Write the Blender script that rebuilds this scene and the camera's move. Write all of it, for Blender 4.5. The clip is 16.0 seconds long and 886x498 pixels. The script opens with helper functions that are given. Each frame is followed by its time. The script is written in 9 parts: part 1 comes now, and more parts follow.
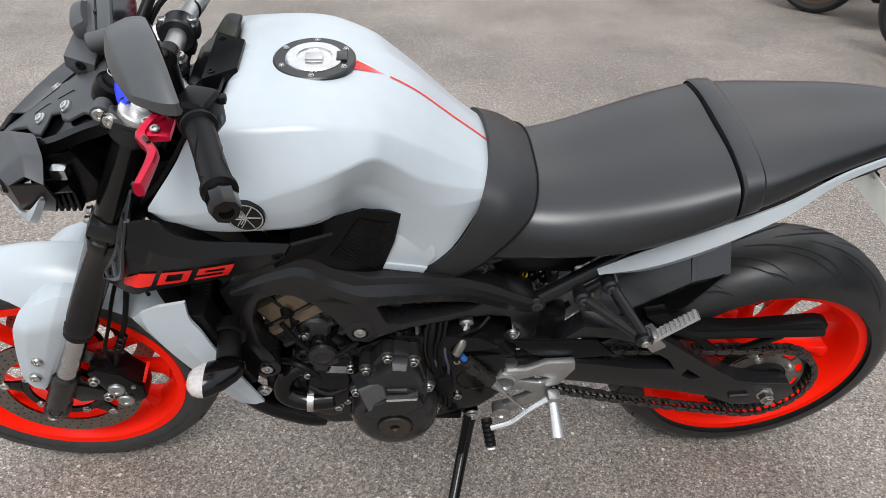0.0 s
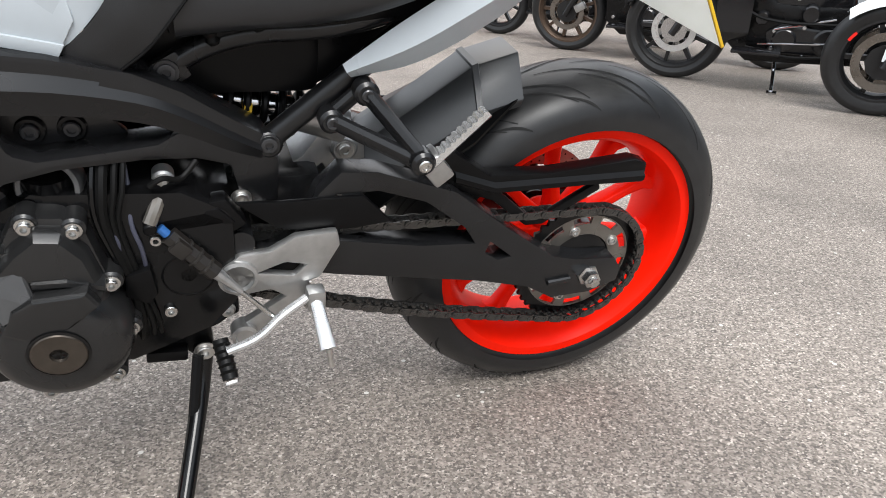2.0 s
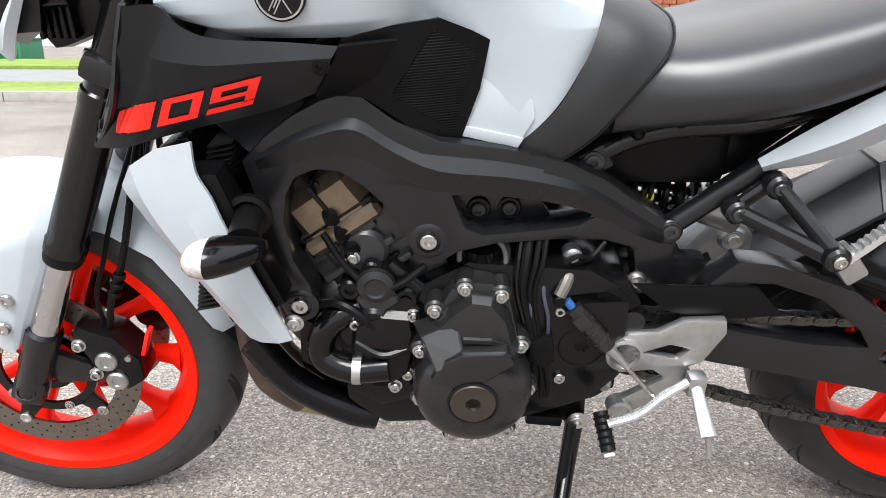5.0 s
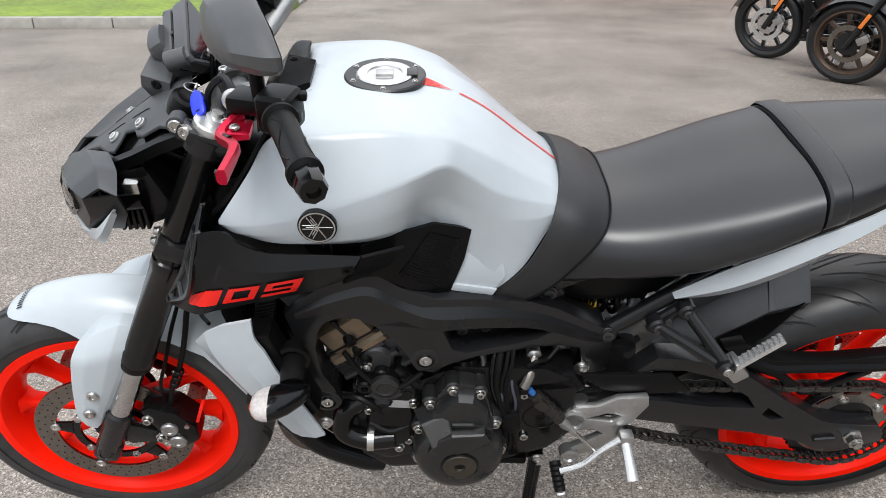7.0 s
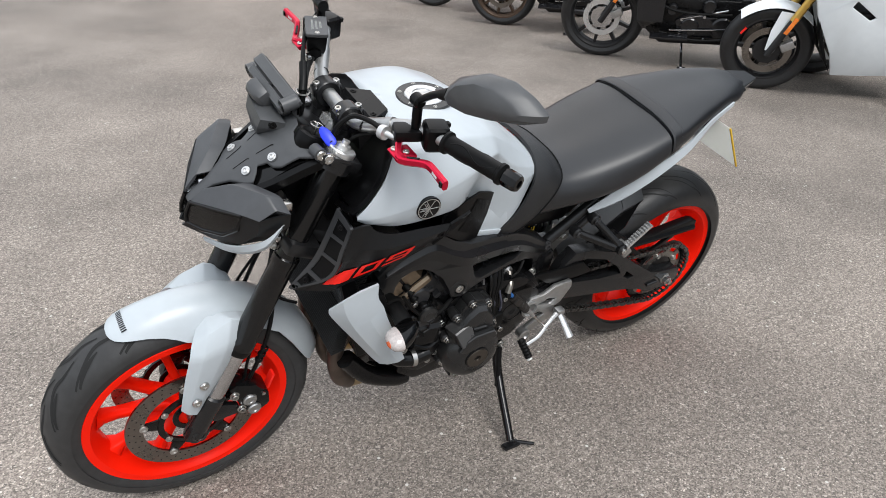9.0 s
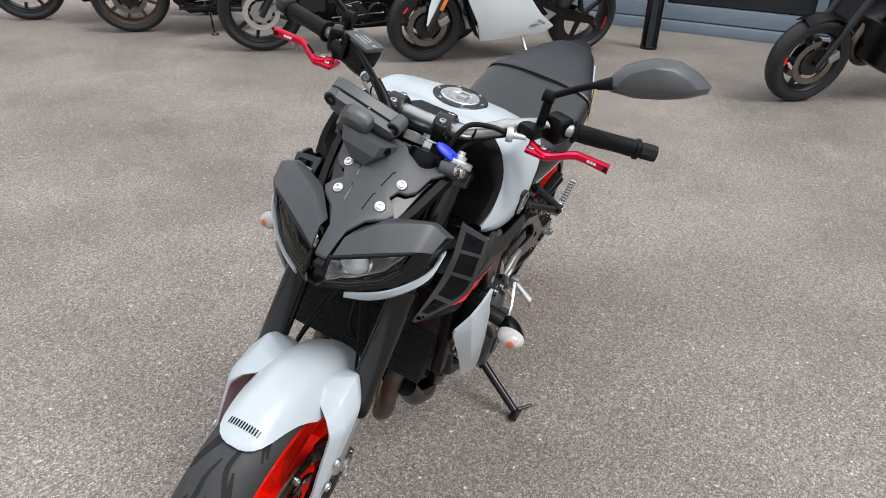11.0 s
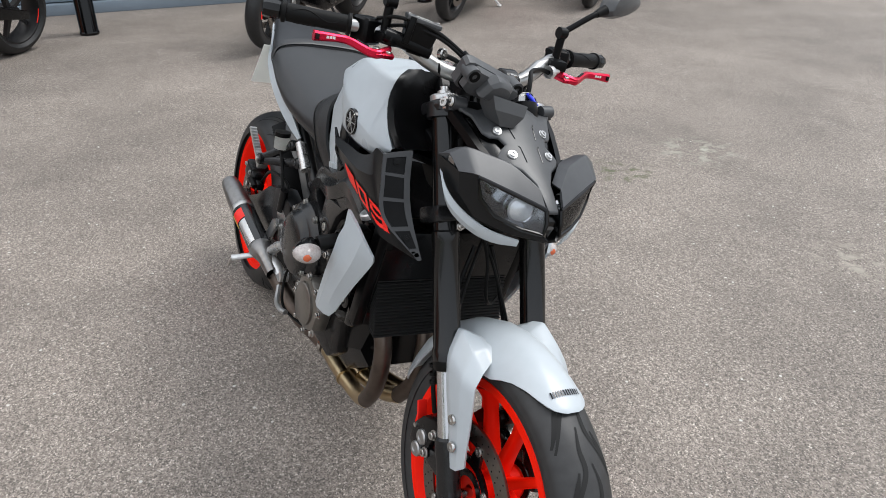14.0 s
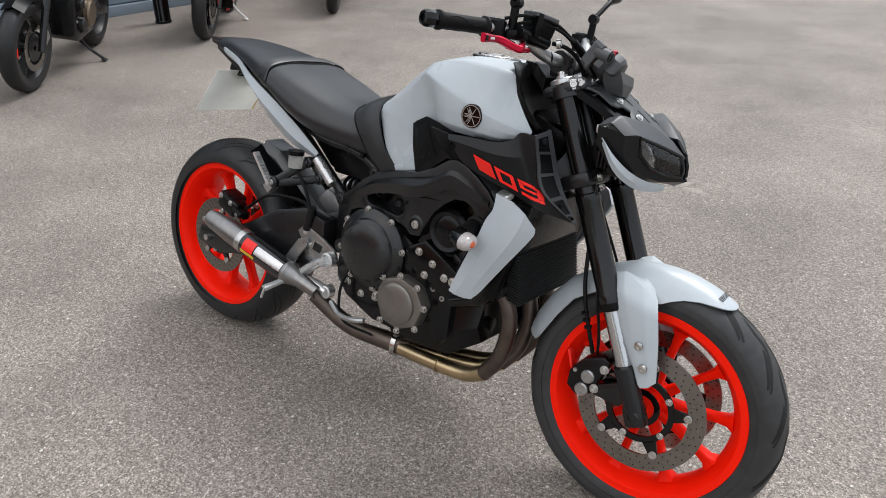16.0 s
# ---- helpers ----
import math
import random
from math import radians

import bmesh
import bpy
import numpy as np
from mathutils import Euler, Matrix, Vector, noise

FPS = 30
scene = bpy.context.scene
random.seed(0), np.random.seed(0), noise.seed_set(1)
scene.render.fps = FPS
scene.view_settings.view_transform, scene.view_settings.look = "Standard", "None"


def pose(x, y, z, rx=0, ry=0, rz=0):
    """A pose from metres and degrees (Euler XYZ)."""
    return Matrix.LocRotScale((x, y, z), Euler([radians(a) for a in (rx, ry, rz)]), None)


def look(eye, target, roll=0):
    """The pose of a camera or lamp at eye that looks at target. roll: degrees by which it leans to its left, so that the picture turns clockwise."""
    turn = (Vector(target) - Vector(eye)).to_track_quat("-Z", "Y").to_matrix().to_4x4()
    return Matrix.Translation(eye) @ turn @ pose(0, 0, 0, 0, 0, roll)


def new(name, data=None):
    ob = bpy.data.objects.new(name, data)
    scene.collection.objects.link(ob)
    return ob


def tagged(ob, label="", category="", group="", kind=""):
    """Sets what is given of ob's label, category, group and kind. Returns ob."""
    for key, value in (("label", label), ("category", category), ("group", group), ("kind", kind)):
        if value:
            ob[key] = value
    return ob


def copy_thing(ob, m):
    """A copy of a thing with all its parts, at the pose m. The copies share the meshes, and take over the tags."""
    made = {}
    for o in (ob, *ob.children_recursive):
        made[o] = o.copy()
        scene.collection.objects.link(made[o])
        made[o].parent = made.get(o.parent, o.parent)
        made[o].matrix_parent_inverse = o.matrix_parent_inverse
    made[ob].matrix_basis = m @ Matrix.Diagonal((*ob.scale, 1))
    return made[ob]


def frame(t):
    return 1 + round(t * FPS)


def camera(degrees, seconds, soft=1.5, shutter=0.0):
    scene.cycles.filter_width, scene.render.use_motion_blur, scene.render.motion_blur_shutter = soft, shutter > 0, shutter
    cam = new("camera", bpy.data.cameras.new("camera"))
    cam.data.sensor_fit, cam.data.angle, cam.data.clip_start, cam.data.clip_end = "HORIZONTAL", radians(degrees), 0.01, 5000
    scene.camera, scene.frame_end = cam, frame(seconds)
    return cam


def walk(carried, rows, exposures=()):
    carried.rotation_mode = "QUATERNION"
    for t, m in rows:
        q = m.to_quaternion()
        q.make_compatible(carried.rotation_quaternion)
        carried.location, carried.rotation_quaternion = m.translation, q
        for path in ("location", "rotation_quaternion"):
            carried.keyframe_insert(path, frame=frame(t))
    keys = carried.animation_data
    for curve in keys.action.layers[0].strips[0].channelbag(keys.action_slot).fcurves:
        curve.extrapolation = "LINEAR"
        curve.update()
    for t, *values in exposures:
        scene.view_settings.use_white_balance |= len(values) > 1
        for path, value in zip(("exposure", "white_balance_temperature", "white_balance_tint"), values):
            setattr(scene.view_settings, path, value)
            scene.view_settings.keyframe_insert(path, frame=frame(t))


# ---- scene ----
cam = camera(63.1, 16.0, soft=0.9)
PATH = [
    (0, (0.772, 1.277, 1.304), (0.635, -0.422, 0.258), 1.9),
    (0.5, (0.715, 1.279, 1.262), (0.377, -0.425, 0.271), 1.5),
    (1, (0.675, 1.149, 1.085), (0.205, -0.567, 0.17), 1.8),
    (1.5, (0.634, 1.104, 0.84), (0.043, -0.618, 0.012), 2.1),
    (2, (0.617, 1.129, 0.772), (-0.04, -0.592, -0.005), 2.4),
    (2.5, (0.624, 1.144, 0.771), (-0.021, -0.598, 0.03), 2.2),
    (3, (0.645, 1.154, 0.779), (0.087, -0.632, 0.073), 1.7),
    (3.5, (0.697, 1.165, 0.78), (0.336, -0.692, 0.131), 0.8),
    (4, (0.73, 1.167, 0.778), (0.571, -0.736, 0.184), 0.3),
    (4.5, (0.772, 1.157, 0.777), (0.721, -0.759, 0.205), 0.4),
    (5, (0.797, 1.154, 0.78), (0.831, -0.763, 0.213), 0.2),
    (5.2, (0.799, 1.153, 0.779), (0.844, -0.765, 0.214), 0.1),
    (7.3, (0.853, 1.343, 1.255), (0.737, -0.444, 0.364), 0.2),
    (7.5, (0.906, 1.377, 1.281), (0.712, -0.39, 0.363), 0.4),
    (8, (1.154, 1.44, 1.346), (0.719, -0.268, 0.401), 1.3),
    (8.5, (1.38, 1.521, 1.405), (0.709, -0.102, 0.447), 1.1),
    (9, (1.605, 1.511, 1.428), (0.702, 0.007, 0.468), 1.5),
    (9.5, (1.822, 1.348, 1.42), (0.718, -0.021, 0.468), 1.6),
    (9.7, (1.914, 1.267, 1.424), (0.713, -0.016, 0.47), 2.0),
    (11.8, (2.397, 0.493, 1.411), (0.671, 0.144, 0.462), 1.6),
    (12, (2.434, 0.408, 1.41), (0.692, 0.164, 0.459), 1.6),
    (12.5, (2.428, 0.182, 1.399), (0.674, 0.211, 0.438), 1.5),
    (13, (2.385, -0.07, 1.389), (0.659, 0.234, 0.425), 1.4),
    (13.5, (2.371, -0.309, 1.394), (0.724, 0.281, 0.425), 1.2),
    (14, (2.296, -0.505, 1.396), (0.751, 0.315, 0.425), 1.0),
    (14.5, (2.138, -0.695, 1.388), (0.72, 0.331, 0.421), 0.8),
    (15, (2.069, -0.902, 1.393), (0.782, 0.288, 0.429), 0.4),
    (15.5, (1.969, -1.106, 1.395), (0.815, 0.218, 0.437), 0.2),
    (16, (1.839, -1.296, 1.405), (0.793, 0.123, 0.46), 0.3),
]
EXPOSURES = [(0.0, 0.38), (1.0, 0.62), (1.5, 0.80), (2.0, 0.87), (2.5, 0.9), (3.5, 1.15), (5.2, 1.2), (7.3, 0.45), (9.0, 0.4), (12.0, 0.41), (16.0, 0.36)]
walk(cam, [(t, look(eye, target, roll)) for t, eye, target, roll in PATH], EXPOSURES)


# ---- world, sun ----
world = bpy.data.worlds.new("sky")
scene.world = world
world.use_nodes = True
wn = world.node_tree.nodes
sky = wn.new("ShaderNodeTexSky")
sky.sky_type = "NISHITA"
sky.sun_disc = False
sky.sun_elevation, sky.sun_rotation = radians(52), radians(200)
sky.air_density, sky.dust_density, sky.ozone_density = 1.0, 4.0, 0.6
haze = wn.new("ShaderNodeMixRGB")
haze.inputs[0].default_value = 0.82
# an overcast, slightly blue dome: about half as bright at the horizon as overhead
dome = wn.new("ShaderNodeTexCoord")
height = wn.new("ShaderNodeSeparateXYZ")
world.node_tree.links.new(dome.outputs["Generated"], height.inputs[0])
bright = wn.new("ShaderNodeMapRange")
bright.inputs["To Min"].default_value, bright.inputs["To Max"].default_value = 6.5, 11.5
world.node_tree.links.new(height.outputs["Z"], bright.inputs["Value"])
cloud = wn.new("ShaderNodeVectorMath")
cloud.operation = "SCALE"
cloud.inputs[0].default_value = (0.945, 1.0, 1.07)
world.node_tree.links.new(bright.outputs[0], cloud.inputs["Scale"])
world.node_tree.links.new(cloud.outputs[0], haze.inputs[2])
world.node_tree.links.new(sky.outputs[0], haze.inputs[1])
world.node_tree.links.new(haze.outputs[0], wn["Background"].inputs[0])
wn["Background"].inputs[1].default_value = 0.110
sun = new("sun", bpy.data.lights.new("sun", "SUN"))
sun.data.energy, sun.data.angle, sun.data.color = 1.95, radians(28), (1.0, 0.985, 0.965)
sun.matrix_world = look((1.0, 4.0, 5.6), (0.6, 0.0, 0.0))


# ---- materials ----
def material(name, color, rough=0.5, metal=0.0, grain=0.0, grain_scale=60.0, bump=0.0, bump_scale=200.0, wear=0.0, coat=0.0, second=None, coords="Object", bump_distance=0.002, specular=0.5):
    """A surface with colour variation at two scales, roughness variation and fine relief."""
    m = bpy.data.materials.new(name)
    m.use_nodes = True
    nt = m.node_tree
    n, link = nt.nodes, nt.links
    b = n["Principled BSDF"]
    b.inputs["Metallic"].default_value = metal
    b.inputs["Roughness"].default_value = rough
    b.inputs["Coat Weight"].default_value = coat
    b.inputs["Coat Roughness"].default_value = 0.08
    b.inputs["Specular IOR Level"].default_value = specular
    tc = n.new("ShaderNodeTexCoord")
    big = n.new("ShaderNodeTexNoise")
    big.inputs["Scale"].default_value = max(grain_scale * 0.08, 1.5)
    big.inputs["Detail"].default_value = 4
    fine = n.new("ShaderNodeTexNoise")
    fine.inputs["Scale"].default_value = grain_scale
    fine.inputs["Detail"].default_value = 6
    link.new(tc.outputs[coords], big.inputs["Vector"])
    link.new(tc.outputs[coords], fine.inputs["Vector"])
    add = n.new("ShaderNodeMath")
    add.operation = "ADD"
    link.new(big.outputs["Fac"], add.inputs[0])
    link.new(fine.outputs["Fac"], add.inputs[1])
    mix = n.new("ShaderNodeMixRGB")
    dark = [max(c * (1 - grain), 0) for c in color]
    light = second or [min(c * (1 + grain), 1) for c in color]
    mix.inputs[1].default_value = (*dark, 1)
    mix.inputs[2].default_value = (*light, 1)
    half = n.new("ShaderNodeMapRange")
    half.inputs["From Min"].default_value = 0.7
    half.inputs["From Max"].default_value = 1.3
    link.new(add.outputs[0], half.inputs["Value"])
    link.new(half.outputs[0], mix.inputs[0])
    link.new(mix.outputs[0], b.inputs["Base Color"])
    rr = n.new("ShaderNodeMapRange")
    rr.inputs["From Min"].default_value = 0.3
    rr.inputs["From Max"].default_value = 0.7
    rr.inputs["To Min"].default_value = max(rough - 0.06 - wear, 0.02)
    rr.inputs["To Max"].default_value = min(rough + 0.06 + wear, 1)
    link.new(big.outputs["Fac"], rr.inputs["Value"])
    link.new(rr.outputs[0], b.inputs["Roughness"])
    if bump:
        nz = n.new("ShaderNodeTexNoise")
        nz.inputs["Scale"].default_value = bump_scale
        nz.inputs["Detail"].default_value = 3
        link.new(tc.outputs[coords], nz.inputs["Vector"])
        bp = n.new("ShaderNodeBump")
        bp.inputs["Strength"].default_value = bump
        bp.inputs["Distance"].default_value = bump_distance
        link.new(nz.outputs["Fac"], bp.inputs["Height"])
        link.new(bp.outputs[0], b.inputs["Normal"])
    return m


M = {}
M["grey_paint"] = material("satin_ice_grey_paint", (0.44, 0.48, 0.508), 0.30, 0.0, 0.03, 40, 0.01, 900)
M["black_plastic"] = material("matt_black_plastic", (0.0032, 0.0032, 0.0035), 0.32, 0, 0.2, 80, 0.02, 900, specular=0.15)
M["grey_plastic"] = material("dark_grey_moulded_plastic", (0.044, 0.046, 0.050), 0.44, 0, 0.10, 60, 0.02, 1200)
M["frame_black"] = material("satin_black_cast_aluminium", (0.0090, 0.0091, 0.0098), 0.27, 0.0, 0.15, 50, 0.015, 700, specular=0.44)
M["engine_black"] = material("matt_black_engine_paint", (0.0045, 0.0045, 0.0048), 0.22, 0.0, 0.25, 90, 0.015, 500, 0.05, specular=0.26)
M["cover_black"] = material("charcoal_engine_cover_paint", (0.012, 0.012, 0.0122), 0.27, 0.0, 0.12, 60, 0.01, 900, 0.03, specular=0.5)
M["gloss_black"] = material("gloss_black_paint", (0.003, 0.003, 0.0032), 0.13, 0, 0.1, 40, specular=0.34)
M["rubber"] = material("black_rubber", (0.0045, 0.0045, 0.0045), 0.46, 0, 0.2, 70, 0.05, 700, 0.06, specular=0.16)
M["tyre_dusty"] = material("dusty_front_tyre_rubber", (0.034, 0.034, 0.0345), 0.55, 0, 0.25, 40, 0.06, 500, 0.08, specular=0.4)
M["tyre"] = material("tyre_rubber", (0.015, 0.015, 0.0155), 0.42, 0, 0.25, 40, 0.06, 500, 0.08, specular=0.4)
M["dash_grey"] = material("satin_grey_instrument_plastic", (0.060, 0.062, 0.065), 0.40, 0, 0.08, 60, 0.05, 700, specular=0.5)
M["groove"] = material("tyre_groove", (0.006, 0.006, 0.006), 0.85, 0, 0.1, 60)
M["red"] = material("fluorescent_red_wheel_paint", (1.0, 0.014, 0.0025), 0.40, 0, 0.03, 40, 0, 1, 0, 0.0, specular=0.1)
M["decal_red"] = material("red_vinyl_decal", (0.92, 0.014, 0.006), 0.45, 0, 0.03, 60)
M["vinyl"] = material("black_seat_vinyl", (0.0105, 0.0112, 0.0130), 0.38, 0, 0.12, 30, 0.04, 1800, 0.05, specular=0.6)
M["alu"] = material("satin_cast_aluminium", (0.42, 0.42, 0.415), 0.36, 0.88, 0.14, 70, 0.03, 700, 0.05)
M["bright"] = material("bright_machined_aluminium", (0.64, 0.64, 0.635), 0.30, 0.75, 0.1, 90, 0.02, 500, 0.06)
M["steel"] = material("zinc_steel", (0.55, 0.54, 0.52), 0.30, 1.0, 0.15, 90, 0.0, 1, 0.08)
M["chrome"] = material("hard_chrome", (0.58, 0.58, 0.59), 0.12, 1.0, 0.04, 60)
M["disc"] = material("brushed_steel_disc", (0.23, 0.21, 0.19), 0.30, 1.0, 0.12, 120, 0.03, 600, 0.06)
M["bronze"] = material("dark_bronze_cover", (0.24, 0.185, 0.13), 0.36, 0.8, 0.15, 70, 0.02, 600)
M["exhaust"] = material("heat_tinted_steel_pipe", (0.44, 0.34, 0.205), 0.24, 1.0, 0.25, 18, 0.03, 300, 0.08)
M["exhaust_dark"] = material("heat_dulled_pipe", (0.12, 0.095, 0.080), 0.38, 0.9, 0.35, 22, 0.04, 300, 0.08)
M["red_anod"] = material("red_anodised_aluminium", (0.62, 0.010, 0.045), 0.28, 0.75, 0.08, 70)
M["blue"] = material("blue_key_tag_plastic", (0.012, 0.035, 0.70), 0.42, 0, 0.08, 80)
M["chain"] = material("oiled_dark_chain", (0.115, 0.112, 0.108), 0.30, 0.9, 0.4, 300, 0.1, 600, 0.1)
M["white_tag"] = material("white_plastic", (0.75, 0.75, 0.74), 0.4, 0, 0.05, 60)
M["yellow"] = material("yellow_plastic", (0.72, 0.45, 0.02), 0.45, 0, 0.08, 60)
M["plate"] = material("number_plate_white", (0.76, 0.77, 0.76), 0.35, 0, 0.04, 20)
M["plate_bar"] = material("plate_grey_marks", (0.66, 0.67, 0.66), 0.4, 0, 0.1, 40)
M["amber"] = material("amber_lens", (0.62, 0.13, 0.05), 0.2, 0, 0.15, 160)
M["lens"] = material("pale_indicator_lens", (0.44, 0.40, 0.385), 0.08, 0, 0.25, 220, 0.05, 300, 0, 0.5)
M["white_paint"] = material("white_gloss_fairing", (0.72, 0.76, 0.78), 0.25, 0, 0.03, 20, 0, 1, 0, 0.4)
M["red_paint"] = material("red_gloss_fairing", (0.60, 0.012, 0.010), 0.22, 0, 0.05, 20, 0, 1, 0, 0.5)
M["silver_decal"] = material("silver_badge", (0.55, 0.55, 0.54), 0.3, 0.9, 0.05, 80)
M["orange_reflector"] = material("orange_reflector", (0.85, 0.22, 0.03), 0.25, 0, 0.1, 200)
M["brake_gold"] = material("gold_fork_tube", (0.62, 0.40, 0.10), 0.3, 0.8, 0.08, 50)


def thin_glass(name, ior=1.45):
    """A thin clear moulding: what lies behind it shows through, the sky gleams on it."""
    m = bpy.data.materials.new(name)
    m.use_nodes = True
    nt = m.node_tree
    clear, gleam, mix, fresnel = (nt.nodes.new(k) for k in ("ShaderNodeBsdfTransparent", "ShaderNodeBsdfGlossy", "ShaderNodeMixShader", "ShaderNodeFresnel"))
    clear.inputs["Color"].default_value = (0.95, 0.96, 0.97, 1)
    gleam.inputs["Roughness"].default_value = 0.03
    fresnel.inputs["IOR"].default_value = ior
    nt.links.new(fresnel.outputs[0], mix.inputs[0])
    nt.links.new(clear.outputs[0], mix.inputs[1])
    nt.links.new(gleam.outputs[0], mix.inputs[2])
    nt.links.new(mix.outputs[0], nt.nodes["Material Output"].inputs["Surface"])
    return m


M["clear"] = thin_glass("clear_lens_moulding", 1.6)
M["dark_glass"] = material("dark_gloss_screen", (0.010, 0.011, 0.013), 0.06, 0, 0.05, 30)
M["mirror"] = material("mirror_glass", (0.85, 0.86, 0.87), 0.02, 1.0, 0.0, 30)


def asphalt():
    """Worn tarmac: dark binder, pale and brown stone chips, broad stains."""
    m = bpy.data.materials.new("worn_asphalt")
    m.use_nodes = True
    nt = m.node_tree
    n, link = nt.nodes, nt.links
    b = n["Principled BSDF"]
    tc = n.new("ShaderNodeTexCoord")
    chips = n.new("ShaderNodeTexVoronoi")
    chips.inputs["Scale"].default_value = 270
    link.new(tc.outputs["Object"], chips.inputs["Vector"])
    tone = n.new("ShaderNodeValToRGB")
    tone.color_ramp.interpolation = "LINEAR"
    e = tone.color_ramp.elements
    e[0].position, e[0].color = 0.0, (0.098, 0.084, 0.073, 1)
    e[1].position, e[1].color = 1.0, (0.57, 0.51, 0.455, 1)
    for p, c in ((0.45, (0.213, 0.183, 0.158, 1)), (0.8, (0.303, 0.263, 0.228, 1)), (0.95, (0.390, 0.340, 0.297, 1))):
        k = e.new(p)
        k.color = c
    sep = n.new("ShaderNodeSeparateColor")
    link.new(chips.outputs["Color"], sep.inputs[0])
    link.new(sep.outputs[0], tone.inputs[0])
    stain = n.new("ShaderNodeTexNoise")
    stain.inputs["Scale"].default_value = 0.9
    stain.inputs["Detail"].default_value = 8
    stain.inputs["Roughness"].default_value = 0.62
    link.new(tc.outputs["Object"], stain.inputs["Vector"])
    rng = n.new("ShaderNodeMapRange")
    rng.inputs["From Min"].default_value, rng.inputs["From Max"].default_value = 0.3, 0.72
    rng.inputs["To Min"].default_value, rng.inputs["To Max"].default_value = 0.66, 1.30
    link.new(stain.outputs["Fac"], rng.inputs["Value"])
    grit = n.new("ShaderNodeTexNoise")
    grit.inputs["Scale"].default_value = 75
    grit.inputs["Detail"].default_value = 5
    link.new(tc.outputs["Object"], grit.inputs["Vector"])
    rng2 = n.new("ShaderNodeMapRange")
    rng2.inputs["From Min"].default_value, rng2.inputs["From Max"].default_value = 0.3, 0.7
    rng2.inputs["To Min"].default_value, rng2.inputs["To Max"].default_value = 0.74, 1.28
    link.new(grit.outputs["Fac"], rng2.inputs["Value"])
    mul = n.new("ShaderNodeMath")
    mul.operation = "MULTIPLY"
    link.new(rng.outputs[0], mul.inputs[0])
    link.new(rng2.outputs[0], mul.inputs[1])
    sc = n.new("ShaderNodeVectorMath")
    sc.operation = "SCALE"
    link.new(tone.outputs[0], sc.inputs[0])
    link.new(mul.outputs[0], sc.inputs["Scale"])
    link.new(sc.outputs[0], b.inputs["Base Color"])
    # two mossy worn patches beside the yard's middle
    colour = sc.outputs[0]
    for at, size, tint in (((-0.24, 1.85, 0), 0.20, (0.085, 0.095, 0.045, 1)), ((-0.30, 2.40, 0), 0.26, (0.36, 0.35, 0.29, 1)), ((0.9, 2.1, 0), 0.22, (0.33, 0.30, 0.25, 1))):
        off = n.new("ShaderNodeVectorMath")
        off.operation = "DISTANCE"
        off.inputs[1].default_value = at
        link.new(tc.outputs["Object"], off.inputs[0])
        edge = n.new("ShaderNodeMapRange")
        edge.inputs["From Min"].default_value, edge.inputs["From Max"].default_value = size, size * 0.2
        link.new(off.outputs["Value"], edge.inputs["Value"])
        torn = n.new("ShaderNodeTexNoise")
        torn.inputs["Scale"].default_value = 16
        torn.inputs["Detail"].default_value = 7
        link.new(tc.outputs["Object"], torn.inputs["Vector"])
        cutoff = n.new("ShaderNodeMapRange")
        cutoff.inputs["From Min"].default_value, cutoff.inputs["From Max"].default_value = 0.50, 0.62
        link.new(torn.outputs["Fac"], cutoff.inputs["Value"])
        both = n.new("ShaderNodeMath")
        both.operation = "MULTIPLY"
        link.new(edge.outputs[0], both.inputs[0])
        link.new(cutoff.outputs[0], both.inputs[1])
        lay = n.new("ShaderNodeMixRGB")
        lay.inputs[2].default_value = tint
        link.new(both.outputs[0], lay.inputs[0])
        link.new(colour, lay.inputs[1])
        colour = lay.outputs[0]
    # sparse pale chips and lime specks
    speck = n.new("ShaderNodeTexVoronoi")
    speck.inputs["Scale"].default_value = 34
    link.new(tc.outputs["Object"], speck.inputs["Vector"])
    pick = n.new("ShaderNodeSeparateColor")
    link.new(speck.outputs["Color"], pick.inputs[0])
    rare = n.new("ShaderNodeMath")
    rare.operation = "GREATER_THAN"
    rare.inputs[1].default_value = 0.93
    link.new(pick.outputs[1], rare.inputs[0])
    near = n.new("ShaderNodeMath")
    near.operation = "LESS_THAN"
    near.inputs[1].default_value = 0.16
    link.new(speck.outputs["Distance"], near.inputs[0])
    both = n.new("ShaderNodeMath")
    both.operation = "MULTIPLY"
    link.new(rare.outputs[0], both.inputs[0])
    link.new(near.outputs[0], both.inputs[1])
    lay = n.new("ShaderNodeMixRGB")
    lay.inputs[2].default_value = (0.58, 0.56, 0.52, 1)
    link.new(both.outputs[0], lay.inputs[0])
    link.new(colour, lay.inputs[1])
    link.new(lay.outputs[0], b.inputs["Base Color"])
    b.inputs["Roughness"].default_value = 0.74
    bp = n.new("ShaderNodeBump")
    bp.inputs["Strength"].default_value = 0.8
    bp.inputs["Distance"].default_value = 0.004
    h = n.new("ShaderNodeMath")
    h.operation = "ADD"
    link.new(sep.outputs[0], h.inputs[0])
    link.new(grit.outputs["Fac"], h.inputs[1])
    link.new(h.outputs[0], bp.inputs["Height"])
    link.new(bp.outputs[0], b.inputs["Normal"])
    return m


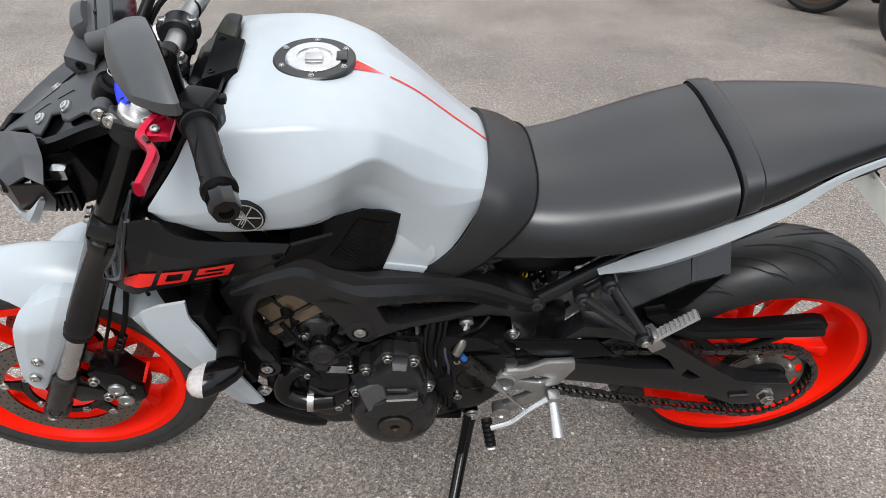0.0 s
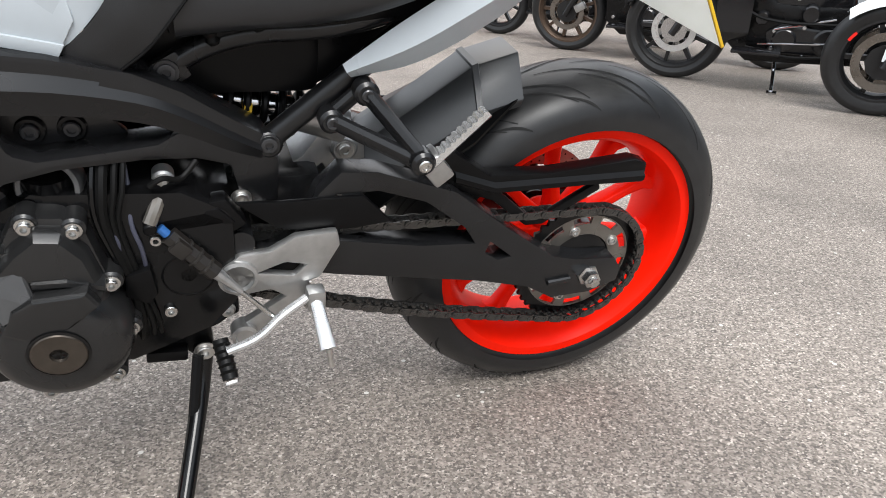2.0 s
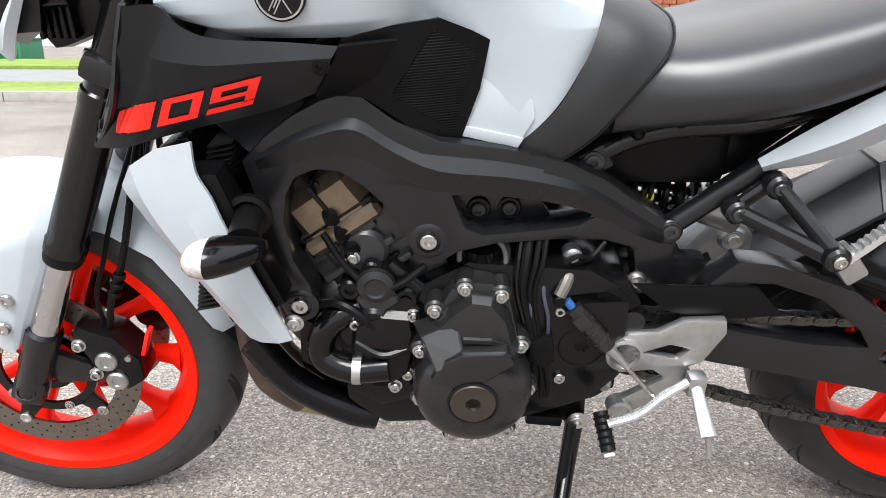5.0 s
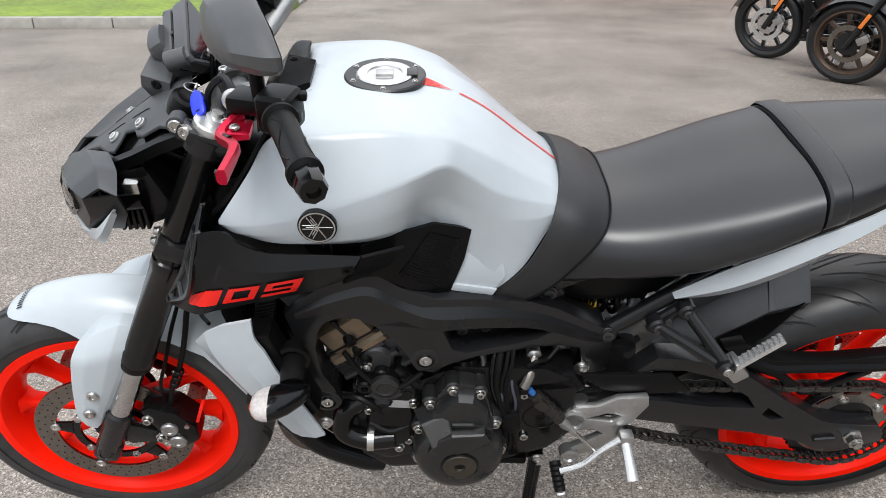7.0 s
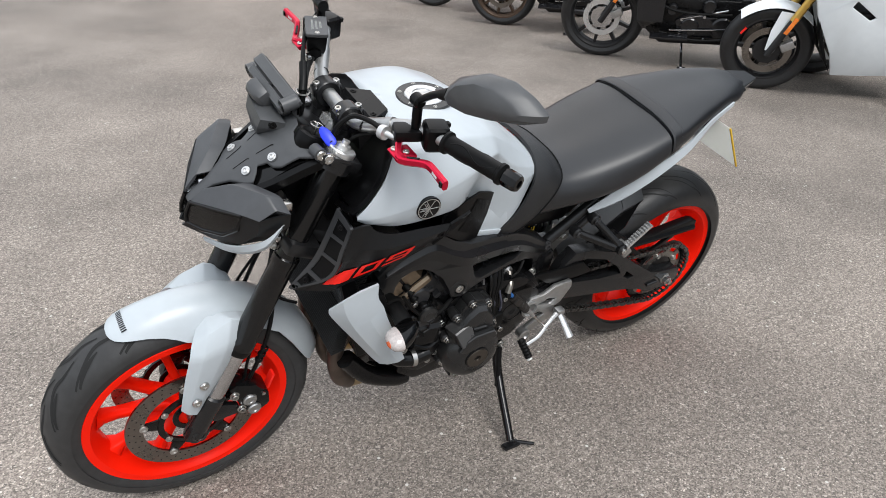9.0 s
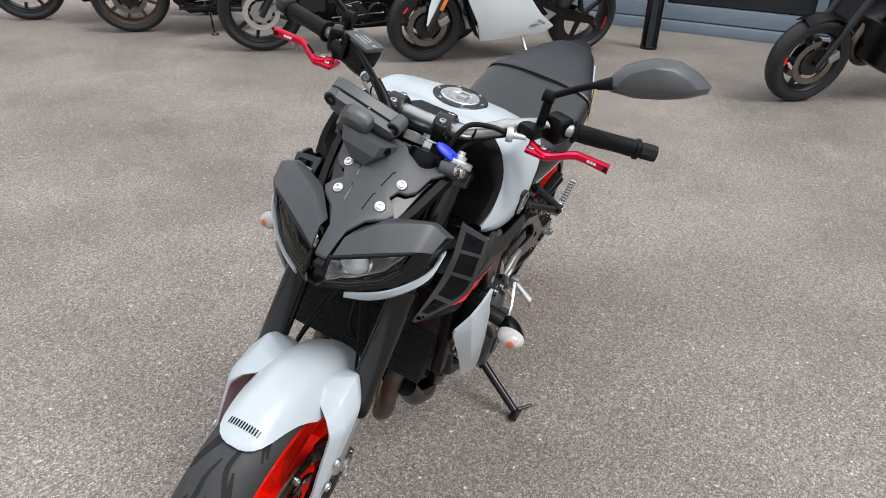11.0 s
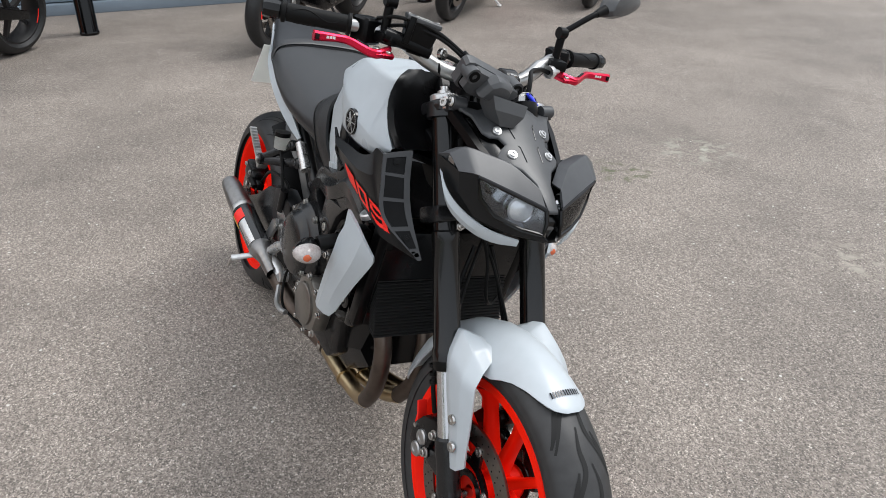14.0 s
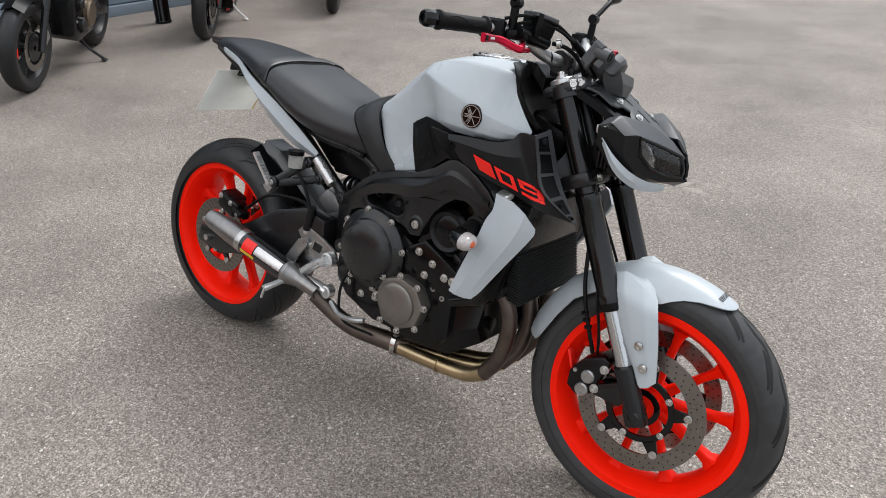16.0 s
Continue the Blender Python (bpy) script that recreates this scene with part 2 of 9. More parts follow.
M["plug"] = material("dark_bronze_plug", (0.085, 0.072, 0.060), 0.34, 0.8, 0.15, 70)
M["grille_grey"] = material("mid_grey_moulded_plastic", (0.030, 0.031, 0.033), 0.34, 0, 0.1, 60, 0.02, 900)
M["lamp_silver"] = material("silvered_lamp_bowl", (0.42, 0.44, 0.47), 0.22, 0.85, 0.1, 60)
M["dull_blue"] = material("dull_blue_sleeve", (0.02, 0.10, 0.30), 0.5, 0, 0.1, 60)
M["cowl"] = material("charcoal_cowl_plastic", (0.0085, 0.0088, 0.0095), 0.32, 0, 0.12, 60, 0.03, 1200, specular=0.26)
M["cone"] = material("dull_metal_sleeve", (0.26, 0.255, 0.25), 0.36, 1.0, 0.15, 60, 0.04, 400, 0.06)


def lit_through(m, share=0.45):
    """Lets part of the light that falls on the far side shine through a thin pale sheet."""
    nt = m.node_tree
    b = nt.nodes["Principled BSDF"]
    tr = nt.nodes.new("ShaderNodeBsdfTranslucent")
    tr.inputs["Color"].default_value = (0.93, 0.93, 0.89, 1)
    mx = nt.nodes.new("ShaderNodeMixShader")
    mx.inputs[0].default_value = share
    nt.links.new(b.outputs[0], mx.inputs[1])
    nt.links.new(tr.outputs[0], mx.inputs[2])
    nt.links.new(mx.outputs[0], nt.nodes["Material Output"].inputs["Surface"])


lit_through(M["plate"], 0.6)
lit_through(M["plate_bar"], 0.8)
M["pale_wire"] = material("blue_grey_wire_sheath", (0.05, 0.052, 0.075), 0.40, 0, 0.1, 80)
M["sensor_brown"] = material("brown_black_sensor_plastic", (0.013, 0.011, 0.0095), 0.40, 0, 0.2, 60, 0.03, 700)
M["dark_metal"] = material("dark_grey_metallic_cover", (0.20, 0.185, 0.165), 0.30, 0.7, 0.12, 60, 0.02, 700)
# clear glass given a near-white colour that imitates the sky reflected in it
M["projector"] = material("projector_glass_with_sky_gleam", (0.93, 0.95, 0.98), 0.14, 0.35, 0.05, 60)
M["fork_black"] = material("gloss_black_fork_tube", (0.004, 0.004, 0.0042), 0.15, 0, 0.1, 40, specular=0.45)
M["hugger"] = material("satin_charcoal_moulding", (0.034, 0.035, 0.036), 0.30, 0, 0.1, 60, 0.02, 900, specular=0.7)
M["nose"] = material("charcoal_nose_plastic", (0.046, 0.048, 0.051), 0.44, 0, 0.1, 60, 0.02, 1200)
M["engine_edge"] = material("worn_grey_casting_edge", (0.11, 0.11, 0.112), 0.34, 0.4, 0.2, 80, 0.03, 500)
# cover black made paler: the sky's reflection is put into the colour
M["facet"] = material("charcoal_with_sky_sheen", (0.060, 0.060, 0.061), 0.30, 0.2, 0.1, 60, 0.02, 900)
M["engine_grey"] = material("satin_grey_black_casting", (0.025, 0.0252, 0.027), 0.30, 0.0, 0.2, 90, 0.03, 500, 0.05, specular=0.55)
M["carbon"] = material("carbon_weave_sleeve", (0.010, 0.010, 0.011), 0.16, 0, 0.5, 500, 0.02, 600, specular=0.6)
M["asphalt"] = asphalt()


# ---- mesh tools ----
def sharpen(bm, degrees=32):
    lim = radians(degrees)
    for f in bm.faces:
        f.smooth = True
    for e in bm.edges:
        if len(e.link_faces) == 2 and e.calc_face_angle(0.0) > lim:
            e.smooth = False


def part(name, bm, mat, parent=None, label="", sharp=32):
    bmesh.ops.recalc_face_normals(bm, faces=bm.faces)
    sharpen(bm, sharp)
    me = bpy.data.meshes.new(name)
    bm.to_mesh(me)
    bm.free()
    me.materials.append(mat)
    ob = new(name, me)
    ob.parent = parent
    if label:
        ob["label"] = label
    return ob


def thing(name, label, category, group="", m=None):
    ob = new(name)
    ob.empty_display_size = 0.1
    if m is not None:
        ob.matrix_world = m
    return tagged(ob, label, category, group)


def catmull(pts, per=6, closed=False):
    pts = [Vector(p) for p in pts]
    n = len(pts)
    out = []
    for i in range(n if closed else n - 1):
        p0 = pts[(i - 1) % n] if closed or i > 0 else pts[0] * 2 - pts[1]
        p1, p2 = pts[i], pts[(i + 1) % n]
        p3 = pts[(i + 2) % n] if closed or i + 2 < n else p2 * 2 - p1
        for k in range(per):
            t = k / per
            out.append(0.5 * ((2 * p1) + (p2 - p0) * t + (2 * p0 - 5 * p1 + 4 * p2 - p3) * t * t + (3 * p1 - p0 - 3 * p2 + p3) * t ** 3))
    if not closed:
        out.append(pts[-1])
    return out


def tube(pts, r, segs=10, per=6, bm=None, smooth=True, r2=None, cap=True, squash=1.0):
    """A round bar along a curve; r may fall or rise to r2."""
    bm = bm or bmesh.new()
    line = catmull(pts, per) if smooth and len(pts) > 2 else [Vector(p) for p in pts]
    rings = []
    up = Vector((0.13, 0.2, 1)).normalized()
    for i, p in enumerate(line):
        d = (line[min(i + 1, len(line) - 1)] - line[max(i - 1, 0)]).normalized()
        a = d.cross(up)
        if a.length < 1e-3:
            a = d.cross(Vector((1, 0, 0)))
        a.normalize()
        b = d.cross(a).normalized()
        up = -b if b.dot(up) < 0 else b
        a = d.cross(up).normalized()
        b = up
        rr = r if r2 is None else r + (r2 - r) * i / (len(line) - 1)
        rings.append([bm.verts.new(p + a * rr * math.cos(2 * math.pi * k / segs) + b * rr * squash * math.sin(2 * math.pi * k / segs)) for k in range(segs)])
    for s, t in zip(rings, rings[1:]):
        for k in range(segs):
            bm.faces.new((s[k], s[(k + 1) % segs], t[(k + 1) % segs], t[k]))
    if cap:
        bm.faces.new(rings[0][::-1])
        bm.faces.new(rings[-1])
    return bm


def loft(sections, closed=True, caps=True, bm=None):
    """Skins rows of points; closed: each row is a loop."""
    bm = bm or bmesh.new()
    rows = [[bm.verts.new(Vector(p)) for p in s] for s in sections]
    n = len(rows[0])
    for s, t in zip(rows, rows[1:]):
        for k in range(n if closed else n - 1):
            try:
                bm.faces.new((s[k], s[(k + 1) % n], t[(k + 1) % n], t[k]))
            except ValueError:
                pass
    if closed and caps:
        for row in (rows[0][::-1], rows[-1]):
            try:
                bm.faces.new(row)
            except ValueError:
                pass
    return bm


def revolve(profile, centre, axis=(0, 1, 0), segs=48, closed=False, bm=None, start=0.0, sweep=360.0):
    """Turns (radius, along) points round an axis through centre."""
    bm = bm or bmesh.new()
    ax = Vector(axis).normalized()
    u = ax.cross(Vector((0, 0, 1)))
    if u.length < 1e-3:
        u = Vector((1, 0, 0))
    u.normalize()
    v = ax.cross(u)
    c = Vector(centre)
    full = sweep >= 359.9
    count = segs if full else segs + 1
    rows = []
    for k in range(count):
        a = radians(start + sweep * k / segs)
        d = u * math.cos(a) + v * math.sin(a)
        rows.append([bm.verts.new(c + d * r + ax * h) for r, h in profile])
    n = len(profile)
    for k in range(count if full else count - 1):
        s, t = rows[k], rows[(k + 1) % count]
        for i in range(n if closed else n - 1):
            bm.faces.new((s[i], s[(i + 1) % n], t[(i + 1) % n], t[i]))
    bmesh.ops.remove_doubles(bm, verts=bm.verts, dist=1e-6)
    return bm


def disk(centre, axis, r, h, segs=24, bevel=0.0, bm=None):
    """A short cylinder from centre along axis, with a chamfered rim."""
    b = min(bevel, r * 0.5, h * 0.5)
    prof = [(0, 0), (r, 0), (r, h - b), (r - b, h), (0, h)]
    return revolve(prof, centre, axis, segs, bm=bm)


def plate(poly, lat0, lat1, bevel=0.004, bm=None, holes=(), inset=None):
    """A flat casting: an (x, z) outline between two lateral planes, all rims bevelled."""
    bm = bm or bmesh.new()
    own = bmesh.new()
    edges = []
    for loop in (poly, *holes):
        vs = [own.verts.new((x, lat0, z)) for x, z in loop]
        edges += [own.edges.new((vs[i], vs[(i + 1) % len(vs)])) for i in range(len(vs))]
    bmesh.ops.triangle_fill(own, edges=edges, use_beauty=True, use_dissolve=False)
    bmesh.ops.dissolve_limit(own, angle_limit=0.01, verts=own.verts, edges=own.edges)
    res = bmesh.ops.extrude_face_region(own, geom=own.faces[:])
    for v in res["geom"]:
        if isinstance(v, bmesh.types.BMVert):
            v.co.y = lat1
    bmesh.ops.recalc_face_normals(own, faces=own.faces)
    if bevel:
        rim = [e for e in own.edges if len(e.link_faces) == 2 and e.calc_face_angle(0) > 0.5]
        bmesh.ops.bevel(own, geom=rim, offset=bevel, offset_type="OFFSET", segments=2, profile=0.6, affect="EDGES", clamp_overlap=True)
    return merge(bm, own)


def merge(bm, other, m=None):
    me = bpy.data.meshes.new("scratch")
    other.to_mesh(me)
    other.free()
    if m is not None:
        me.transform(m)
    bm.from_mesh(me)
    bpy.data.meshes.remove(me)
    return bm


def block(size, m=None, bevel=0.003, segs=2, bm=None):
    """A box with rounded edges, centred, moved by m."""
    own = bmesh.new()
    bmesh.ops.create_cube(own, size=1)
    bmesh.ops.scale(own, vec=size, verts=own.verts)
    if bevel:
        bmesh.ops.bevel(own, geom=own.edges[:], offset=bevel, segments=segs, profile=0.6, affect="EDGES", clamp_overlap=True)
    return merge(bm or bmesh.new(), own, m)


def bolt_bm(centre, axis, r=0.007, h=0.006, bm=None):
    """A flanged screw head with a socket."""
    prof = [(r * 1.35, 0), (r * 1.35, h * 0.25), (r, h * 0.3), (r, h * 0.9), (r * 0.9, h), (r * 0.5, h), (r * 0.45, h * 0.45), (0, h * 0.45)]
    return revolve(prof, centre, axis, 14, bm=bm)


def mirrored(bm):
    """The same bmesh on the bike's other side."""
    own = bm.copy()
    for v in own.verts:
        v.co.y = -v.co.y
    bmesh.ops.reverse_faces(own, faces=own.faces)
    return own


def sheet(grid, thick, bm=None):
    """A curved panel from rows of points, given a thickness along its normals."""
    own = loft(grid, closed=False)
    bmesh.ops.recalc_face_normals(own, faces=own.faces)
    own.normal_update()
    bmesh.ops.solidify(own, geom=own.faces[:], thickness=thick)
    return merge(bm or bmesh.new(), own)


# ---- ground, kerb, verge, road, buildings ----
def slab(name, x0, x1, y0, y1, z, mat, label, thick=0.12, cat="ground"):
    bm = block((x1 - x0, y1 - y0, thick), pose((x0 + x1) / 2, (y0 + y1) / 2, z - thick / 2), min(0.02, thick / 4))
    return tagged(part(name, bm, mat), label, cat, kind="structure")


gm = bmesh.new()
bmesh.ops.create_grid(gm, x_segments=40, y_segments=40, size=300)
ground = part("ground", gm, M["asphalt"])
tagged(ground, "worn grey-brown tarmac yard with pale chippings", "ground", kind="structure")
M["grass"] = material("mown_grass", (0.17, 0.24, 0.035), 0.85, 0, 0.35, 14, 0.6, 60, 0, 0, coords="Object", bump_distance=0.02)
M["concrete"] = material("kerb_concrete", (0.34, 0.32, 0.29), 0.85, 0, 0.18, 10, 0.3, 80)
M["pale_road"] = material("pale_road_asphalt", (0.22, 0.22, 0.215), 0.85, 0, 0.12, 3, 0.3, 120)
M["blue_frame"] = material("blue_grey_aluminium_frame", (0.22, 0.27, 0.32), 0.45, 0.2, 0.06, 8)
M["dark_pane"] = material("dark_shop_glass", (0.020, 0.024, 0.028), 0.06, 0, 0.1, 3)
M["brick"] = material("red_brick", (0.30, 0.095, 0.045), 0.85, 0, 0.25, 9, 0.4, 90)
M["mortar"] = material("pale_mortar", (0.36, 0.33, 0.29), 0.9, 0, 0.12, 30)
M["render_wall"] = material("dull_rendered_wall", (0.20, 0.19, 0.18), 0.85, 0, 0.12, 2, 0.2, 60)
M["green_box"] = material("green_container_paint", (0.015, 0.16, 0.07), 0.5, 0, 0.15, 4)
M["van_white"] = material("white_van_paint", (0.75, 0.76, 0.77), 0.3, 0, 0.03, 3)
M["leaf"] = material("hedge_leaf", (0.05, 0.085, 0.022), 0.7, 0, 0.4, 6)
M["bark"] = material("tree_bark", (0.12, 0.09, 0.065), 0.9, 0, 0.3, 20)
slab("grass_verge", 2.6, 60, -9.9, -7.75, 0.10, M["grass"], "strip of mown grass behind the kerb", 0.12)
slab("road", 2.6, 80, -15.0, -9.9, 0.04, M["pale_road"], "pale public road beyond the verge", 0.06)
slab("far_verge", 2.6, 80, -19.5, -15.0, 0.12, M["grass"], "grass bank across the road", 0.12)
kerb = new("kerb")
tagged(kerb, "row of concrete kerb stones along the verge", "kerb", kind="structure")
stone = None
for k in range(30):
    if stone is None:
        ob = part("kerb_stone", block((0.905, 0.15, 0.13), None, 0.015), M["concrete"], kerb)
        stone = ob.data
    else:
        ob = new("kerb_stone", stone)
        ob.parent = kerb
    ob.location = (3.05 + 0.915 * k, -7.66, 0.055)

# shopfront behind the parked bikes: blue-grey frames with dark panes
shop = thing("shopfront", "blue-grey framed shopfront with dark glass panes", "building")
WX = -5.45
part("wall", block((0.25, 13.0, 1.6), pose(WX - 0.30, 3.2, 3.8), 0.01), M["blue_frame"], shop)
part("back_wall", block((0.1, 13.0, 3.0), pose(WX - 0.45, 3.2, 1.5), 0.01), M["render_wall"], shop)
part("sill", block((0.16, 13.0, 0.10), pose(WX, 3.2, 0.05), 0.008), M["blue_frame"], shop)
part("kick_rail", block((0.10, 13.0, 0.14), pose(WX - 0.03, 3.2, 0.18), 0.006), M["blue_frame"], shop)
for k in range(10):
    y = -3.2 + 1.42 * k
    part("mullion", block((0.11, 0.09, 2.8), pose(WX - 0.03, y, 1.6), 0.006), M["blue_frame"], shop)
    if k < 9:
        part("pane", block((0.02, 1.33, 2.6), pose(WX - 0.06, y + 0.71, 1.56), 0.002), M["dark_pane"], shop)
part("head_rail", block((0.14, 13.0, 0.16), pose(WX - 0.02, 3.2, 2.95), 0.006), M["blue_frame"], shop)

# brick building along the yard's far side
brick_house = thing("brick_building", "red brick building with a flat roof", "building")
part("wall", block((11.0, 0.25, 4.2), pose(-6.3, -11.9, 2.1), 0.01), M["mortar"], brick_house)
part("roof", block((11.3, 3.0, 0.2), pose(-6.3, -13.2, 4.3), 0.02), M["render_wall"], brick_house)
# single bricks where the seat lets the wall show, the rest joined
bs = None
rest = bmesh.new()
for row in range(50):
    for col in range(48):
        x = -11.75 + 0.2275 * col + (0.113 if row % 2 else 0)
        z = 0.045 + 0.076 * row
        near = -4.6 < x < -0.9 and 5 <= row < 23
        if near:
            if bs is None:
                ob = part("brick", block((0.215, 0.09, 0.065), None, 0.004, 1), M["brick"], brick_house)
                bs = ob.data
            else:
                ob = new("brick", bs)
                ob.parent = brick_house
            ob.location = (x, -11.735, z)
        else:
            v = [rest.verts.new((x + a, -11.69, z + b)) for a, b in ((-0.1075, -0.0325), (0.1075, -0.0325), (0.1075, 0.0325), (-0.1075, 0.0325))]
            w = [rest.verts.new((x + a, -11.78, z + b)) for a, b in ((-0.1075, -0.0325), (0.1075, -0.0325), (0.1075, 0.0325), (-0.1075, 0.0325))]
            rest.faces.new(v)
            for i in range(4):
                rest.faces.new((v[i], v[(i + 1) % 4], w[(i + 1) % 4], w[i]))
tagged(part("brickwork", rest, M["brick"], brick_house), kind="stuff")

# across the road: container, vans, trees
cont = thing("container", "green painted steel container across the road", "container")
part("body", block((2.6, 1.2, 0.62), pose(14.4, -20.3, 0.31), 0.03), M["green_box"], cont)
for k in range(11):
    part("corrugation", block((0.10, 0.05, 0.52), pose(13.25 + 0.23 * k, -19.68, 0.31), 0.02), M["green_box"], cont)
part("lid", block((2.7, 1.3, 0.06), pose(14.4, -20.3, 0.65), 0.02), M["green_box"], cont)


def van(m, label):
    v = thing("van", label, "van", "vans across the road", m)
    prof = [(2.3, 0.35), (2.45, 0.9), (2.2, 1.15), (1.55, 1.95), (1.2, 2.1), (-2.4, 2.1), (-2.5, 1.9), (-2.5, 0.35)]
    part("body", plate(prof, -0.9, 0.9, 0.06), M["van_white"], v)
    for s in (1, -1):
        part("side_window", plate([(1.95, 1.2), (1.5, 1.75), (0.75, 1.75), (0.75, 1.2)], s * 0.895, s * 0.915, 0.005), M["dark_pane"], v)
    part("windscreen", sheet([[(2.16, -0.75, 1.22), (2.16, 0.75, 1.22)], [(1.62, -0.7, 1.90), (1.62, 0.7, 1.90)]], 0.02), M["dark_pane"], v)
    for x in (1.55, -1.5):
        for s in (1, -1):
            w = part("wheel", revolve([(0.16, -0.1), (0.32, -0.1), (0.34, 0), (0.32, 0.1), (0.16, 0.1)], (x, s * 0.82, 0.34), (0, 1, 0), 24), M["tyre"], v)
            part("hubcap", disk((x, s * 0.90, 0.34), (0, s, 0), 0.17, 0.02, 20, 0.006), M["alu"], w)
    return v


v0 = van(pose(18.5, -23.5, 0, 0, 0, 12), "white panel van parked across the road")
copy_thing(v0, pose(24.0, -25.0, 0, 0, 0, 5))


def tree(x, y, h, seed):
    rng = random.Random(seed)
    t = thing("tree", "leafy street tree with an uneven crown", "tree", "trees across the road")
    t.location = (x, y, 0)
    trunk = tube([(0, 0, 0), (0.1, 0.05, h * 0.3), (0.05, 0.1, h * 0.6)], 0.18, 8, r2=0.08)
    for k in range(6):
        a = rng.random() * 6.28
        z = h * (0.3 + 0.3 * rng.random())
        tube([(0.08, 0.05, z), (math.cos(a) * h * 0.14, math.sin(a) * h * 0.14, z + h * 0.12), (math.cos(a) * h * 0.24, math.sin(a) * h * 0.24, z + h * 0.25)], 0.06, 6, r2=0.02, bm=trunk)
    part("trunk", trunk, M["bark"], t)
    crown = bmesh.new()
    for k in range(2200):
        u, a = rng.random() ** 0.4, rng.random() * 6.28
        b = math.acos(2 * rng.random() - 1)
        lobes = 1 + 0.35 * math.sin(3 * a + seed) * math.sin(2 * b)
        r = h * 0.30 * u * lobes
        p = Vector((r * math.sin(b) * math.cos(a), r * math.sin(b) * math.sin(a), h * 0.66 + r * 0.95 * math.cos(b)))
        m = Matrix.Translation(p) @ Euler((rng.random() * 6, rng.random() * 6, rng.random() * 6)).to_matrix().to_4x4()
        s = 0.10 + 0.10 * rng.random()
        crown.faces.new([crown.verts.new(m @ Vector(q)) for q in ((-s, 0, 0), (0, -s * 0.5, 0.02), (s, 0, 0), (0, s * 0.5, 0.02))])
    part("crown", crown, M["leaf"], t)


for i, (x, y, h) in enumerate(((9.0, -31, 7.0), (16.0, -34, 8.5), (23.5, -33, 7.5), (31, -36, 9.0), (40, -36, 8.0))):
    tree(x, y, h, i + 3)
far = thing("far_building", "pale low warehouse far across the road", "building")
part("wall", block((60, 8, 5.5), pose(30, -52, 2.75), 0.05), M["van_white"], far)
for k in range(12):
    part("window", block((2.2, 0.1, 1.2), pose(4 + 4.6 * k, -47.96, 2.4), 0.02), M["dark_pane"], far)
part("roof", block((61, 9, 0.4), pose(30, -52, 5.7), 0.05), M["render_wall"], far)

# black posts between the parked bikes
for x, y in ((-4.48, -0.27), (-4.72, 2.95)):
    post = thing("post", "black round metal post standing on the tarmac", "post", "posts before the shopfront")
    post.location = (x, y, 0)
    part("shaft", revolve([(0.075, 0), (0.078, 0.02), (0.072, 0.03), (0.072, 1.0), (0.06, 1.03), (0, 1.04)], (0, 0, 0), (0, 0, 1), 24), M["gloss_black"], post)


# ---- the roadster on its side stand: x forward from the rear axle, y to its left, z up, before it leans ----
LEAN_DEG = 12.5
BIKE = Matrix.Rotation(radians(-LEAN_DEG), 4, "X")
bike = thing("motorcycle", "ice-grey naked motorcycle with fluorescent red wheels on its side stand", "motorcycle")
bike.matrix_world = BIKE


def tyre_point(c, R, w, ang, y, lift=0.0):
    d = 0.34 * w
    k = min(abs(2 * y / w), 0.999)
    r = R - d + d * math.sqrt(1 - k * k) + lift
    a = radians(ang)
    return Vector((c[0] + r * math.cos(a), y + lift * 0.5 * math.copysign(1, y) * k, c[1] + r * math.sin(a)))


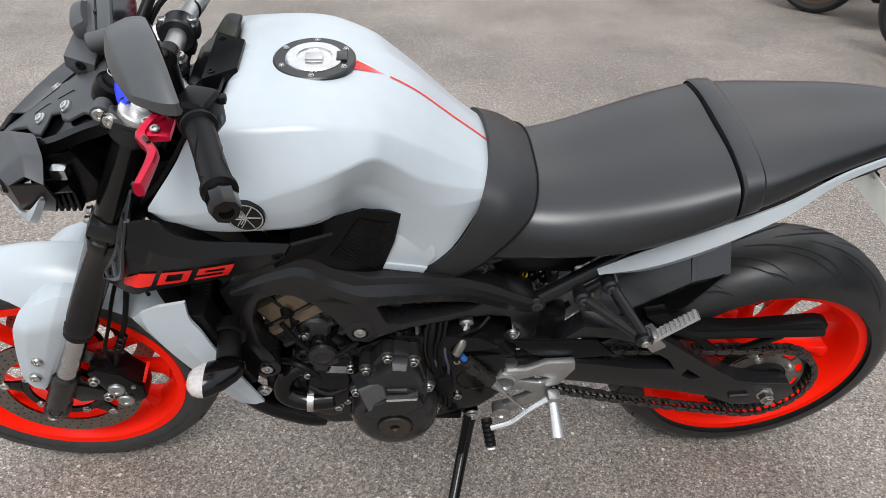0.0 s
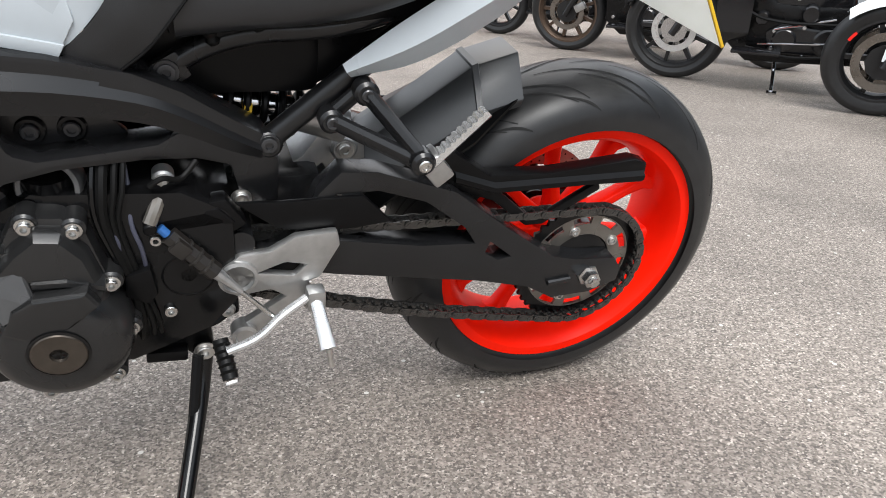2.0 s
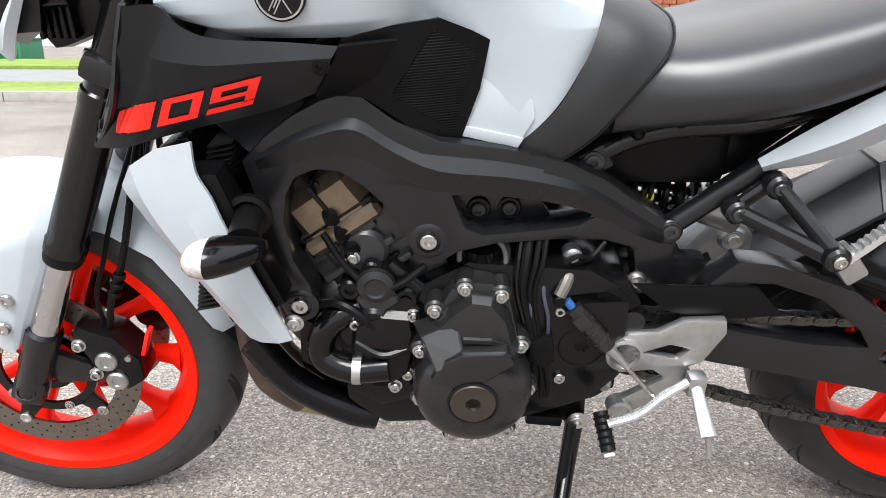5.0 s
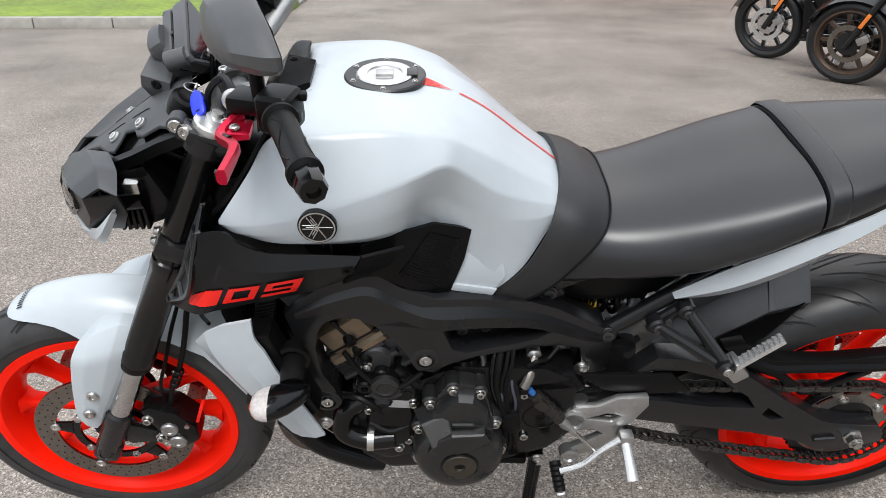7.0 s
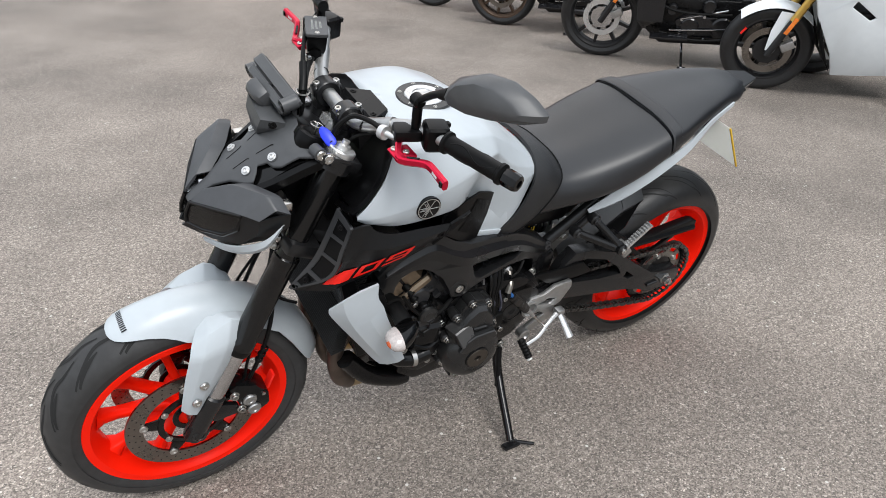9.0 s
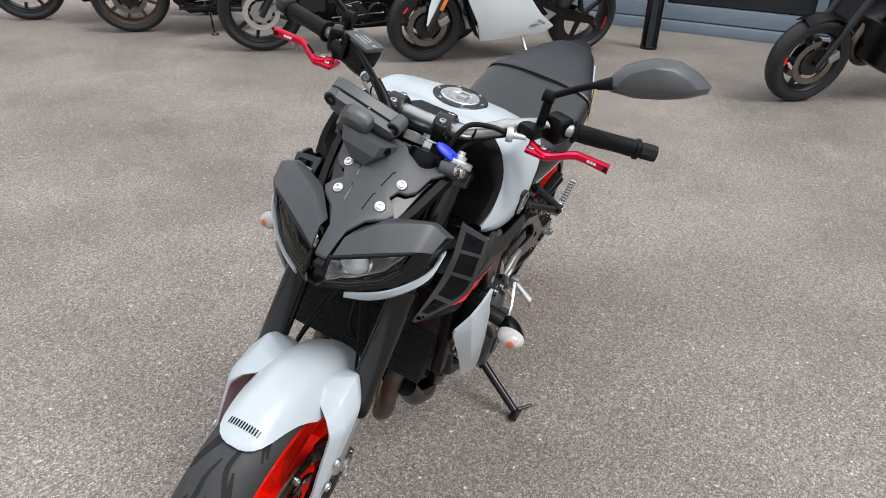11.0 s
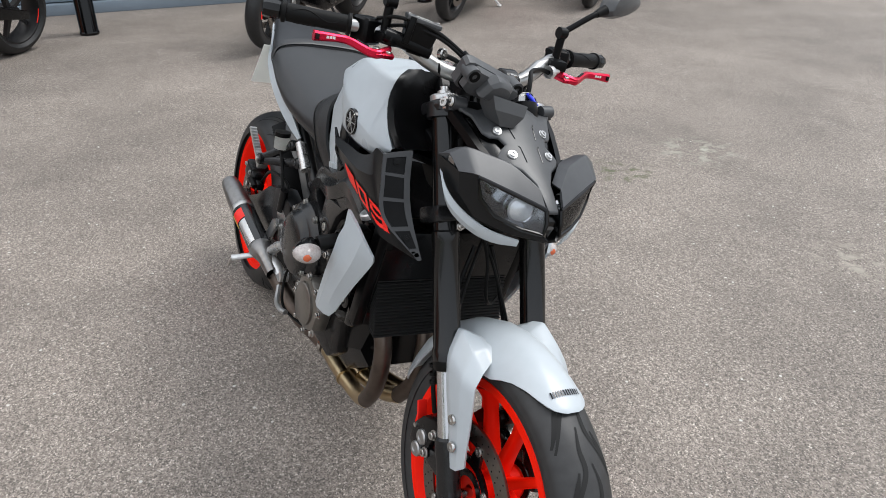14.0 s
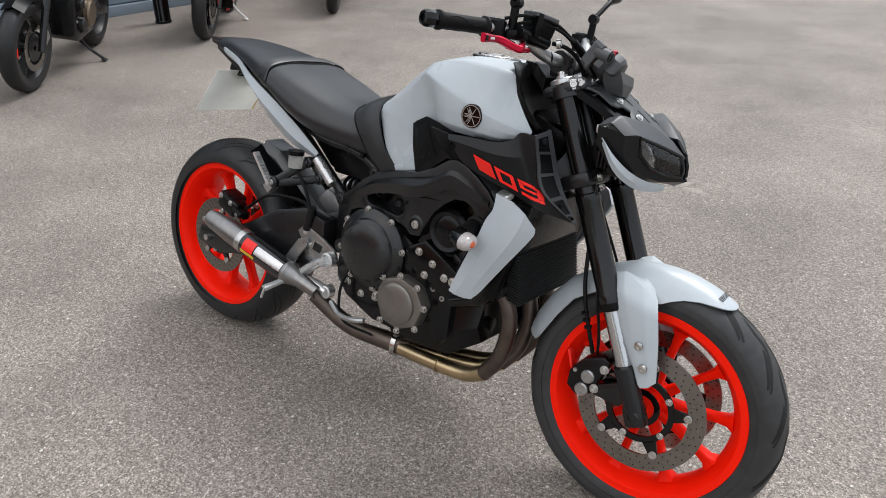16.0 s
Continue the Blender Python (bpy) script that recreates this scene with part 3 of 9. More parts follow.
def make_wheel(name, c, R, w, rim_r, spokes, hub_half, lines):
    """Cast wheel: tyre with tread grooves, dished rim, straight spokes and hub."""
    a = 0.41 * w
    prof = [(rim_r + 0.002, -a), (rim_r + 0.012, -a - 0.006), (rim_r + 0.35 * (R - rim_r), -w * 0.475), (R - 0.40 * w, -w * 0.497)]
    for k in range(1, 28):
        t = math.pi * k / 28
        prof.append((R - 0.34 * w + 0.34 * w * math.sin(t), -math.cos(t) * w / 2))
    prof += [(R - 0.40 * w, w * 0.497), (rim_r + 0.35 * (R - rim_r), w * 0.475), (rim_r + 0.012, a + 0.006), (rim_r + 0.002, a)]
    axle = (c[0], 0, c[1])
    tyre = part(name + "_tyre", revolve(prof, axle, (0, 1, 0), 96), M["tyre_dusty" if w < 0.15 else "tyre"], None)
    wheel = new(name)
    wheel.parent = bike
    wheel["label"] = "fluorescent red cast wheel with a black road tyre"
    tyre.parent = wheel
    tyre.name = "tyre"
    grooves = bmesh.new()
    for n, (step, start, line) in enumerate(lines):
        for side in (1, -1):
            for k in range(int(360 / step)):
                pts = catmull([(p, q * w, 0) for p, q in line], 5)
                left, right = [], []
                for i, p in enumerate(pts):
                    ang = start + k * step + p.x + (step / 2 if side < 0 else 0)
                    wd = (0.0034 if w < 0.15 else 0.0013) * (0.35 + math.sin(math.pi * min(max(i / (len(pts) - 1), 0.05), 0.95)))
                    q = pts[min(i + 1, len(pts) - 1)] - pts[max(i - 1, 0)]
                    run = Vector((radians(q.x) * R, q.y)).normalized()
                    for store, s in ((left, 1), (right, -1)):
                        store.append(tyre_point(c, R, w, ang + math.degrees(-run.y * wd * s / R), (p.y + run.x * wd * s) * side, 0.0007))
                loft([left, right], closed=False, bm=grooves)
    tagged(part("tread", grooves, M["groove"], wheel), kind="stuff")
    rim = [(rim_r + 0.006, -a), (rim_r + 0.004, -a - 0.004), (rim_r - 0.012, -a - 0.003), (rim_r - 0.019, -a + 0.006), (rim_r - 0.026, -a + 0.02), (rim_r - 0.034, -0.3 * a), (rim_r - 0.036, 0), (rim_r - 0.034, 0.3 * a), (rim_r - 0.026, a - 0.02),
           (rim_r - 0.019, a - 0.006), (rim_r - 0.012, a + 0.003), (rim_r + 0.004, a + 0.004), (rim_r + 0.006, a), (rim_r - 0.004, 0.8 * a), (rim_r - 0.022, 0.3 * a), (rim_r - 0.022, -0.3 * a), (rim_r - 0.004, -0.8 * a)]
    part("rim", revolve(rim, axle, (0, 1, 0), 96, closed=True), M["red"], wheel)
    part("hub", revolve([(0.012, -hub_half), (0.034, -hub_half), (0.040, -hub_half * 0.8), (0.036, -0.012), (0.046, 0), (0.036, 0.012), (0.040, hub_half * 0.8), (0.034, hub_half), (0.012, hub_half)], axle, (0, 1, 0), 40), M["red"], wheel)
    first = None
    for k in range(spokes):
        ang = 2 * math.pi * k / spokes + 0.13
        if first is None:
            rows = []
            for r, hw, ht in ((0.026, 0.017, 0.024), (0.050, 0.0115, 0.021), (0.095, 0.0090, 0.017), (0.150, 0.0085, 0.015), (rim_r - 0.048, 0.011, 0.018), (rim_r - 0.032, 0.021, 0.026)):
                rows.append([(r, y, z) for y, z in ((-ht, -hw * 0.6), (-ht * 0.8, -hw), (ht * 0.8, -hw), (ht, -hw * 0.6), (ht, hw * 0.6), (ht * 0.8, hw), (-ht * 0.8, hw), (-ht, hw * 0.6))])
            ob = part("spoke", loft(rows), M["red"], wheel, sharp=50)
            first = ob.data
        else:
            ob = new("spoke", first)
            ob.parent = wheel
        ob.matrix_local = Matrix.Translation(axle) @ Matrix.Rotation(-ang, 4, "Y")
    return wheel


def brake_disc(parent, c, lat, ro, ri, arms, out):
    """Drilled floating disc on a black carrier with bright buttons."""
    ax = (c[0], lat, c[1])
    d = part("brake_disc", revolve([(ri, -0.0025), (ro, -0.0025), (ro, 0.0025), (ri, 0.0025)], ax, (0, 1, 0), 72, closed=True), M["disc"], parent, "drilled steel brake disc")
    holes = bmesh.new()
    for k in range(36):
        for j, f in enumerate((0.2, 0.5, 0.8)):
            a = 2 * math.pi * (k + j * 0.33) / 36
            r = ri + (ro - ri) * f
            for s in (1, -1):
                disk((c[0] + r * math.cos(a), lat + s * 0.0024, c[1] + r * math.sin(a)), (0, s, 0), 0.0019, 0.0004, 8, bm=holes)
    tagged(part("drilling", holes, M["groove"], d), kind="stuff")
    car = revolve([(ri * 0.60, -0.003), (ri * 0.73, -0.003), (ri * 0.73, 0.003), (ri * 0.60, 0.003)], ax, (0, 1, 0), 48, closed=True)
    part("disc_carrier", car, M["gloss_black"], d, "black five-point disc carrier")
    for k in range(arms):
        a = 2 * math.pi * k / arms + 0.2
        # a forked arm of the carrier out to its button, and a bolt at its foot
        fork = [(ri * 0.70 * math.cos(a + u), ri * 0.70 * math.sin(a + u)) for u in (-0.22, 0.0, 0.22)]
        tip = [(ri * 1.03 * math.cos(a + u), ri * 1.03 * math.sin(a + u)) for u in (0.085, -0.085)]
        arm_ = plate([(c[0] + x, c[1] + z) for x, z in fork + tip], lat - 0.003, lat + 0.003, 0.001)
        part("carrier_arm", arm_, M["gloss_black"], d)
        p = (c[0] + ri * 1.0 * math.cos(a), lat + out * 0.003, c[1] + ri * 1.0 * math.sin(a))
        part("button", revolve([(0.0095, 0), (0.0095, 0.003), (0.0085, 0.004), (0.005, 0.004), (0.0045, 0.002), (0, 0.002)], p, (0, out, 0), 20), M["steel"], d, "bright floating button")
        b = (c[0] + ri * 0.67 * math.cos(a + 0.42), lat + out * 0.003, c[1] + ri * 0.67 * math.sin(a + 0.42))
        part("bolt", bolt_bm(b, (0, out, 0), 0.0062, 0.005), M["steel"], d)
    ring_ = revolve([(ri * 0.28, 0), (ri * 0.40, 0), (ri * 0.40, out * 0.003), (ri * 0.28, out * 0.003)], (c[0], lat - out * 0.010, c[1]), (0, 1, 0), 40, closed=True)
    part("sensor_ring", ring_, M["engine_black"], d)
    return d


RA, FA = (0.0, 0.309), (1.44, 0.30)
rear_lines = [(24.0, 0.0, [(0, 0.03), (14, 0.10), (28, 0.24), (36, 0.40)]), (24.0, 12.0, [(0, 0.16), (10, 0.26), (20, 0.41)]), (24.0, 5.0, [(0, 0.36), (6, 0.42), (10, 0.47)])]
front_lines = [(24.0, 0.0, [(0, 0.04), (-7, 0.11), (-14, 0.10), (-22, 0.26), (-31, 0.42)]), (24.0, 10.0, [(0, 0.20), (-7, 0.30), (-15, 0.44)])]
rear_wheel = make_wheel("rear_wheel", RA, 0.311, 0.182, 0.231, 10, 0.06, rear_lines)
front_wheel = make_wheel("front_wheel", FA, 0.301, 0.121, 0.227, 10, 0.055, front_lines)
for s in (1, -1):
    brake_disc(front_wheel, FA, 0.068 * s, 0.149, 0.110, 5, s)
brake_disc(rear_wheel, RA, -0.088, 0.1225, 0.085, 5, -1)
rear_wheel.location = (0.0, -0.015, 0.0)


def bend(bm, fn):
    for v in bm.verts:
        v.co.y += fn(v.co.x, v.co.z)
    return bm


def screw(parent, p, axis=(0, 1, 0), r=0.006, h=0.006, mat="steel"):
    return part("bolt", bolt_bm(p, axis, r, h), M[mat], parent)


# swingarm
arm_poly = [(0.535, 0.372), (0.535, 0.420), (0.472, 0.430), (0.466, 0.475), (0.452, 0.505), (0.423, 0.535), (0.373, 0.531), (0.320, 0.513), (0.256, 0.490), (0.165, 0.420), (0.074, 0.356), (0.03, 0.345), (-0.045, 0.338), (-0.062, 0.315), (-0.06, 0.29), (-0.01, 0.272), (0.060, 0.270), (0.110, 0.300), (0.200, 0.325), (0.424, 0.369), (0.49, 0.385)]
arm_hole = [(0.450, 0.480), (0.428, 0.502), (0.37, 0.502), (0.300, 0.478), (0.235, 0.428), (0.215, 0.398), (0.30, 0.404), (0.450, 0.432)]
arm_hole2 = [(0.190, 0.398), (0.150, 0.366), (0.172, 0.362), (0.196, 0.378)]
swingarm = part("swingarm", plate(arm_poly, 0.088, 0.128, 0.008, holes=(arm_hole, arm_hole2)), M["frame_black"], bike, "black cast aluminium swingarm")
right_arm = plate([(0.50, 0.36), (0.50, 0.50), (0.42, 0.52), (0.30, 0.485), (0.18, 0.41), (0.06, 0.355), (-0.05, 0.34), (-0.06, 0.285), (0.06, 0.272), (0.3, 0.33)], -0.148, -0.100, 0.012)
part("right_arm", right_arm, M["frame_black"], swingarm)
part("cross_piece", block((0.07, 0.15, 0.10), pose(0.47, -0.01, 0.45), 0.015), M["frame_black"], swingarm)
part("pivot_shaft", tube([(0.555, 0.14, 0.445), (0.555, -0.14, 0.445)], 0.018, 16), M["frame_black"], swingarm)
part("pivot_beam", block((0.12, 0.14, 0.11), pose(0.51, -0.01, 0.445), 0.015), M["frame_black"], swingarm)
part("axle", tube([(0, 0.150, 0.31), (0, -0.160, 0.31)], 0.010, 14), M["steel"], swingarm)
part("axle_nut", revolve([(0.019, 0), (0.019, 0.006), (0.015, 0.008), (0.015, 0.020), (0.009, 0.022), (0.009, 0.028), (0, 0.028)], (0, 0.126, 0.31), (0, 1, 0), 6), M["steel"], swingarm)
part("chain_adjuster", block((0.035, 0.012, 0.022), pose(-0.035, 0.118, 0.31), 0.002), M["frame_black"], swingarm)
part("adjuster_bolt", tube([(0.075, 0.130, 0.305), (0.035, 0.130, 0.308)], 0.005, 8), M["frame_black"], swingarm)

# chain guard above the upper run
guard = plate([(0.30, 0.535), (0.262, 0.545), (0.200, 0.502), (0.10, 0.498), (-0.045, 0.512), (-0.068, 0.505), (-0.072, 0.470), (0.199, 0.474), (0.262, 0.500)], 0.080, 0.108, 0.004)
part("chain_guard", guard, M["black_plastic"], bike, "black plastic chain guard")
part("guard_stay", plate([(0.30, 0.520), (0.176, 0.470), (0.120, 0.422), (0.096, 0.421), (0.010, 0.476), (0.004, 0.462), (0.094, 0.406), (0.124, 0.406), (0.186, 0.456), (0.30, 0.500)], 0.094, 0.106, 0.003), M["black_plastic"], bike)
part("guard_ridge", loft([[(x, y, z) for y, z in ((0.108, zz + 0.010), (0.115, zz + 0.004), (0.115, zz - 0.004), (0.108, zz - 0.008))] for x, zz in ((0.255, 0.503), (0.190, 0.480), (-0.066, 0.482))]), M["black_plastic"], bike)
part("lower_guard", plate([(0.56, 0.503), (0.50, 0.500), (0.392, 0.500), (0.350, 0.455), (0.40, 0.450), (0.466, 0.449), (0.51, 0.462)], 0.126, 0.134, 0.003), M["black_plastic"], bike)

# chain and sprockets
SP_R, SP_F, FC = 0.112, 0.040, (0.585, 0.395)
ring = []
for k in range(90):
    a = 2 * math.pi * k / 90
    r = SP_R + (0.004 if k % 2 else -0.003)
    ring.append((RA[0] + r * math.cos(a), RA[1] + r * math.sin(a)))
def ring_at(r, n=40, start=0.0, turn=2 * math.pi):
    return [(RA[0] + r * math.cos(start + turn * k / n), RA[1] + r * math.sin(start + turn * k / n)) for k in range(n)]


sprocket = part("rear_sprocket", plate(ring, 0.086, 0.092, 0, holes=(ring_at(0.0945),)), M["engine_black"], bike, "dark steel rear sprocket")
slots = []
for k in range(10):
    a, w = 2 * math.pi * k / 10 + 0.2, 0.20
    slots.append(ring_at(0.092, 4, a - w, 2 * w * 4 / 3) + list(reversed(ring_at(0.079, 4, a - w, 2 * w * 4 / 3))))
part("sprocket_web", plate(ring_at(0.0945), 0.0868, 0.0922, 0, holes=[ring_at(0.058)] + slots), M["dark_metal"], sprocket, "steel web with long slots")
for k in range(5):
    a = 2 * math.pi * k / 5
    screw(sprocket, (RA[0] + 0.069 * math.cos(a), 0.0922, RA[1] + 0.069 * math.sin(a)), r=0.0075)
part("cush_hub", revolve([(0.02, 0.05), (0.068, 0.05), (0.068, 0.084), (0.045, 0.096), (0.018, 0.100)], (RA[0], 0, RA[1]), (0, 1, 0), 40), M["engine_black"], sprocket)
loop = []
d = Vector((FC[0] - RA[0], FC[1] - RA[1]))
dist, base = d.length, math.atan2(d.y, d.x)
off = math.acos((SP_R - SP_F) / dist)
top, bot = base + off, base - off
for k in range(61):
    a = top + (2 * math.pi - 2 * off) * k / 60
    loop.append(Vector((RA[0] + SP_R * math.cos(a), RA[1] + SP_R * math.sin(a))))
for k in range(1, 12):
    p, q = loop[60], Vector((FC[0] + SP_F * math.cos(bot), FC[1] + SP_F * math.sin(bot)))
    t = k / 12
    loop.append(p + (q - p) * t + Vector((0, -0.014 * math.sin(math.pi * t))))
for k in range(21):
    a = bot + (2 * off) * k / 20
    loop.append(Vector((FC[0] + SP_F * math.cos(a), FC[1] + SP_F * math.sin(a))))
seg = [0.0]
for p, q in zip(loop, loop[1:] + loop[:1]):
    seg.append(seg[-1] + (q - p).length)


def along(s):
    s %= seg[-1]
    for i in range(len(loop)):
        if seg[i + 1] >= s:
            t = (s - seg[i]) / max(seg[i + 1] - seg[i], 1e-9)
            return loop[i].lerp(loop[(i + 1) % len(loop)], t)
    return loop[0]


chain = new("chain")
chain.parent = bike
chain["label"] = "dark oiled roller chain"
links = round(seg[-1] / 0.0159)
pitch = seg[-1] / links


def link_mesh(half):
    bm = bmesh.new()
    n = 8
    for s in (half, -half - 0.002):
        pts = []
        for sgn in (1, -1):
            for k in range(n):
                a = -math.pi / 2 + math.pi * k / (n - 1)
                pts.append((sgn * (pitch / 2 + 0.0066 * math.cos(a)), sgn * 0.0066 * math.sin(a)))
        plate(pts, s, s + 0.002, 0, bm=bm)
    for x in (pitch / 2, -pitch / 2):
        disk((x, -half - 0.003, 0), (0, 1, 0), 0.0036, 2 * half + 0.006, 8, bm=bm)
    return bm


shapes = []
for k in range(links):
    p, q = along(k * pitch), along((k + 1) * pitch)
    if k < 2:
        ob = part("link", link_mesh(0.0062 + 0.0024 * k), M["chain"], chain)
        shapes.append(ob.data)
    else:
        ob = new("link", shapes[k % 2])
        ob.parent = chain
    mid, dr = (p + q) / 2, q - p
    ob.matrix_local = Matrix.Translation((mid.x, 0.098, mid.y)) @ Matrix.Rotation(-math.atan2(dr.y, dr.x), 4, "Y")

# rear brake caliper, right side
cal = part("rear_caliper", block((0.085, 0.050, 0.052), pose(0.085, -0.128, 0.440, 0, 18, 0), 0.014, 3), M["engine_black"], bike, "black rear brake caliper")
part("bridge", block((0.060, 0.060, 0.022), pose(0.078, -0.120, 0.462, 0, 18, 0), 0.008), M["engine_black"], cal)
part("mount", block((0.050, 0.026, 0.026), pose(0.130, -0.128, 0.425, 0, 18, 0), 0.006), M["engine_black"], cal)
part("slide_boot", tube([(0.115, -0.150, 0.436), (0.150, -0.146, 0.420)], 0.010, 12), M["rubber"], cal)
for x, z in ((0.060, 0.470), (0.105, 0.455), (0.135, 0.425)):
    screw(cal, (x, -0.152, z - 0.004), (0, -1, 0), 0.0065)


# ---- frame, engine, exhaust ----
def frame_lat(x, z):
    return 0.0 if x > 0.8 else max(-0.078, -(0.8 - x) * 0.26)


frame_poly = [(1.050, 0.690), (1.02, 0.722), (0.985, 0.748), (0.951, 0.766), (0.925, 0.774), (0.903, 0.771), (0.866, 0.743), (0.815, 0.719), (0.735, 0.703), (0.657, 0.678), (0.608, 0.650), (0.562, 0.614), (0.515, 0.580), (0.497, 0.540), (0.50, 0.47), (0.545, 0.47), (0.560, 0.545), (0.60, 0.562), (0.656, 0.571), (0.744, 0.576),
              (0.795, 0.570), (0.815, 0.556), (0.846, 0.560), (0.860, 0.595), (0.880, 0.632), (0.909, 0.661), (0.935, 0.678), (0.962, 0.681), (0.988, 0.670), (1.000, 0.648), (1.006, 0.614), (1.000, 0.558), (0.982, 0.520), (0.976, 0.490), (0.990, 0.470), (1.010, 0.474), (1.024, 0.520), (1.034, 0.582), (1.037, 0.640)]
frame_win = [(0.800, 0.648), (0.718, 0.643), (0.664, 0.632), (0.618, 0.600), (0.640, 0.590), (0.684, 0.590), (0.762, 0.592), (0.784, 0.604)]
main_frame = new("frame")
main_frame.parent = bike
main_frame["label"] = "satin black cast aluminium twin-spar frame"
for s in (1, -1):
    bm = bend(plate(frame_poly, 0.118, 0.174, 0.016, holes=(frame_win,)), frame_lat)
    if s < 0:
        bm = mirrored(bm)
    spar = part("spar", bm, M["frame_black"], main_frame, sharp=40)
    # broad chamfer along the upper edge, meeting the side face in a ridge
    top = [(1.030, 0.712), (0.985, 0.747), (0.951, 0.765), (0.925, 0.773), (0.903, 0.770), (0.866, 0.742), (0.815, 0.718), (0.735, 0.702), (0.657, 0.677), (0.608, 0.649), (0.562, 0.613), (0.520, 0.578)]
    drop = [0.016, 0.030, 0.036, 0.038, 0.040, 0.036, 0.034, 0.032, 0.030, 0.028, 0.024, 0.016]
    rows = []
    for (x, z), d in zip(top, drop):
        rows.append([Vector((x, la + frame_lat(x, z), zz)) for la, zz in ((0.130, z - 0.004), (0.146, z + 0.002), (0.154, z), (0.180, z - d * 0.92), (0.182, z - d), (0.181, z - d * 1.08), (0.174, z - d * 1.9), (0.150, z - d * 1.9))])
    rows = [list(r) for r in zip(*[catmull(c, 3) for c in zip(*rows)])]
    rib = loft(rows)
    part("chamfer", rib if s > 0 else mirrored(rib), M["frame_black"], spar, sharp=24)
    pl = bend(plate([(0.812, 0.640), (0.705, 0.634), (0.672, 0.590), (0.690, 0.578), (0.780, 0.578), (0.806, 0.600)], 0.118, 0.132, 0.003), frame_lat)
    part("bolt_plate", pl if s > 0 else mirrored(pl), M["frame_black"], spar)
    for x, z in ((0.768, 0.610), (0.728, 0.607)):
        la = 0.131 + frame_lat(x, z)
        part("bolt_collar", revolve([(0.0165, 0), (0.0165, 0.003), (0.0145, 0.005), (0.011, 0.005), (0.0105, 0.001), (0, 0.001)], (x, s * la, z), (0, s, 0), 24), M["engine_black"], spar)
        part("plate_bolt", revolve([(0.0095, 0), (0.0095, 0.008), (0.008, 0.0095), (0.005, 0.0095), (0.0045, 0.006), (0, 0.006)], (x, s * la, z), (0, s, 0), 18), M["engine_grey"], spar)
    for x, z in ((0.830, 0.588), (0.998, 0.491)):
        boss = revolve([(0.024, -0.01), (0.024, 0.006), (0.019, 0.009), (0.015, 0.009), (0.014, 0.003), (0, 0.003)], (x, s * 0.168, z), (0, s, 0), 28)
        part("mount_boss", boss, M["frame_black"], spar)
        part("mount_bolt", bolt_bm((x, s * 0.171, z), (0, s, 0), 0.0105, 0.008), M["steel"], spar)
    for x, z, la in ((0.549, 0.495, 0.107),):
        screw(spar, (x, s * la, z), (0, s, 0), 0.010, 0.008)
    screw(spar, (0.623, s * 0.100, 0.664), (0, s, 0), 0.0105, 0.006, "engine_grey")
    screw(spar, (0.511, s * 0.100, 0.566), (0, s, 0), 0.0105, 0.006, "engine_grey")
part("head_tube", tube([(1.215, 0, 0.77), (1.13, 0, 0.955)], 0.035, 20), M["frame_black"], main_frame)
for s in (1, -1):
    part("head_gusset", loft([[(1.04, s * 0.165, 0.70), (1.04, s * 0.12, 0.70), (0.97, s * 0.12, 0.76), (0.97, s * 0.165, 0.76)], [(1.20, s * 0.05, 0.78), (1.20, s * 0.01, 0.78), (1.14, s * 0.01, 0.92), (1.14, s * 0.05, 0.92)]]), M["frame_black"], main_frame)

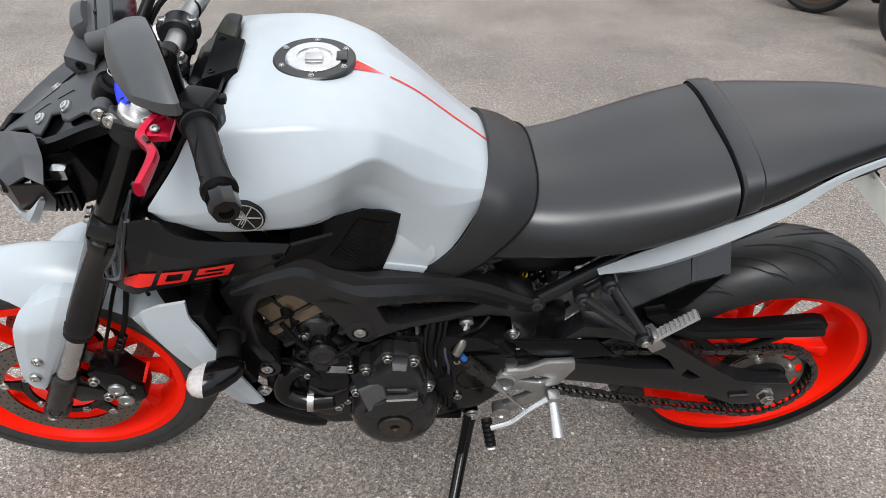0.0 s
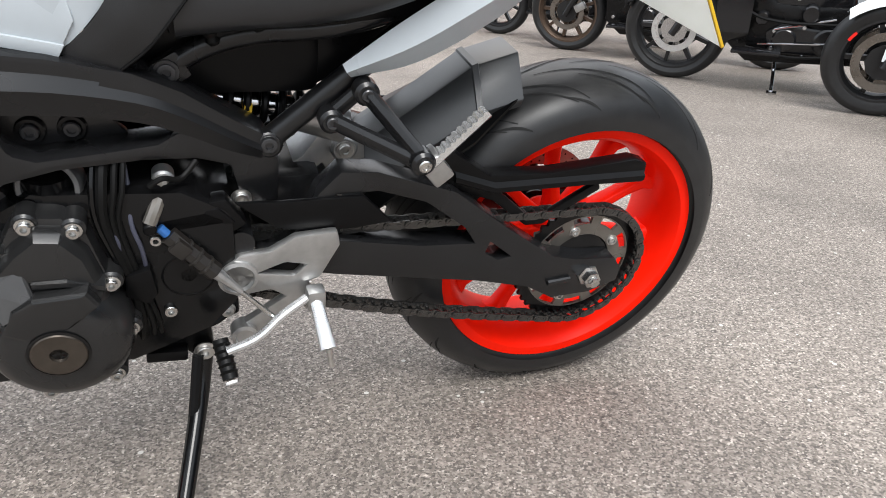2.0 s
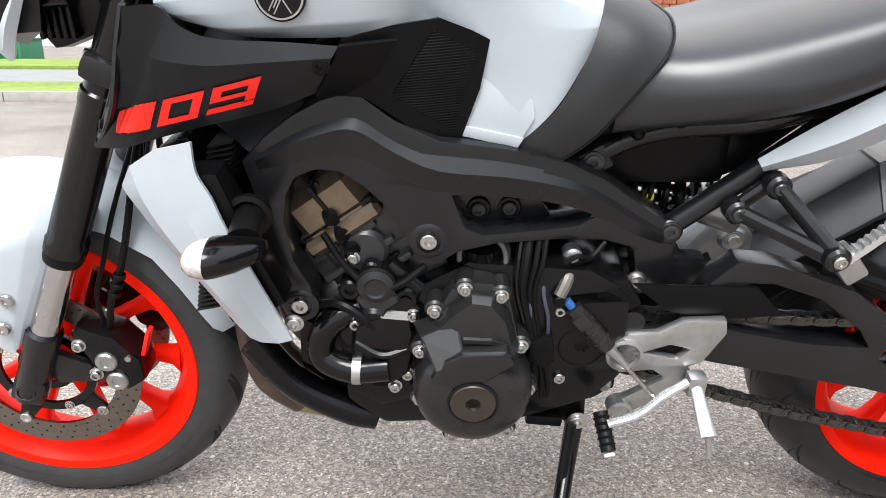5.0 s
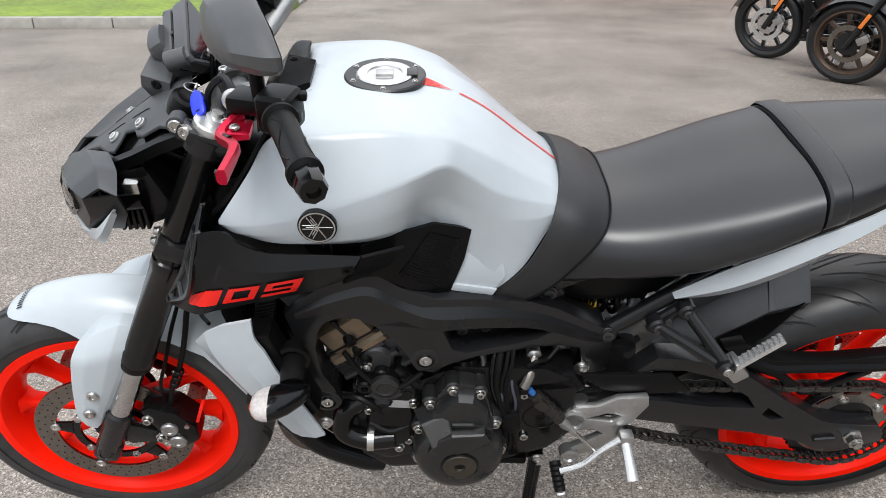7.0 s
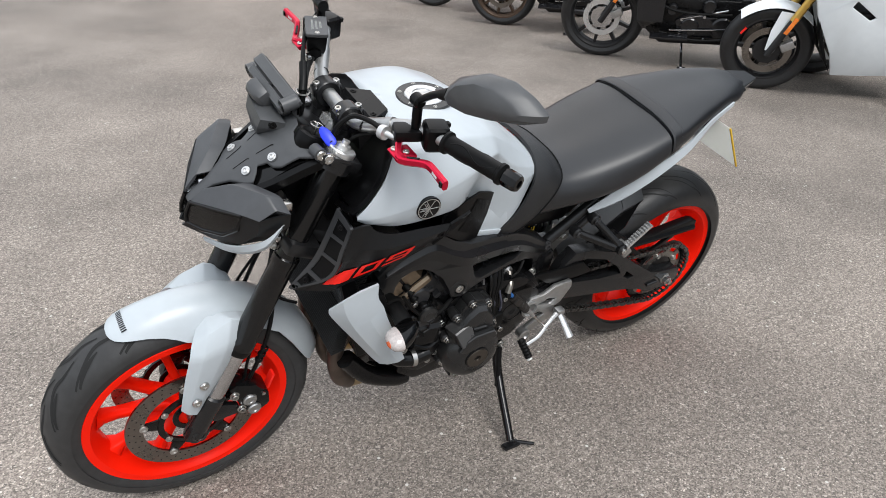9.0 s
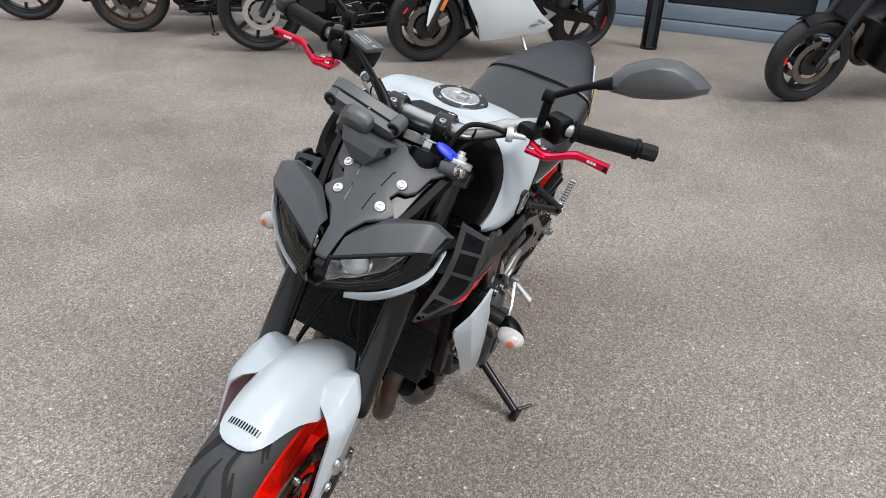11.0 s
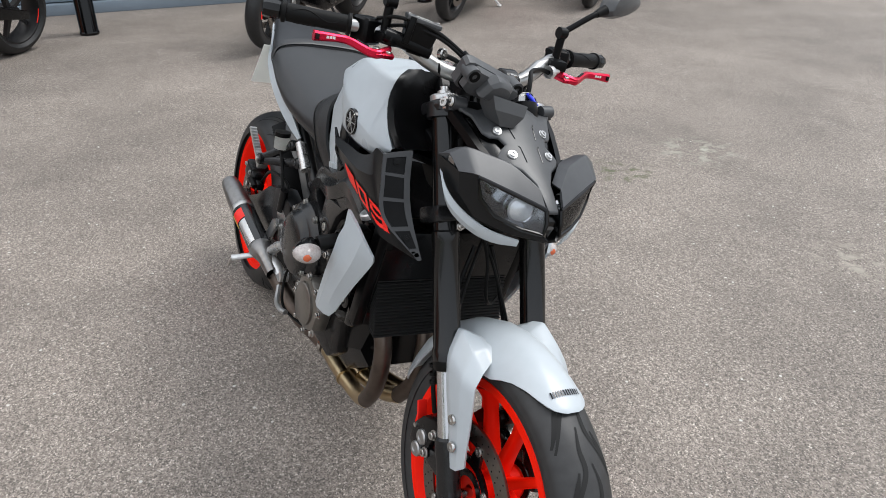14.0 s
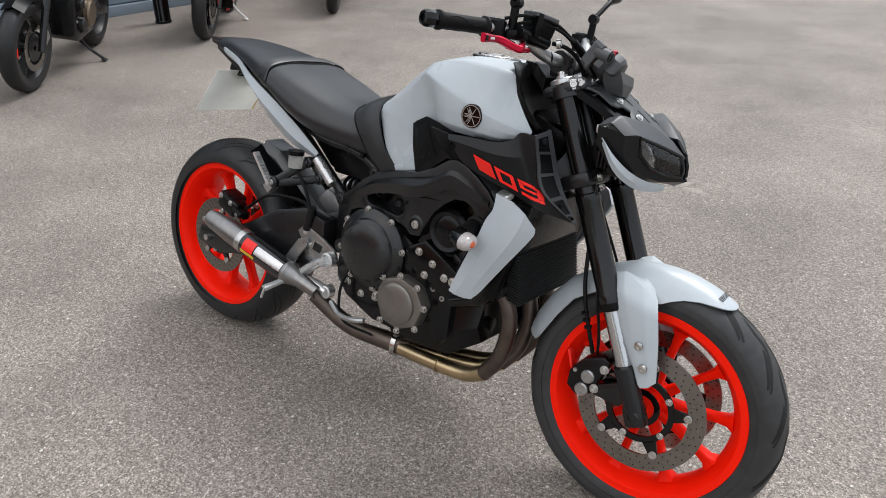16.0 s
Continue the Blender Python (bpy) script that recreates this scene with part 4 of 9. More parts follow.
# rear subframe
sub = new("subframe")
sub.parent = bike
sub["label"] = "black tubular steel rear subframe"
for s in (1, -1):
    part("upper_rail", tube([(0.628, s * 0.084, 0.660), (0.577, s * 0.084, 0.690), (0.517, s * 0.086, 0.706), (0.40, s * 0.095, 0.722), (0.20, s * 0.092, 0.795), (0.0, s * 0.06, 0.87)], 0.014, 12), M["frame_black"], sub)
    part("brace_tube", tube([(0.511, s * 0.084, 0.564), (0.33, s * 0.095, 0.722)], 0.015, 14), M["frame_black"], sub)
    part("brace_eye", disk((0.511, s * 0.080, 0.564), (0, s, 0), 0.018, 0.022, 20, 0.004), M["frame_black"], sub)
    part("tab", block((0.05, 0.014, 0.035), pose(0.624, s * 0.090, 0.660, 0, 30, 0), 0.006), M["frame_black"], sub)
    part("clip_rod", tube([(0.571, s * 0.096, 0.704), (0.520, s * 0.096, 0.720)], 0.005, 8), M["black_plastic"], sub)
    for x, z in ((0.571, 0.704), (0.520, 0.720)):
        part("rubber_knob", revolve([(0.0, -0.011), (0.006, -0.010), (0.009, -0.005), (0.0075, 0.0), (0.009, 0.005), (0.006, 0.010), (0, 0.011)], (x, s * 0.096, z), (0.3, 0, 1), 12), M["rubber"], sub)
    side = plate([(0.615, 0.655), (0.56, 0.69), (0.50, 0.71), (0.38, 0.735), (0.33, 0.755), (0.345, 0.715), (0.43, 0.640), (0.455, 0.630), (0.585, 0.628)], 0.058, 0.070, 0.003)
    part("side_cover", side if s > 0 else mirrored(side), M["black_plastic"], sub)
    # passenger peg bracket: a V of two struts
    strut = new("peg_bracket")
    strut.parent = bike
    for a, b, r in (((0.395, 0.124, 0.643), (0.338, 0.190, 0.583), 0.0095), ((0.436, 0.116, 0.604), (0.338, 0.190, 0.576), 0.0095), ((0.436, 0.106, 0.604), (0.395, 0.108, 0.643), 0.0085)):
        part("strut", tube([(a[0], s * a[1], a[2]), (b[0], s * b[1], b[2])], r, 10, squash=1.3), M["frame_black"], strut)
    for x, z, la in ((0.395, 0.643, 0.124), (0.436, 0.604, 0.116), (0.338, 0.580, 0.194)):
        part("eye", disk((x, s * (la - 0.014), z), (0, s, 0), 0.0160, 0.024, 20, 0.004), M["frame_black"], strut)
        part("eye_bolt", revolve([(0.0085, 0), (0.0085, 0.004), (0.007, 0.0055), (0.0045, 0.0055), (0.004, 0.003), (0, 0.003)], (x, s * (la + 0.009), z), (0, s, 0), 16), M["engine_grey" if z > 0.6 else "steel"], strut)
    # folded-up passenger peg with its toothed pad
    peg = part("passenger_peg", block((0.030, 0.030, 0.045), pose(0.318, s * 0.182, 0.567, 0, 40, 0), 0.005), M["alu"], strut, "bright folding passenger peg")
    a, b = (Vector((0.328, 0.190, 0.572)), Vector((0.262, 0.196, 0.646))) if s > 0 else (Vector((0.316, -0.190, 0.566)), Vector((0.268, -0.206, 0.650)))
    up, wide = Vector((0.7, 0, 0.7)), Vector((0, 1, 0))
    rows = []
    for k in range(23):
        p = a.lerp(b, k / 22)
        edge = 0.0095 if k % 2 else 0.0055
        rows.append([p + up * edge * 0.8 - wide * 0.009, p + up * edge * 0.8 + wide * 0.009, p - up * 0.002 + wide * 0.010, p - up * 0.006 + wide * 0.006, p - up * 0.006 - wide * 0.006, p - up * 0.002 - wide * 0.010])
    pad = loft(rows)
    part("peg_pad", pad, M["bright"], peg)

# rear shock and reservoir linkage
shock = new("rear_shock")
shock.parent = bike
coil = [(0.575 - 0.155 * k / 84, 0.02 + 0.026 * math.cos(k * 2 * math.pi / 12), 0.600 - 0.03 * k / 84 + 0.026 * math.sin(k * 2 * math.pi / 12)) for k in range(85)]
part("spring", tube(coil, 0.0055, 8, per=1, smooth=False), M["black_plastic"], shock, "black coil spring")
part("damper", tube([(0.59, 0.02, 0.603), (0.42, 0.02, 0.570)], 0.015, 14), M["chrome"], shock)
part("shock_body", tube([(0.47, 0.03, 0.580), (0.40, 0.03, 0.555)], 0.026, 16), M["alu"], shock, "cast aluminium shock mount")
part("shock_tag", tube([(0.535, 0.043, 0.592), (0.525, 0.043, 0.590)], 0.008, 8), M["yellow"], shock)
link_arm = part("shock_link", plate([(0.486, 0.490), (0.456, 0.508), (0.430, 0.545), (0.398, 0.556), (0.368, 0.525), (0.366, 0.500), (0.384, 0.492), (0.398, 0.478), (0.420, 0.444), (0.486, 0.438)], -0.040, 0.028, 0.008, holes=([(0.474, 0.480), (0.440, 0.486), (0.428, 0.496), (0.420, 0.482), (0.432, 0.468), (0.474, 0.468)],)), M["alu"], bike, "cast aluminium suspension link")
screw(link_arm, (0.446, 0.028, 0.456), r=0.012, mat="engine_grey")
part("link_boss", disk((0.398, 0.020, 0.520), (0, 1, 0), 0.020, 0.018, 20, 0.004), M["alu"], link_arm)
part("boss_bolt", bolt_bm((0.398, 0.038, 0.520), (0, 1, 0), 0.010, 0.007), M["steel"], link_arm)
# hugger over the rear tyre
hug = loft([[(x, y, zt + dz) for y, dz in ((-0.075, -0.024), (-0.055, 0.0), (0.012, 0.0), (0.056, -0.055), (0.050, -0.070), (-0.070, -0.058))] for x, zt in ((0.40, 0.492), (0.30, 0.562), (0.207, 0.630), (0.139, 0.651))])
bmesh.ops.bevel(hug, geom=hug.edges[:], offset=0.0035, segments=2, profile=0.6, affect="EDGES", clamp_overlap=True)
hugger = part("hugger", hug, M["hugger"], bike, "satin black rear tyre hugger", sharp=20)
part("hugger_band", loft([[(0.211, 0.0540, 0.572), (0.211, 0.0125, 0.6280), (0.211, -0.055, 0.6280)], [(0.2095, 0.0555, 0.576), (0.2095, 0.0130, 0.6310), (0.2095, -0.055, 0.6310)], [(0.2015, 0.0555, 0.580), (0.2015, 0.0130, 0.6345), (0.2015, -0.055, 0.6345)], [(0.200, 0.0540, 0.577), (0.200, 0.0125, 0.6320), (0.200, -0.055, 0.6320)]], closed=False), M["hugger"], hugger)
part("hugger_flap", sheet([[(0.40, 0.062, 0.440), (0.30, 0.062, 0.512), (0.150, 0.055, 0.596)], [(0.40, 0.095, 0.425), (0.33, 0.098, 0.480), (0.225, 0.092, 0.548)]], 0.004), M["black_plastic"], hugger)
part("hugger_lip", sheet([[(0.40, -0.070, 0.474), (0.30, -0.070, 0.548), (0.135, -0.070, 0.638)], [(0.40, -0.110, 0.462), (0.30, -0.112, 0.533), (0.135, -0.110, 0.618)]], 0.004), M["black_plastic"], hugger)

# engine
engine = new("engine")
engine.parent = bike
engine["label"] = "black three-cylinder engine with bolted side covers"
case = plate([(0.90, 0.47), (0.86, 0.50), (0.78, 0.545), (0.70, 0.54), (0.62, 0.535), (0.56, 0.50), (0.56, 0.36), (0.60, 0.315), (0.70, 0.275), (0.90, 0.265), (0.955, 0.31), (0.955, 0.42)], -0.150, 0.150, 0.016)
part("crankcase", case, M["engine_black"], engine)
# leaning cylinder block and head with fins of relief
part("cylinder_block", block((0.15, 0.25, 0.16), pose(0.875, 0, 0.50, 0, 35, 0), 0.012), M["engine_grey"], engine)
part("cylinder_head", block((0.14, 0.262, 0.062), pose(0.928, 0, 0.560, 0, 35, 0), 0.010), M["engine_grey"], engine)
head_cover = part("head_cover", block((0.108, 0.235, 0.078), pose(0.958, 0.024, 0.612, 0, 35, 0), 0.014, 1), M["bronze"], engine, "bronze-tinted cylinder head cover", sharp=20)
part("cover_skirt", block((0.118, 0.250, 0.022), pose(0.940, 0.024, 0.5865, 0, 35, 0), 0.006, 1), M["bronze"], head_cover, sharp=20)
part("cover_groove", block((0.007, 0.238, 0.082), pose(0.958, 0.024, 0.612, 0, 35, 0), 0.001, 1), M["engine_black"], head_cover)
for k in range(3):
    part("coil_tower", tube([(0.872 + 0.032 * k, 0.122, 0.452 + 0.034 * k), (0.895 + 0.032 * k, 0.130, 0.490 + 0.034 * k)], 0.0135, 14, r2=0.017), M["engine_grey"], engine)
part("sensor_pod", block((0.052, 0.034, 0.040), pose(0.898, 0.148, 0.492, 0, 35, 0), 0.010, 3), M["engine_grey"], engine)
part("cover_seam", block((0.116, 0.238, 0.004), pose(0.950, 0.024, 0.600, 0, 35, 0), 0.001), M["engine_black"], engine)
for s in (1, -1):
    part("head_rib", block((0.012, 0.010, 0.062), pose(0.958, s * 0.131, 0.622, 0, 35, 0), 0.003), M["engine_black"], engine)
    for k in range(4):
        c = pose(0.905 + 0.018 * k, s * 0.132, 0.515 + 0.026 * k, 0, 35, 0)
        part("casting_rib", block((0.125 - 0.012 * k, 0.018, 0.010), c, 0.003), M["engine_grey"], engine)
    part("cam_plug", disk((0.915, s * 0.12, 0.555), (0, s, 0), 0.032, 0.025, 24, 0.006), M["engine_grey"], engine)
    part("coil_stub", tube([(0.885, s * 0.137, 0.535), (0.845, s * 0.142, 0.50)], 0.016, 12), M["engine_black"], engine)
    for x, z in ((0.846, 0.463), (0.893, 0.431), (0.924, 0.415), (0.900, 0.510), (0.93, 0.548)):
        screw(engine, (x, s * 0.146, z), (0, s, 0), 0.0075, 0.008)
part("side_boss", plate([(0.955, 0.44), (0.93, 0.47), (0.86, 0.50), (0.83, 0.47), (0.84, 0.33), (0.90, 0.31), (0.95, 0.34)], 0.120, 0.162, 0.010), M["engine_black"], engine)

# left alternator cover
cover_poly = [(0.838, 0.430), (0.826, 0.478), (0.802, 0.522), (0.775, 0.533), (0.748, 0.530), (0.725, 0.508), (0.712, 0.45), (0.700, 0.40), (0.697, 0.345), (0.712, 0.30), (0.755, 0.270), (0.80, 0.276), (0.838, 0.318), (0.848, 0.372)]
alt = part("alternator_cover", plate(cover_poly, 0.13, 0.180, 0.010), M["cover_black"], engine, "charcoal painted alternator cover")
def drafted(poly, steps):
    """A faceted boss: an outline drawn in towards its middle, step by step."""
    cx, cz = sum(p[0] for p in poly) / len(poly), sum(p[1] for p in poly) / len(poly)
    return loft([[(cx + (x - cx) * k, la, cz + (z - cz) * k) for x, z in poly] for k, la in steps])


part("cover_dome", revolve([(0.082, 0.160), (0.081, 0.190), (0.076, 0.206), (0.066, 0.218), (0.052, 0.225), (0.034, 0.227), (0, 0.227)], (0.772, 0, 0.370), (0, 1, 0), 48), M["cover_black"], alt, sharp=25)
part("cover_upper", drafted([(0.842, 0.420), (0.838, 0.465), (0.802, 0.505), (0.776, 0.526), (0.748, 0.522), (0.725, 0.492), (0.712, 0.440), (0.706, 0.390), (0.80, 0.375)], ((1.0, 0.164), (0.96, 0.190), (0.93, 0.194), (0.84, 0.203), (0.55, 0.207))), M["cover_black"], alt, sharp=24)
part("facet_base", loft([[(0.852, 0.176, 0.468), (0.790, 0.176, 0.496), (0.776, 0.190, 0.440), (0.824, 0.190, 0.404)], [(0.840, 0.2055, 0.466), (0.793, 0.1995, 0.487), (0.783, 0.2195, 0.442), (0.820, 0.2235, 0.421)]]), M["cover_black"], alt, sharp=12)
# same paint as the cover; the paler tone imitates sky on the tilted face
part("cover_facet", loft([[(0.839, 0.205, 0.4655), (0.7935, 0.199, 0.486), (0.784, 0.219, 0.4425), (0.820, 0.223, 0.422)], [(0.836, 0.2105, 0.464), (0.795, 0.2045, 0.482), (0.786, 0.2225, 0.444), (0.819, 0.2265, 0.426)]]), M["facet"], alt, "angled facet with the sky's sheen put into its paler colour", sharp=12)
ledge = [(0.786, 0.452), (0.735, 0.454), (0.725, 0.436), (0.757, 0.410), (0.795, 0.396), (0.822, 0.412), (0.806, 0.440)]
part("cover_ledge", drafted(ledge, ((1.16, 0.196), (1.10, 0.222), (1.04, 0.2255), (0.96, 0.2265), (0.5, 0.2275))), M["cover_black"], alt, sharp=12)
part("cover_rib", loft([[(0.786, 0.196, 0.470), (0.786, 0.211, 0.466), (0.786, 0.211, 0.460), (0.786, 0.196, 0.456)], [(0.750, 0.196, 0.470), (0.750, 0.212, 0.465), (0.750, 0.212, 0.459), (0.750, 0.196, 0.455)], [(0.714, 0.186, 0.452), (0.714, 0.203, 0.448), (0.714, 0.203, 0.442), (0.714, 0.186, 0.438)]]), M["cover_black"], alt, sharp=20)
part("plug_ring", revolve([(0.031, 0), (0.034, 0.001), (0.034, 0.003), (0.031, 0.004)], (0.772, 0.226, 0.376), (0, 1, 0), 36, closed=True), M["gloss_black"], alt)
part("timing_plug", revolve([(0.031, -0.004), (0.031, 0.003), (0.029, 0.005), (0.010, 0.005), (0.009, 0.001), (0, 0.001)], (0.772, 0.226, 0.376), (0, 1, 0), 36), M["plug"], alt, "bronze round timing plug")
for x, z in ((0.784, 0.525), (0.738, 0.515), (0.709, 0.437), (0.696, 0.364), (0.843, 0.427), (0.845, 0.345), (0.823, 0.491), (0.80, 0.279), (0.722, 0.291)):
    part("cover_ear", disk((x, 0.150, z), (0, 1, 0), 0.0135, 0.032, 18, 0.003), M["cover_black"], alt)
    screw(alt, (x, 0.182, z), r=0.0075, h=0.009)
# breather ring over the cover
part("outlet_ring", revolve([(0.036, -0.02), (0.036, 0.006), (0.033, 0.011), (0.028, 0.011), (0.026, 0.006), (0.025, -0.01), (0, -0.01)], (0.760, 0.128, 0.542), (0.12, 1, 0.25), 32), M["engine_edge"], engine)
part("outlet_pipe", tube([(0.762, 0.11, 0.50), (0.762, 0.12, 0.56)], 0.03, 16), M["engine_black"], engine)

# sprocket cover, cables and shift gear
spc = part("sprocket_cover", plate([(0.672, 0.475), (0.655, 0.508), (0.570, 0.518), (0.545, 0.478), (0.578, 0.46), (0.578, 0.36), (0.64, 0.345), (0.668, 0.40)], 0.118, 0.146, 0.007), M["black_plastic"], engine)
part("cover_bevel", plate([(0.650, 0.498), (0.580, 0.508), (0.560, 0.485), (0.64, 0.478)], 0.144, 0.150, 0.003), M["black_plastic"], spc)
part("cover_ring", revolve([(0.036, 0), (0.036, 0.004), (0.031, 0.006), (0.029, 0.002), (0.012, 0.002), (0.010, 0.005), (0, 0.005)], (0.622, 0.145, 0.412), (0, 1, 0), 32), M["black_plastic"], spc)
for x, z in ((0.649, 0.358), (0.598, 0.330), (0.577, 0.324)):
    screw(spc, (x, 0.146 if z > 0.34 else 0.12, z), r=0.0085, h=0.009)
for k, (dx, r, mat) in enumerate(((0.0, 0.0065, "rubber"), (-0.013, 0.004, "rubber"), (-0.022, 0.0035, "rubber"), (0.010, 0.0045, "gloss_black"))):
    part("cable", tube([(0.700 + dx, 0.13, 0.585), (0.706 + dx, 0.152, 0.545), (0.708 + dx * 0.7, 0.156, 0.50), (0.690 + dx * 0.5, 0.158, 0.42), (0.685 + dx, 0.150, 0.33), (0.70 + dx, 0.12, 0.28)], r, 8), M[mat], engine)
part("cable_guide", plate([(0.695, 0.432), (0.665, 0.44), (0.660, 0.40), (0.672, 0.385), (0.698, 0.40)], 0.140, 0.168, 0.004), M["black_plastic"], engine)
arm = part("clutch_arm", tube([(0.640, 0.122, 0.534), (0.650, 0.148, 0.518), (0.660, 0.158, 0.499)], 0.0085, 10), M["dark_metal"], engine, "dull zinc clutch release arm")
part("arm_hub", disk((0.640, 0.098, 0.534), (0, 1, 0), 0.0135, 0.022, 18, 0.003), M["alu"], arm)
part("hub_bolt", bolt_bm((0.640, 0.120, 0.534), (0, 1, 0), 0.0065, 0.007), M["steel"], arm)
part("arm_joint", disk((0.660, 0.150, 0.494), (0, 1, 0), 0.008, 0.016, 12, 0.002), M["black_plastic"], arm)
s0, s1 = Vector((0.641, 0.156, 0.480)), Vector((0.590, 0.166, 0.424))
qs = part("shift_sensor", tube([tuple(s0), tuple(s0.lerp(s1, 0.55)), tuple(s1)], 0.0125, 8, per=2, smooth=False), M["sensor_brown"], bike, "brown-black shift rod sensor", sharp=30)
for k in range(3):
    part("sensor_ring", revolve([(0.0122, -0.0025), (0.0140, -0.0015), (0.0140, 0.0015), (0.0122, 0.0025)], s0.lerp(s1, 0.35 + 0.22 * k), s1 - s0, 8), M["sensor_brown"], qs)
part("sensor_box", block((0.022, 0.010, 0.020), Matrix.Translation(s0.lerp(s1, 0.25) + Vector((0, 0.010, 0))) @ Matrix.Rotation(radians(-48), 4, "Y"), 0.002), M["sensor_brown"], qs)
part("sensor_tip", tube([(0.650, 0.155, 0.491), (0.642, 0.156, 0.481)], 0.006, 10), M["dull_blue"], qs)
part("rod_sleeve", tube([tuple(s1), (0.560, 0.171, 0.392)], 0.0085, 10, r2=0.004), M["alu"], qs)
part("shift_rod", tube([(0.575, 0.169, 0.408), (0.518, 0.178, 0.345)], 0.0036, 10), M["steel"], qs)

# rider controls, left
hanger = part("foot_hanger", plate([(0.585, 0.412), (0.560, 0.432), (0.520, 0.435), (0.486, 0.455), (0.430, 0.458), (0.426, 0.435), (0.452, 0.385), (0.470, 0.378), (0.448, 0.338), (0.475, 0.335), (0.552, 0.288), (0.572, 0.296), (0.568, 0.312), (0.500, 0.358), (0.520, 0.372), (0.565, 0.366), (0.590, 0.388)], 0.135, 0.150, 0.005,
                                    holes=([(0.535, 0.402), (0.50, 0.415), (0.472, 0.408), (0.488, 0.392)],)), M["alu"], bike, "cast aluminium rider foot hanger and heel guard")
part("hanger_boss", revolve([(0.026, -0.01), (0.026, 0.012), (0.021, 0.014), (0.019, 0.008), (0, 0.008)], (0.562, 0.142, 0.400), (0, 1, 0), 28), M["alu"], hanger)
part("pivot_boss", revolve([(0.018, -0.01), (0.018, 0.012), (0.013, 0.014), (0.011, 0.010), (0, 0.010)], (0.558, 0.146, 0.302), (0, 1, 0), 24), M["alu"], hanger)
lever = part("gear_lever", tube([(0.475, 0.170, 0.368), (0.51, 0.182, 0.352), (0.545, 0.195, 0.330), (0.585, 0.200, 0.318)], 0.0065, 10), M["bright"], bike, "polished gear lever with a rubber toe piece")
toe = tube([(0.592, 0.180, 0.322), (0.584, 0.222, 0.288)], 0.0105, 12)
part("toe_rubber", toe, M["rubber"], lever)
for k in range(5):
    p = Vector((0.592, 0.180, 0.322)).lerp(Vector((0.584, 0.222, 0.288)), 0.15 + 0.17 * k)
    part("toe_ring", revolve([(0.0105, -0.002), (0.0125, 0), (0.0105, 0.002)], p, (-0.15, 0.78, -0.63), 14), M["rubber"], lever)
part("toe_end", disk((0.5835, 0.224, 0.286), (-0.15, 0.78, -0.63), 0.008, 0.004, 12, 0.001), M["white_tag"], lever)


def rider_peg(s):
    dx, dz = (0.0, 0.0) if s > 0 else (-0.045, -0.046)
    peg = part("rider_peg", block((0.026, 0.024, 0.034), pose(0.462, s * 0.165, 0.362), 0.006), M["alu"], bike, "knurled aluminium rider footpeg")
    peg.location = (dx, 0, dz)
    a, b = Vector((0.463, s * 0.172, 0.362)), Vector((0.452, s * 0.255, 0.300 if s > 0 else 0.345))
    b = a.lerp(b, 0.66 if s > 0 else 1.15)
    pad = tube([a, b], 0.0090, 12, r2=0.0115, squash=0.75)
    part("peg_pad", pad, M["bright"], peg)
    part("feeler", tube([b, b + Vector((-0.004, s * 0.006, -0.028))], 0.004, 8), M["steel"], peg)
    part("peg_spring", tube([(0.452, s * 0.155, 0.372), (0.474, s * 0.168, 0.368), (0.474, s * 0.170, 0.352), (0.452, s * 0.160, 0.350)], 0.003, 6), M["steel"], peg)


rider_peg(1)
rider_peg(-1)

# side stand reaching the ground under the lean
foot_b = (BIKE.inverted() @ Vector((0.672, 0.345, 0.012)))
stand = part("side_stand", tube([(0.612, 0.115, 0.262), (0.628, 0.165, 0.19), foot_b + Vector((0, -0.006, 0.012))], 0.0145, 12, r2=0.011), M["gloss_black"], bike, "black steel side stand, folded out")
part("stand_foot", block((0.050, 0.024, 0.008), Matrix.Translation(foot_b) @ Matrix.Rotation(radians(LEAN_DEG), 4, "X"), 0.003), M["frame_black"], stand)
part("stand_prong", tube([foot_b + Vector((-0.02, 0.0, 0.004)), foot_b + Vector((-0.055, 0.03, 0.012))], 0.005, 8), M["frame_black"], stand)
part("stand_spring", tube([(0.622, 0.140, 0.262), (0.640, 0.190, 0.16)], 0.008, 10), M["black_plastic"], stand)
part("stand_bracket", plate([(0.69, 0.275), (0.66, 0.325), (0.61, 0.345), (0.56, 0.335), (0.56, 0.312), (0.60, 0.300), (0.598, 0.25), (0.625, 0.24), (0.645, 0.265), (0.675, 0.255)], 0.085, 0.118, 0.005), M["engine_black"], stand)
part("stand_bolt", bolt_bm((0.612, 0.130, 0.262), (0, 1, 0), 0.011, 0.009), M["steel"], stand)
part("stand_switch", block((0.055, 0.02, 0.018), pose(0.662, 0.125, 0.262, 0, -5, 0), 0.004), M["black_plastic"], stand)

# coolant hose and water pump, left front
part("water_pump", disk((0.898, 0.13, 0.385), (0, 1, 0), 0.045, 0.032, 28, 0.008), M["engine_black"], engine)
wp = part("pump_cover", drafted([(0.940, 0.420), (0.932, 0.462), (0.895, 0.480), (0.852, 0.476), (0.846, 0.43), (0.858, 0.372), (0.885, 0.352), (0.925, 0.365)], ((1.0, 0.140), (0.97, 0.162), (0.85, 0.172), (0.5, 0.176))), M["engine_black"], engine, sharp=22)
for x, z in ((0.930, 0.456), (0.852, 0.470), (0.862, 0.372), (0.889, 0.444), (0.928, 0.372), (0.880, 0.350)):
    screw(wp, (x, 0.160, z), (0, 1, 0), 0.0075, 0.010)
